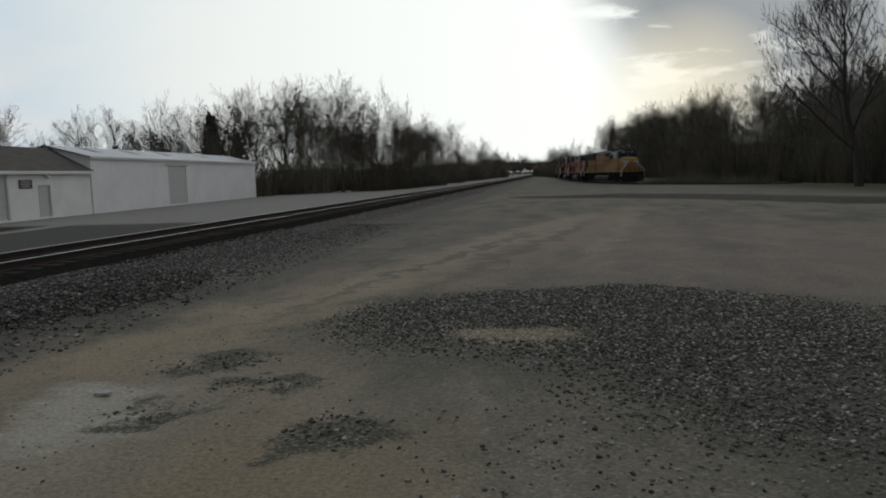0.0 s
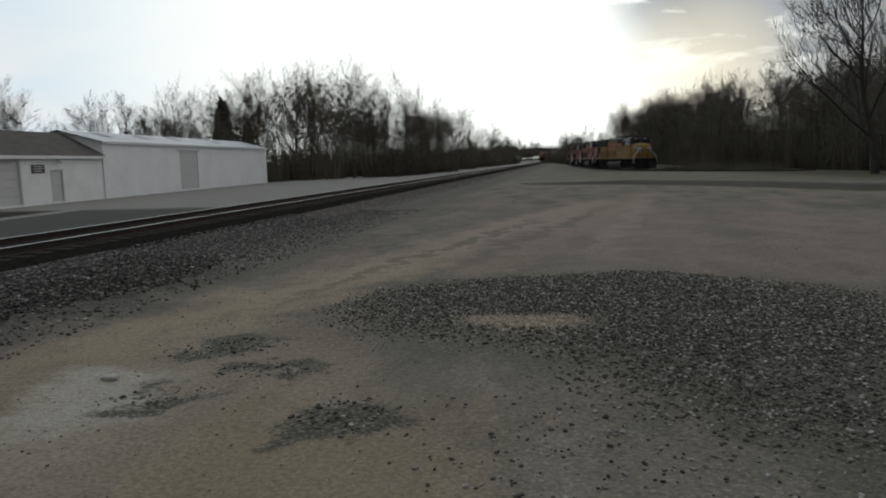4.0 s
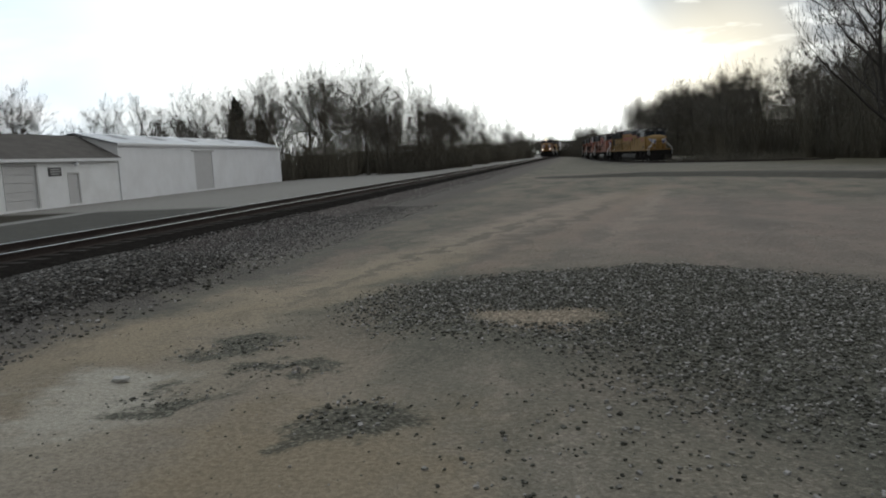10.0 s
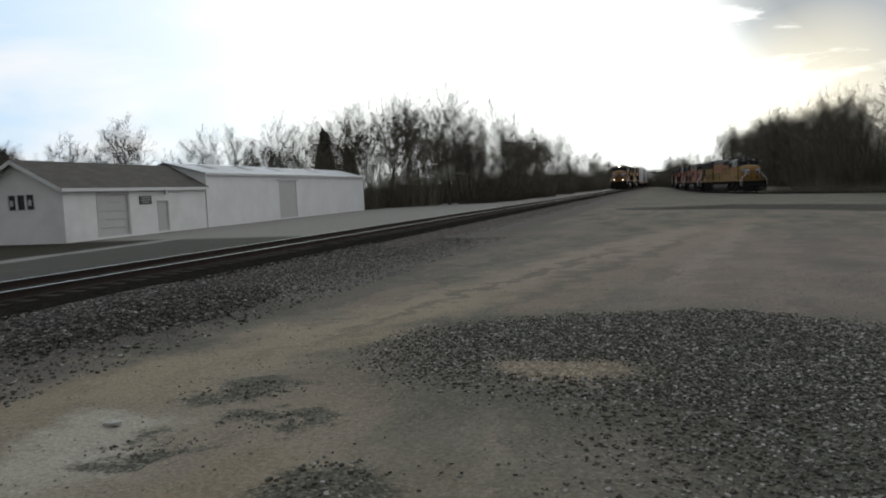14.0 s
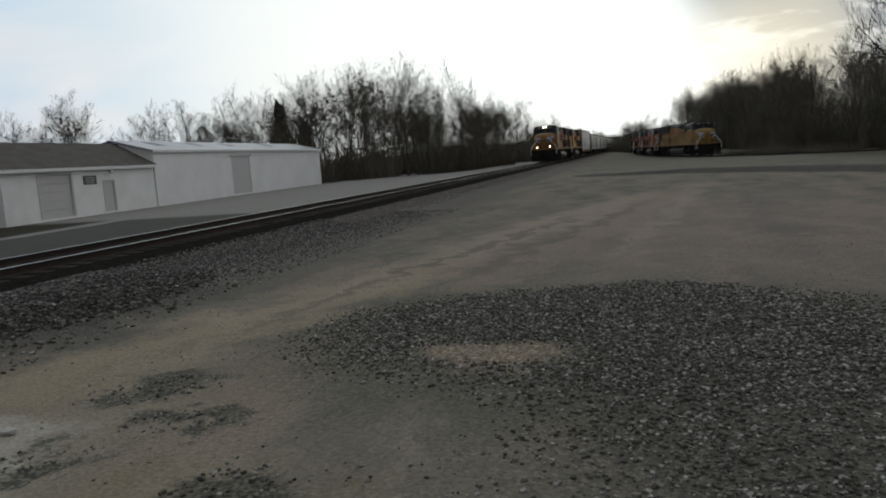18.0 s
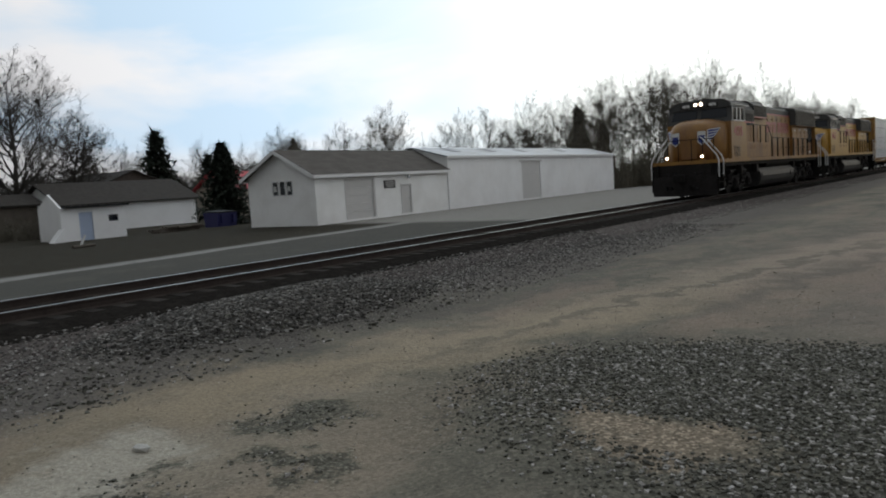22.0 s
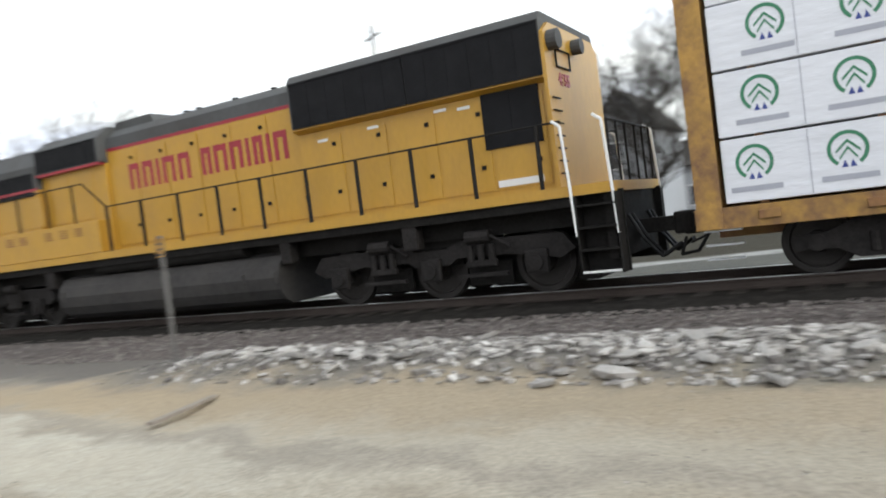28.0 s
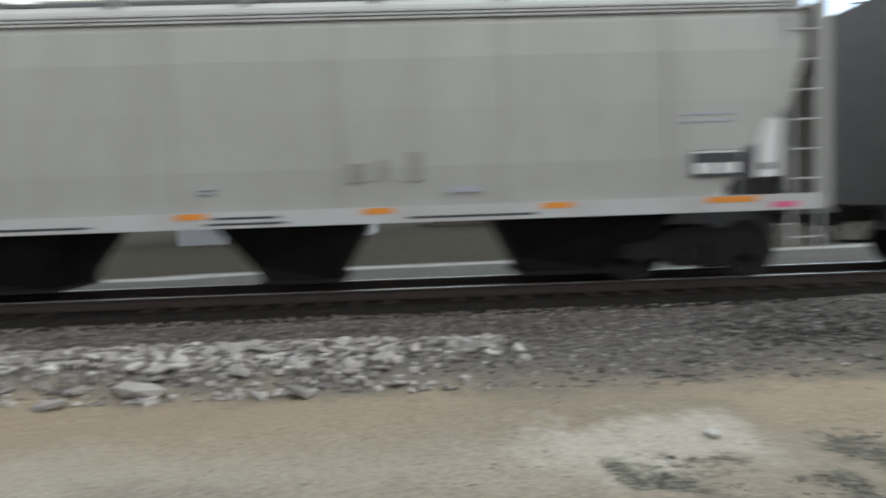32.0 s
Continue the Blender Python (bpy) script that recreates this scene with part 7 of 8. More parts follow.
def brush(x, y, rz, s=1.0, h=1.0):
    o = new("undergrowth", BRUSH)
    o.matrix_basis = pose(x, y, float(ground_z(np.float64(x), np.float64(y))), 0, 0, rz) @ Matrix.Diagonal((s, s, h, 1))
    tagged(o, "dense leafless undergrowth at the wood's edge", "undergrowth", kind="stuff")


def conifer(h, r, seed, label, x, y, blunt=False):
    rnd = random.Random(seed)
    e = thing("conifer", label, "tree", at=(x, y, -0.3))
    swing(e)
    bm = B()
    rod(bm, (0, 0, 0), (0, 0, h * 0.95), 0.025 * h, 0.02, 8)
    part("trunk", bm, M_bark, e)
    V, F = [], []
    n = 17 if not blunt else 34
    for i in range(n):
        t = i / (n - 1)
        z = h * (0.08 + 0.9 * t)
        rad = r * ((1 - t) ** 0.75 * 0.95 + 0.05) * (rnd.uniform(0.65, 1.15) if not blunt else rnd.uniform(0.9, 1.08))
        if blunt and t < 0.12:
            rad *= 0.75
        m = 11 if blunt else 9
        for k in range(m):
            a = 2 * math.pi * (k + rnd.random()) / m
            L = rad * rnd.uniform(0.75, 1.1)
            for j in range(5):
                f0 = 0.2 + 0.8 * j / 5
                c = Vector((math.cos(a) * L * f0, math.sin(a) * L * f0, z - L * 0.18 * f0 + rnd.uniform(-0.15, 0.15)))
                w = 0.24 * h / 8 + 0.22 * (1 - f0)
                for _ in range(3):
                    d = Vector((rnd.uniform(-1, 1), rnd.uniform(-1, 1), rnd.uniform(-0.6, 0.4))).normalized() * rnd.uniform(0.5, 1.1) * h / (9 if blunt else 6.5)
                    s = d.cross(Vector((0, 0, 1)))
                    s = s.normalized() * w if s.length > 0.01 else Vector((w, 0, 0))
                    b = len(V)
                    V.extend([c - s * 0.5, c + s * 0.5, c + d])
                    F.append((b, b + 1, b + 2))
    o = new("foliage", make_mesh("foliage", (V, F), M_fir))
    o.parent = e


def build_woods():
    rnd = random.Random(21)
    # along the line, beyond the shed
    for i in range(54):
        t = rnd.random()
        y = 84 + 90 * t + rnd.uniform(-5, 5)
        x = rnd.uniform(-46, -21) - (6 if y < 95 else 0)
        if i < 17:
            x, y = rnd.uniform(-44, -19), rnd.uniform(84, 96)
        plant(rnd.choice(TREES), x, y, rnd.uniform(11, 15.5), label="bare tree in the wood along the line", group="wood along the line")
    for i in range(30):
        y = 160 + i * 9 + rnd.uniform(-4, 4)
        plant(rnd.choice(TREES[6:]), rnd.uniform(-30, -19), y, rnd.uniform(8, 13), label="bare tree far along the line", group="wood along the line")
    for i in range(34):
        y = 78 + i * 5.5
        brush(-20.5 - rnd.uniform(0, 4) - (10 if y < 84 else 0), y, 90 + rnd.uniform(-12, 12), 1.1, rnd.uniform(0.75, 1.1))
        brush(-28 - rnd.uniform(0, 12), y + 2, 90 + rnd.uniform(-40, 40), 1.3, rnd.uniform(0.85, 1.25))
    # scattered trees behind the buildings
    for i in range(20):
        plant(rnd.choice(TREES[:3]), -52 - rnd.uniform(0, 26), 62 + i * 3.4 + rnd.uniform(-3, 3), rnd.uniform(10, 13.5), label="bare tree behind the storage shed", group="trees behind the buildings")
    for i in range(12):
        plant(rnd.choice(TREES), -88 - rnd.uniform(0, 25), 50 + i * 5 + rnd.uniform(-3, 3), rnd.uniform(9, 13), label="bare tree behind the houses", group="trees behind the buildings")
    # beside the yard
    for i in range(90):
        t = rnd.random() ** 0.8
        y = 58 + 170 * t
        edge = 30 - 17 * min(1, (y - 58) / 150)
        x = edge + abs(rnd.gauss(0, 9)) + (2 if y < 130 else 0)
        if 95 < y < 195:
            x = max(x, 17.5 - (y - 95) * 0.07)
        plant(rnd.choice(TREES), x, y, rnd.uniform(13, 17) if y < 100 else rnd.uniform(14, 18.5), label="bare tree in the wood beside the yard", group="wood by the siding")
    for i in range(46):
        y = 56 + i * 3.7
        edge = 29 - 14 * min(1, (y - 58) / 150)
        if 92 < y < 200:
            edge = max(edge, 17.5 - (y - 92) * 0.07)
        brush(edge + rnd.uniform(0, 2), y, 95 + rnd.uniform(-15, 15), 1.0, rnd.uniform(1.0, 1.5))
        brush(edge + 5 + rnd.uniform(0, 5), y, 95 + rnd.uniform(-25, 25), 1.2, rnd.uniform(1.3, 2.0))
    for i in range(7):
        brush(11.5 + i * 1.5, 99.5 - i * 2.4, 30 + rnd.uniform(-20, 20), 0.4, rnd.uniform(0.2, 0.35))
    for i in range(26):
        y = 225 + i * 7.5
        plant(rnd.choice(TREES), rnd.uniform(-4, 12), y, rnd.uniform(9, 13), label="bare tree far along the line", group="wood by the siding")
        brush(rnd.uniform(-4, 6), y, rnd.uniform(0, 40), 1.4, 1.1)
    for i in range(24):
        x, y = rnd.uniform(25, 46), rnd.uniform(62, 98)
        plant(rnd.choice(TREES), x, y, rnd.uniform(12, 15), label="bare tree in the wood beside the yard", group="wood by the siding")
        brush(rnd.uniform(27, 40), rnd.uniform(60, 98), rnd.uniform(60, 120), 1.2, rnd.uniform(1.3, 2.3))
    plant(HEAVY, 21.2, 58.0, 19.5, 40, "large bare tree with heavy crooked limbs by the yard")
    for i in range(14):
        plant(rnd.choice(TREES), 34 + i * 3 + rnd.uniform(-2, 2), 54 - i * 3.5, rnd.uniform(13, 16), label="bare tree in the wood beside the yard", group="wood by the siding")
        brush(32 + i * 3, 54 - i * 3.5, 130, 1.2, 1.1)
    # big trees behind the sheds and the lane
    plant(BIG[1], -63.2, 28.7, 16.3, 10, "large bare spreading tree behind the small shed")
    plant(BIG[0], -66.2, 34.9, 11.5, 200, "bare spreading tree behind the low house")
    plant(BIG[0], -57, 13.7, 18.0, 120, "tall bare tree beside the lane")
    plant(TREES[0], -60, 15.5, 15.5, 30, "bare tree beside the lane")
    plant(TREES[1], -70, 19, 14.5, 80, "bare tree behind the outbuilding")
    for i in range(7):
        brush(-50 - rnd.uniform(0, 4), 13 + i * 1.7, rnd.uniform(0, 180), 0.6, rnd.uniform(0.22, 0.38))
    for i in range(9):
        brush(-60 - rnd.uniform(0, 8), 12 + i * 3.2, rnd.uniform(0, 180), 0.8, rnd.uniform(0.35, 0.55))
    # across the line behind the passing train
    plant(BIG[1], -37, -6.0, 12.5, 70, "bare tree beside the houses across the line")
    plant(TREES[0], -38.5, -12.5, 13.5, 70, "bare tree beside the houses across the line")
    plant(TREES[1], -37, -3.0, 14, 20, "bare tree beside the houses across the line")
    plant(BIG[0], -24.3, -51.4, 18.6, 0, "large round bare tree near the crossing")
    plant(BIG[1], -35.2, -47.4, 16.0, 140, "large bare tree near the crossing")
    plant(BIG[1], -31, -43, 8.5, 140, "smaller bare tree near the crossing")
    plant(TREES[0], -44, -40, 12, 140, "bare tree near the crossing")


def far_wood(name, label, spots, material):
    """A distant wood that nobody could count, as one mesh."""
    rnd = random.Random(3)
    kinds = []
    for sd in (31, 32, 33):
        w, f = grow(height=15, radius=6.5, levels=3, seed=sd, trunk_r=0.25, fork=0.12, limbs=12, lean=0.8, up=0.3, twig=0.045)
        n = len(w[0])
        kinds.append((np.array([tuple(v) for v in list(w[0]) + list(f[0])]), [tuple(q) for q in w[1]] + [tuple(k + n for k in q) for q in f[1]]))
    V, F = [], []
    base = 0
    for x, y, h in spots:
        v, f = kinds[rnd.randrange(3)]
        a = rnd.uniform(0, 6.28)
        c, s = math.cos(a), math.sin(a)
        k = h / 15.0
        V.append(np.stack([(v[:, 0] * c - v[:, 1] * s) * k * 1.3 + x, (v[:, 0] * s + v[:, 1] * c) * k * 1.3 + y, v[:, 2] * k - 0.6], 1))
        F.extend(tuple(q + base for q in face) for face in f)
        base += len(v)
    me = bpy.data.meshes.new(name)
    me.from_pydata(np.concatenate(V).tolist(), [], F)
    me.materials.append(material)
    tagged(new(name, me), label, "wood", kind="stuff")


def build_far_woods():
    rnd = random.Random(8)
    spots = []
    for i in range(150):
        x = -62 + i * 0.9
        spots.append((x + rnd.uniform(-2, 2), -205 - rnd.uniform(0, 60), rnd.uniform(8, 13) + 7.0 * (0.5 + 0.5 * math.sin(i * 0.13 + 1.0 * math.sin(i * 0.05)))))
    far_wood("crossing_wood", "hazy grey wood far beyond the crossing", spots, M_farwood)
    spots = [(-46 + i * 1.0 + rnd.uniform(-1, 1), 430 + rnd.uniform(0, 60) + (40 if -14 < -46 + i < -6 else 0), rnd.uniform(8, 12)) for i in range(75)]
    hedge = [(-105 - rnd.uniform(0, 30), -30 + i * 1.1 + rnd.uniform(-1, 1), rnd.uniform(6, 10)) for i in range(120)]
    far_wood("village_wood", "hazy bare trees behind the houses across the line", hedge, M_farwood)
    far_wood("horizon_wood", "hazy grey wood at the end of the line", spots, M_farwood)


conifer(8.0, 2.4, 7, "dark ivy covered conifer at the wood's edge", 25.2, 57.5, True)
conifer(9.4, 5.2, 1, "ragged dark conifer behind the red roof", -72.6, 44.3)
conifer(5.9, 3.0, 2, "dense dark cedar beside the garage", -44.6, 33.4, True)
conifer(10.0, 3.6, 3, "ragged dark conifer far behind the garage", -91, 78)
conifer(11.5, 4.2, 4, "ragged dark conifer behind the storage shed", -52, 99)
conifer(8.5, 3.0, 5, "ragged dark conifer behind the storage shed", -48.5, 99.5)
conifer(7, 2.6, 6, "small dark conifer behind the houses", -75, 52)
build_woods()
build_far_woods()


# ---- crossing, poles and clutter behind the camera's first view ----
def utility_pole(x, y, h, label, arms=(), conduit=False, r=0.17):
    e = thing("utility_pole", label, "pole", at=(x, y, float(ground_z(np.float64(x), np.float64(y)))))
    bm = B()
    rod(bm, (0, 0, -0.1), (0.0, 0, h), r, r * 0.7, 14)
    part("shaft", bm, M_pole, e)
    for z, w, az in arms:
        bm = B()
        c, s = math.cos(radians(az)), math.sin(radians(az))
        rod(bm, (-w * c, -w * s, z), (w * c, w * s, z), 0.06, 0.06, 6)
        a = part("crossarm", bm, M_darkwall, e)
        for k in (-0.9, -0.45, 0.45, 0.9):
            bm = B()
            rod(bm, (w * c * k, w * s * k, z + 0.05), (w * c * k, w * s * k, z + 0.2), 0.035, 0.025, 6)
            part("insulator", bm, M_galv, a)
    if conduit:
        bm = B()
        rod(bm, (r + 0.04, 0.1, 0), (r * 0.8 + 0.04, 0.1, h * 0.6), 0.045, 0.045, 8)
        part("conduit", bm, M_galv, e)
    bm = B()
    rod(bm, (0, 0, -0.02), (0, 0, 0.08), r * 3.2, r * 1.4, 14)
    part("earth_mound", bm, M_darkwall, e)
    return e


utility_pole(2.75, -23.4, 9.5, "weathered wooden utility pole with a grey conduit", conduit=True, r=0.25)
utility_pole(-36.2, -21.3, 14.2, "wooden line pole with two crossarms across the line", ((12.1, 1.1, 62), (13.5, 1.0, 62)), r=0.13)
utility_pole(-42.9, -1.9, 15, "grey line pole behind the houses", ((14.4, 0.9, 70),))
utility_pole(-27.6, 121, 10.5, "thin wooden pole along the line", ((10.0, 0.8, 0),), r=0.12)


def crossing_signal(x, y, rz, with_box, label):
    e = thing("crossing_signal", label, "railway signal", "crossing signals", at=(x, y, 0.0), rz=rz)
    bm = B()
    rod(bm, (0, 0, 0), (0, 0, 4.25), 0.065, 0.065, 12)
    part("mast", bm, M_galv, e)
    bm = B()
    rod(bm, (0, 0, 0), (0, 0, 0.12), 0.28, 0.22, 12)
    part("base", bm, M_black, e)
    bm = B()
    rod(bm, (-0.55, 0, 2.45), (0.55, 0, 2.45), 0.035, 0.035, 8)
    part("lamp_arm", bm, M_galv, e)
    for s in (-1, 1):
        bm = B()
        rod(bm, (s * 0.5, 0.02, 2.45), (s * 0.5, 0.3, 2.45), 0.2, 0.22, 18)
        lp = part("lamp_hood", bm, M_under, e)
        bm = B()
        rod(bm, (s * 0.5, 0.0, 2.45), (s * 0.5, -0.03, 2.45), 0.27, 0.27, 18)
        part("lamp_disc", bm, M_under if with_box else M_galv, lp)
        if not with_box:
            bm = B()
            prism(bm, [(-0.62, -0.1), (0.62, -0.1), (0.62, 0.1), (-0.62, 0.1)], 0.06, 0.085, "y")
            b = part("crossbuck_blade", bm, M_galv, e)
            b.matrix_basis = pose(0, 0.012 * s, 3.6, 0, 45 * s, 0)
    if with_box:
        bm = B()
        box(bm, -0.3, 0.3, -0.2, 0.2, 0.85, 1.6, 0.02)
        part("relay_box", bm, M_galv, e)
        bm = B()
        rod(bm, (-0.35, 0, 2.6), (-0.5, 0.05, 4.6), 0.05, 0.04, 8)
        rod(bm, (-0.5, 0.05, 3.9), (0, 0.0, 3.9), 0.03, 0.03, 6)
        part("gate_arm", bm, M_darkwall, e)
        for k in range(5):
            bm = B()
            bmesh.ops.create_icosphere(bm, subdivisions=1, radius=0.16)
            o = part("footing_stone", bm, M_rubble, e)
            o.matrix_basis = pose(random.uniform(-0.9, 0.9), random.uniform(-0.5, 0.5), 0.05, random.uniform(0, 90), 0, random.uniform(0, 90))


crossing_signal(-4.5, -33.5, 18, False, "silver crossing signal mast with crossbuck blades and twin lamps")
crossing_signal(-6.9, -29.5, 40, True, "crossing gate mast with a grey relay box and raised arm")


def marker_post():
    e = thing("marker_post", "thin steel line marker post with a small sign plate", "post", at=(-5.95, -5.95, 0.1))
    bm = B()
    box(bm, -0.03, 0.03, -0.02, 0.02, -0.1, 2.0)
    part("upright", bm, M_pole, e)
    bm = B()
    box(bm, 0.03, 0.036, -0.07, 0.07, 1.68, 1.96, 0.0)
    p = part("plate", bm, M_deckyel, e)
    bm = B()
    for z in (1.7, 1.78, 1.86):
        box(bm, 0.036, 0.039, -0.06, 0.06, z, z + 0.03)
    part("plate_bar", bm, M_mark, p)


marker_post()


def concrete_beam():
    e = thing("concrete_beam", "long pale concrete beam lying beside the line", "beam", at=(-5.7, -13.4, 0.0), rz=-42)
    bm = B()
    box(bm, -1.3, 1.3, -0.2, 0.2, 0.0, 0.24, 0.03)
    part("block", bm, M_concrete, e)
    e = thing("plank_stack", "loose stack of pale and dark planks behind the beam", "planks", at=(-6.0, -15.2, 0.0), rz=-42)
    for k in range(9):
        bm = B()
        box(bm, -1.6, 1.6, -0.09, 0.09, 0, 0.05)
        o = part("plank", bm, M_plank if k % 3 else M_darkwall, e)
        o.matrix_basis = pose(random.uniform(-0.3, 0.3), random.uniform(-0.45, 0.45), 0.05 * (k // 3) + 0.01 * (k % 3), 0, 0, random.uniform(-14, 14))
    e = thing("scrap_strip", "bent dark metal strip lying on the sand", "scrap", at=(-4.15, -3.75, 0.03), rz=12)
    bm = B()
    prism(bm, [(-0.55, -0.02), (0.6, -0.02), (0.6, 0.02), (0.0, 0.012), (-0.55, 0.012)], -0.05, 0.05, "y")
    part("strip", bm, M_wood, e)


concrete_beam()


M_stack = mat("weathered_wrap", (0.235, 0.24, 0.245), 0.6, var=0.15, scale=0.6, fine=6, bump=0.3)


def lumber_yard():
    x0s = [(-7.8, -2.2), (-2.0, 6.0), (6.2, 14)]
    for i, (a, b) in enumerate(x0s):
        e = thing("lumber_stack", "long stack of white wrapped lumber in the yard", "lumber", "stacked lumber", at=(0, -84 - (3 if i == 0 else 0), -0.05))
        for k in range(3):
            h = 0.82
            bm = B()
            box(bm, a, b - 0.15 * k, -3.0 + 0.2 * k, 3.0, 0.12 + k * (h + 0.1), 0.12 + k * (h + 0.1) + h, 0.04)
            part("pack_tier", bm, M_stack, e)
            bm = B()
            for x in np.arange(a + 0.4, b - 0.3, 1.6):
                box(bm, x, x + 0.12, -2.9, 2.9, k * (h + 0.1), 0.12 + k * (h + 0.1))
            part("bearer", bm, M_darkwall, e)
    e = simple_house("grey metal building beside the utility pole", 4.7, 10.5, -46, -38.5, -0.1, 3.6, 4.4, M_greywall, M_greyroof, "x", name="metal_building")
    return e


lumber_yard()


# ---- the blue car ----
M_car = mat("blue_car_paint", (0.004, 0.04, 0.23), 0.10, 0.6, var=0.04, scale=2, fine=200, bump=0, coat=1.0)
M_carglass = glass_mat("car_glass", (0.012, 0.015, 0.017), 0.02)
M_carglass.node_tree.nodes["Principled BSDF"].inputs["Specular IOR Level"].default_value = 0.35
# the sky's pale reflection is painted into this glass colour
M_windshield = glass_mat("windshield_sky_glass", (0.24, 0.27, 0.29), 0.03)
M_chrome = mat("chrome", (0.75, 0.76, 0.78), 0.12, 1.0, var=0.03, bump=0)
M_trimblack = mat("black_plastic", (0.012, 0.012, 0.013), 0.45, var=0.15)
M_trimblack.node_tree.nodes["Principled BSDF"].inputs["Specular IOR Level"].default_value = 0.12
M_tyre = mat("tyre_rubber", (0.018, 0.018, 0.018), 0.85, var=0.2)
M_amber = mat("amber_lens", (0.75, 0.17, 0.01), 0.15, var=0.05, bump=0, coat=1.0)
M_clear = mat("headlight_clear", (0.5, 0.52, 0.54), 0.16, 0.85, var=0.45, scale=9, fine=26, bump=0.9, coat=1.0)


def loft(bm, sections):
    rings = [[bm.verts.new(p) for p in s] for s in sections]
    k = len(rings[0])
    for a, b in zip(rings, rings[1:]):
        for i in range(k - 1):
            bm.faces.new((a[i], a[i + 1], b[i + 1], b[i]))
    return rings


def blue_car(x, y, heading):
    """Car space: +y ahead, nose at y = 0, +x its right flank."""
    e = thing("blue_sedan", "glossy blue compact sedan parked on the sandy yard", "car", at=(x, y, -0.2), rz=heading)
    # stations along the length: y, half width at belt, sill z, belt z, shoulder half width, centre z
    st = [(-0.02, 0.34, 0.30, 0.50, 0.30, 0.52), (-0.06, 0.50, 0.26, 0.55, 0.44, 0.585), (-0.16, 0.66, 0.23, 0.61, 0.58, 0.67), (-0.32, 0.79, 0.21, 0.685, 0.68, 0.765), (-0.55, 0.855, 0.20, 0.765, 0.74, 0.858),
          (-0.85, 0.875, 0.20, 0.83, 0.76, 0.925), (-1.15, 0.88, 0.20, 0.855, 0.76, 0.965), (-1.45, 0.88, 0.20, 0.875, 0.75, 0.98), (-1.9, 0.88, 0.20, 0.89, 0.75, 0.98), (-2.6, 0.88, 0.20, 0.905, 0.75, 0.98), (-3.3, 0.88, 0.21, 0.93, 0.74, 1.01),
          (-3.9, 0.86, 0.24, 1.0, 0.70, 1.04), (-4.3, 0.80, 0.28, 0.99, 0.62, 1.05), (-4.58, 0.66, 0.34, 0.90, 0.5, 0.98), (-4.62, 0.5, 0.4, 0.8, 0.4, 0.85)]
    secs = []
    for yy, w, zs, zb, ws, zc in st:
        half = [(w * 0.9, zs), (w * 0.985, zs + 0.1), (w, (zs + zb) / 2), (w * 0.995, zb - 0.06), (w * 0.965, zb), (ws, zb + 0.035), (ws * 0.55, zc - 0.006), (0, zc)]
        secs.append([(a, yy, z) for a, z in half] + [(-a, yy, z) for a, z in half[::-1][1:]])
    bm = B()
    rings = loft(bm, secs)
    bm.faces.new(rings[0])
    bm.faces.new(rings[-1][::-1])
    body = part("body", bm, M_car, e, "glossy blue painted body", True)
    sub = body.modifiers.new("rounding", "SUBSURF")
    sub.levels = sub.render_levels = 2
    bpy.context.view_layer.update()
    skin = body.evaluated_get(bpy.context.evaluated_depsgraph_get())

    def top_z(xx, yy):
        hit, p, nrm, k = skin.ray_cast((xx, yy, 3.0), (0, 0, -1))
        return p.z if hit else 0.9

    def flank_x(s, yy, zz):
        hit, p, nrm, k = skin.ray_cast((s * 2.0, yy, zz), (-s, 0, 0))
        return p.x if hit else s * 0.6
    # greenhouse
    roof = [(-1.34, 0.70, 0.90, 0.66, 0.95), (-1.55, 0.70, 0.90, 0.645, 1.04), (-1.95, 0.70, 0.90, 0.60, 1.255), (-2.35, 0.70, 0.90, 0.57, 1.455), (-2.8, 0.70, 0.91, 0.56, 1.525), (-3.3, 0.70, 0.92, 0.56, 1.52), (-3.8, 0.69, 0.94, 0.55, 1.41), (-4.1, 0.66, 0.96, 0.56, 1.22), (-4.35, 0.6, 0.97, 0.56, 1.06)]
    secs = []
    for yy, w, z0, wt, zt in roof:
        half = [(w + 0.05, z0), (w * 0.6 + wt * 0.4 + 0.03, z0 * 0.6 + zt * 0.4), (wt + 0.02, zt - 0.05), (wt * 0.8, zt), (0, zt + 0.02)]
        secs.append([(a, yy, z) for a, z in half] + [(-a, yy, z) for a, z in half[::-1][1:]])
    bm = B()
    loft(bm, secs)
    part("cabin", bm, M_car, e, "", True)

    def shell(u, t):
        """Point of the sloping front of the cabin: u across, t up the slope."""
        yy = -1.34 - 1.01 * t
        ry = [r[0] for r in roof[3::-1]]
        wt = float(np.interp(yy, ry, [r[3] for r in roof[3::-1]])) if t >= 0 else 0.66
        zt = float(np.interp(yy, ry, [r[4] for r in roof[3::-1]])) if t >= 0 else 0.95 + 0.33 * t
        a = abs(u) * (wt + 0.02)
        z = float(np.interp(a, [0, wt * 0.8, wt + 0.02], [zt + 0.02, zt, zt - 0.05]))
        return (math.copysign(a, u), yy, max(z + 0.012, top_z(a, yy) + 0.008))

    def foot(u):
        return -0.12 + 0.30 * abs(u) ** 3.0
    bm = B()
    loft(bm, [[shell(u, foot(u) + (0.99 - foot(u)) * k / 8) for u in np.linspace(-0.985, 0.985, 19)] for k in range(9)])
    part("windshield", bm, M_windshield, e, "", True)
    bm = B()
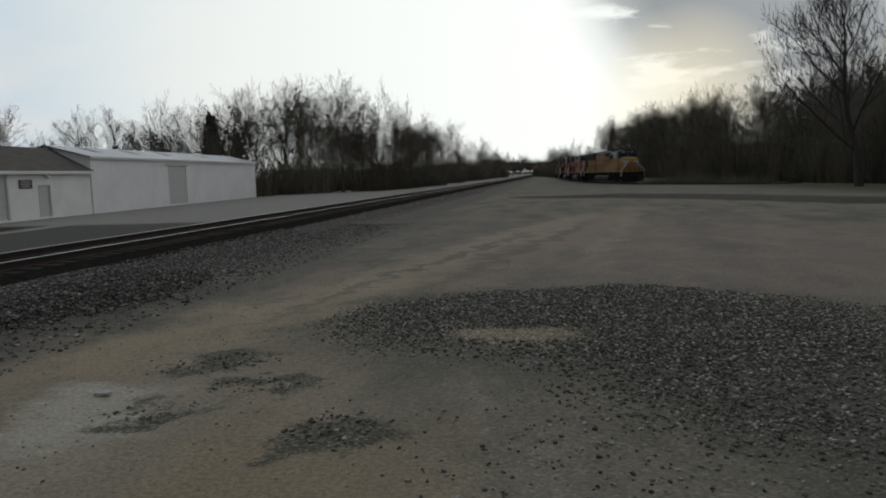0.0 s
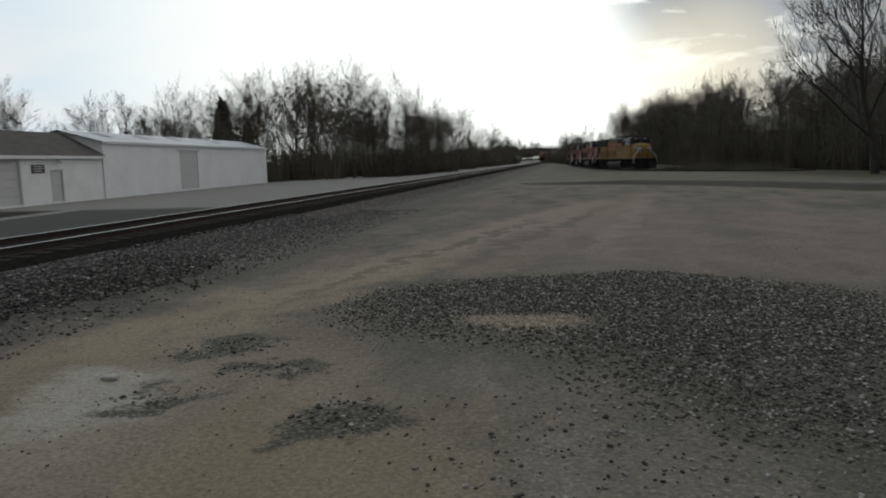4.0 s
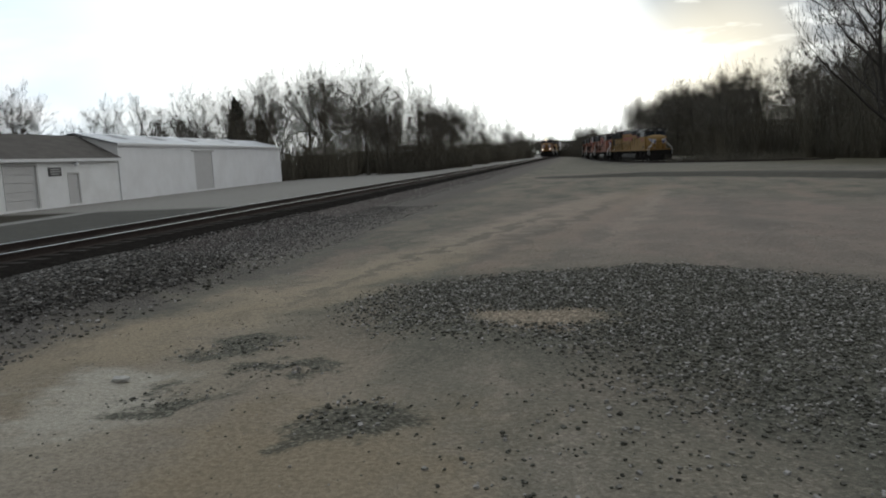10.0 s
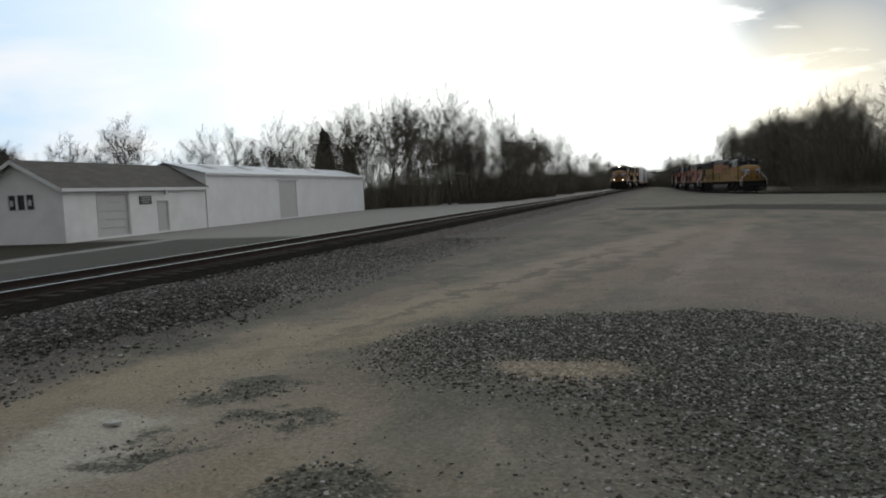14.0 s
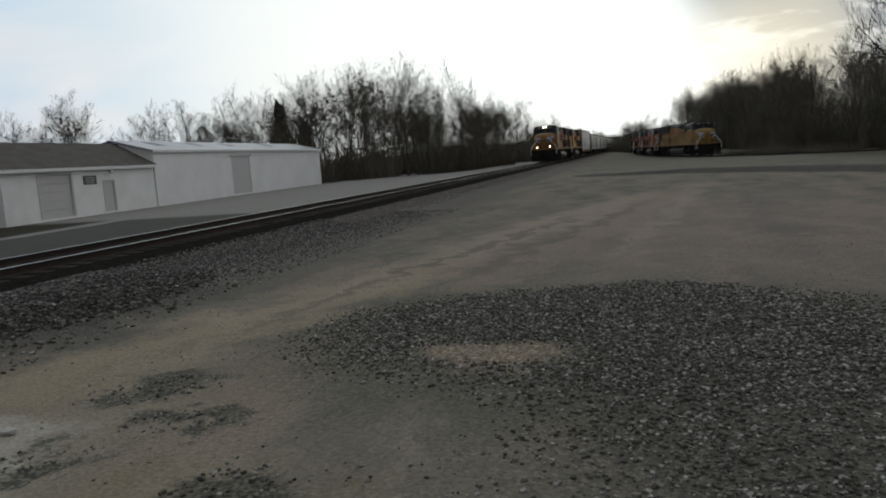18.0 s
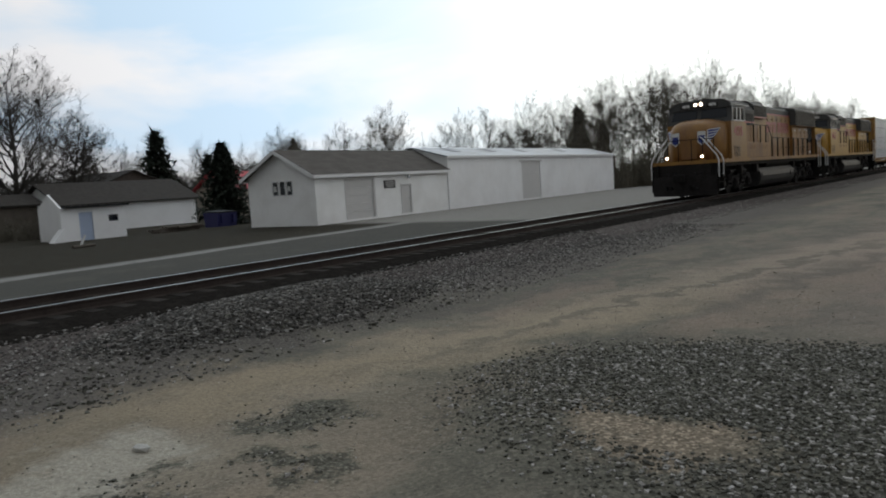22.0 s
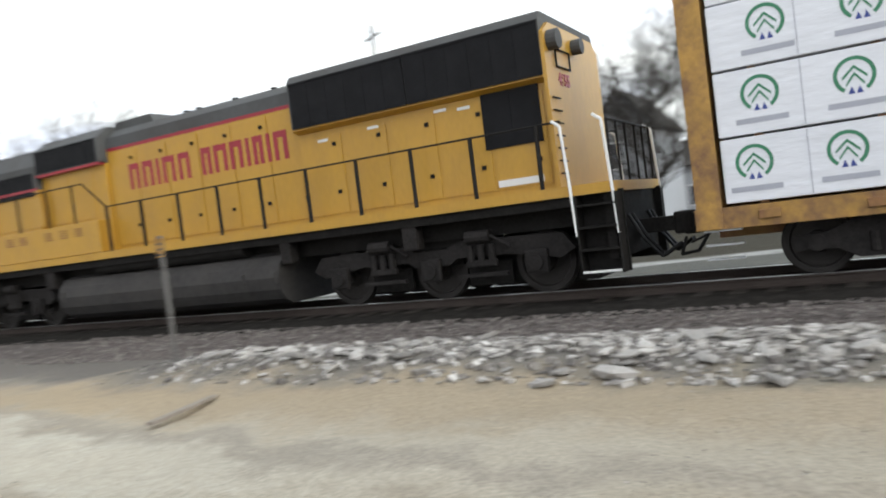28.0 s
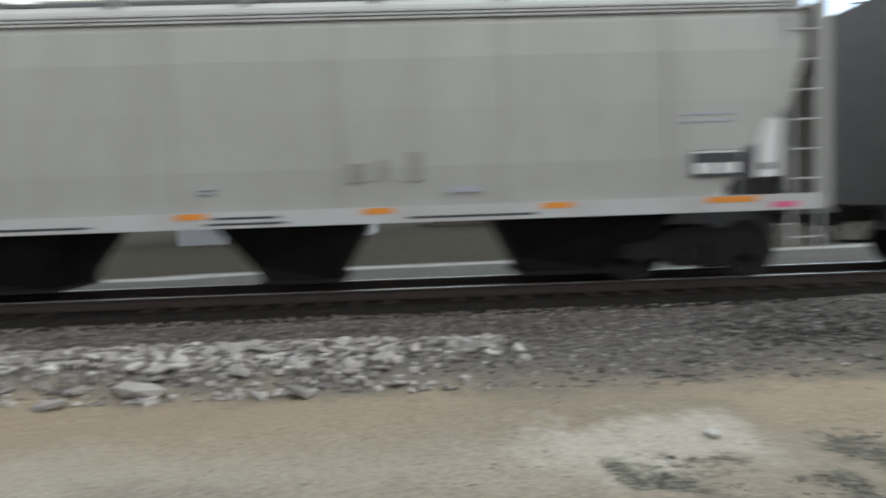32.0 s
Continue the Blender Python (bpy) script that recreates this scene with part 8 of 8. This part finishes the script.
    loft(bm, [[(p[0], p[1], p[2] + 0.004) for p in (shell(u, foot(u) - 0.06 * (1 - 0.45 * abs(u)) + 0.08 * (1 - 0.45 * abs(u)) * k / 3) for u in np.linspace(-0.99, 0.99, 19))] for k in range(4)])
    part("cowl", bm, M_trimblack, e, "", True)
    for u0, u1 in ((0.93, 0.15), (0.1, -0.75)):
        bm = B()
        pts = [shell(u, foot(u) + 0.035) for u in np.linspace(u0, u1, 7)]
        tube(bm, [(p[0], p[1], p[2] + 0.016) for p in pts], 0.011, 6)
        part("wiper", bm, M_trimblack, e)
    for s in (-1, 1):
        bm = B()
        pts = [(-1.82, 0.935), (-2.42, 1.365), (-2.82, 1.44), (-3.25, 1.43), (-3.65, 1.32), (-3.8, 1.0), (-2.4, 0.945)]

        def side(zz):
            f = (zz - 0.90) / 0.59
            return s * (0.79 - 0.18 * f)
        v = [bm.verts.new((side(z), yy, z)) for yy, z in pts]
        bm.faces.new(v)
        v2 = [bm.verts.new((side(z) - s * 0.02, yy, z)) for yy, z in pts]
        bm.faces.new(v2[::-1])
        for i in range(len(pts)):
            j = (i + 1) % len(pts)
            bm.faces.new((v[i], v[j], v2[j], v2[i]))
        win = part("side_window", bm, M_carglass, e)
        bm = B()
        loop = [(-1.58, 0.905), (-1.80, 1.015), (-2.42, 1.405), (-2.82, 1.475), (-3.25, 1.465), (-3.7, 1.34), (-3.9, 0.99), (-2.4, 0.925), (-1.58, 0.905)]
        tube(bm, [(side(z) + s * 0.019, yy, z) for yy, z in loop], 0.011, 6)
        part("chrome_trim", bm, M_chrome, win, "bright chrome window trim")
        bm = B()
        tri = [(-1.60, 0.915), (-1.84, 1.025), (-2.13, 1.205), (-2.03, 0.935)]
        v = [bm.verts.new((side(z) + s * 0.015, yy, z)) for yy, z in tri]
        bm.faces.new(v)
        part("quarter_panel", bm, M_trimblack, win)
        # mirror
        bm = B()
        box(bm, -0.13, 0.13, -0.085, 0.085, -0.075, 0.075, 0.035)
        for vv in bm.verts:
            k = 1.0 - 0.25 * max(0.0, vv.co.y / 0.085) if vv.co.y > 0 else 1.0
            vv.co.z *= k
            vv.co.x *= 0.6 + 0.4 * k
        mr = part("mirror", bm, M_car, e, "", True)
        mr.matrix_basis = pose(s * 0.94, -1.83, 1.0, 0, 0, -12 * s)
        bm = B()
        box(bm, -0.10, 0.04, -0.03, 0.03, -0.05, -0.01, 0.008)
        st_ = part("mirror_stalk", bm, M_trimblack, mr)
        if s < 0:
            st_.matrix_basis = pose(0.06, 0, 0)

        # headlight: lens with an amber lower edge over a dark bowl
        def lamp_patch(nm, material, parent, y0, y1, lo, hi, out, label=""):
            bm = B()
            rows = []
            for i in range(8):
                yy = y0 + (y1 - y0) * i / 7
                zt = float(np.interp(yy, [-0.78, -0.68, -0.46, -0.35], [0.69, 0.715, 0.715, 0.66]))
                zl = float(np.interp(yy, [-0.78, -0.56, -0.45, -0.35], [0.685, 0.575, 0.45, 0.49]))
                row = []
                for k in range(5):
                    f = lo + (hi - lo) * k / 4
                    zz = zl + (zt - zl) * f
                    row.append((flank_x(s, yy, zz) + s * out, yy + out, zz))
                rows.append(row)
            loft(bm, rows)
            return part(nm, bm, material, parent, label, True)
        hl = lamp_patch("headlight", M_clear, e, -0.78, -0.35, 0.0, 1.0, 0.005, "clear headlight lens")
        lamp_patch("amber_strip", M_amber, hl, -0.76, -0.47, 0.02, 0.38, 0.009, "amber side lens")
        lamp_patch("lamp_bowl", M_tank, hl, -0.50, -0.45, 0.52, 0.82, 0.009)
        lamp_patch("lamp_bowl", M_chrome, hl, -0.62, -0.54, 0.6, 0.9, 0.009)
        lamp_patch("lamp_edge", M_trimblack, hl, -0.44, -0.355, 0.0, 0.08, 0.009)
        # wheels and arches
        for yw in (-1.10, -3.66):
            bm = B()
            rod(bm, (s * 0.70, yw, 0.285), (s * 0.888, yw, 0.285), 0.335, 0.325, 26)
            part("wheel_arch", bm, M_trimblack, e)
            bm = B()
            tube(bm, [(s * 0.872, yw + 0.345 * math.cos(a), 0.285 + 0.345 * math.sin(a)) for a in np.linspace(-0.2, math.pi + 0.2, 24)], 0.022, 8)
            part("arch_lip", bm, M_car, e, "", True)
            w = new("wheel")
            w.parent = e
            bm = B()
            lathe_x(bm, (0, yw, 0.30), [(s * 0.68, 0.25), (s * 0.69, 0.285), (s * 0.73, 0.30), (s * 0.86, 0.30), (s * 0.895, 0.275), (s * 0.893, 0.21)], 26)
            part("tyre", bm, M_tyre, w)
            bm = B()
            for k in range(5):
                a = 2 * math.pi * k / 5
                rod(bm, (s * 0.895, yw, 0.315), (s * 0.885, yw + math.cos(a) * 0.2, 0.315 + math.sin(a) * 0.2), 0.03, 0.035, 6)
            rod(bm, (s * 0.87, yw, 0.315), (s * 0.905, yw, 0.315), 0.055, 0.05, 12)
            part("rim", bm, M_tank, w)
        # hood shut line and crease, door gap
        bm = B()
        line = [(0.50, -0.20), (0.60, -0.35), (0.68, -0.55), (0.715, -0.8), (0.72, -1.05), (0.69, -1.2), (0.64, -1.32)]
        tube(bm, [(s * a, yy, top_z(a, yy)) for a, yy in line], 0.0045, 4)
        part("hood_gap", bm, M_trimblack, e)
        bm = B()
        line = [(0.36, -0.22), (0.42, -0.4), (0.47, -0.65), (0.50, -0.9)]
        tube(bm, [(s * a, yy, top_z(a, yy) - 0.008) for a, yy in line], 0.012, 8)
        part("hood_crease", bm, M_car, e, "", True)
        bm = B()
        tube(bm, [(flank_x(s, yy, z), yy, z) for yy, z in ((-1.70, 0.90), (-1.71, 0.86), (-1.72, 0.75), (-1.735, 0.55), (-1.77, 0.35))], 0.0045, 4)
        part("door_gap", bm, M_trimblack, e)
    bm = B()
    box(bm, -0.3, 0.3, -0.08, -0.03, 0.36, 0.46, 0.01)
    part("grille", bm, M_trimblack, e)


blue_car(-0.58, -1.79, 95.9)

TRAIN = [
    (0, 303),
    (3, 270.5),
    (6, 237),
    (9, 202),
    (11, 178.5),
    (13, 154),
    (15, 129.8),
    (16.5, 111),
    (18, 91.8),
    (19, 78.3),
    (20, 64.2),
    (21, 49.6),
    (22, 35.1),
    (23, 20.8),
    (23.5, 14.06),
    (24, 7.38),
    (24.5, 1.13),
    (25, -5.06),
    (25.5, -11.35),
    (27.5, -37.3),
    (28, -43.38),
    (28.5, -49.38),
    (29, -55.36),
    (29.5, -61.44),
    (30, -67.64),
    (30.5, -73.9),
    (31, -80.21),
    (31.5, -86.62),
    (32, -93.8),
]



def motions():
    """Everything that moves: the train's cars along the line and their wheels."""
    ts = [t for t, y in TRAIN]
    ys = [y for t, y in TRAIN]
    for c, s in CARS:
        walk(c, [(t, pose(TX, y + s, RZ)) for t, y in TRAIN])
    fine = np.arange(0, 32.001, 0.0666667)
    pos = np.interp(fine, ts, ys)
    for w, r in MOVING_WHEELS[:20]:
        y0, z0 = w.location.y, w.location.z
        walk(w, [(float(t), pose(0, y0, z0, math.degrees((p - pos[0]) / r) % 360.0)) for t, p in zip(fine, pos)])


motions()
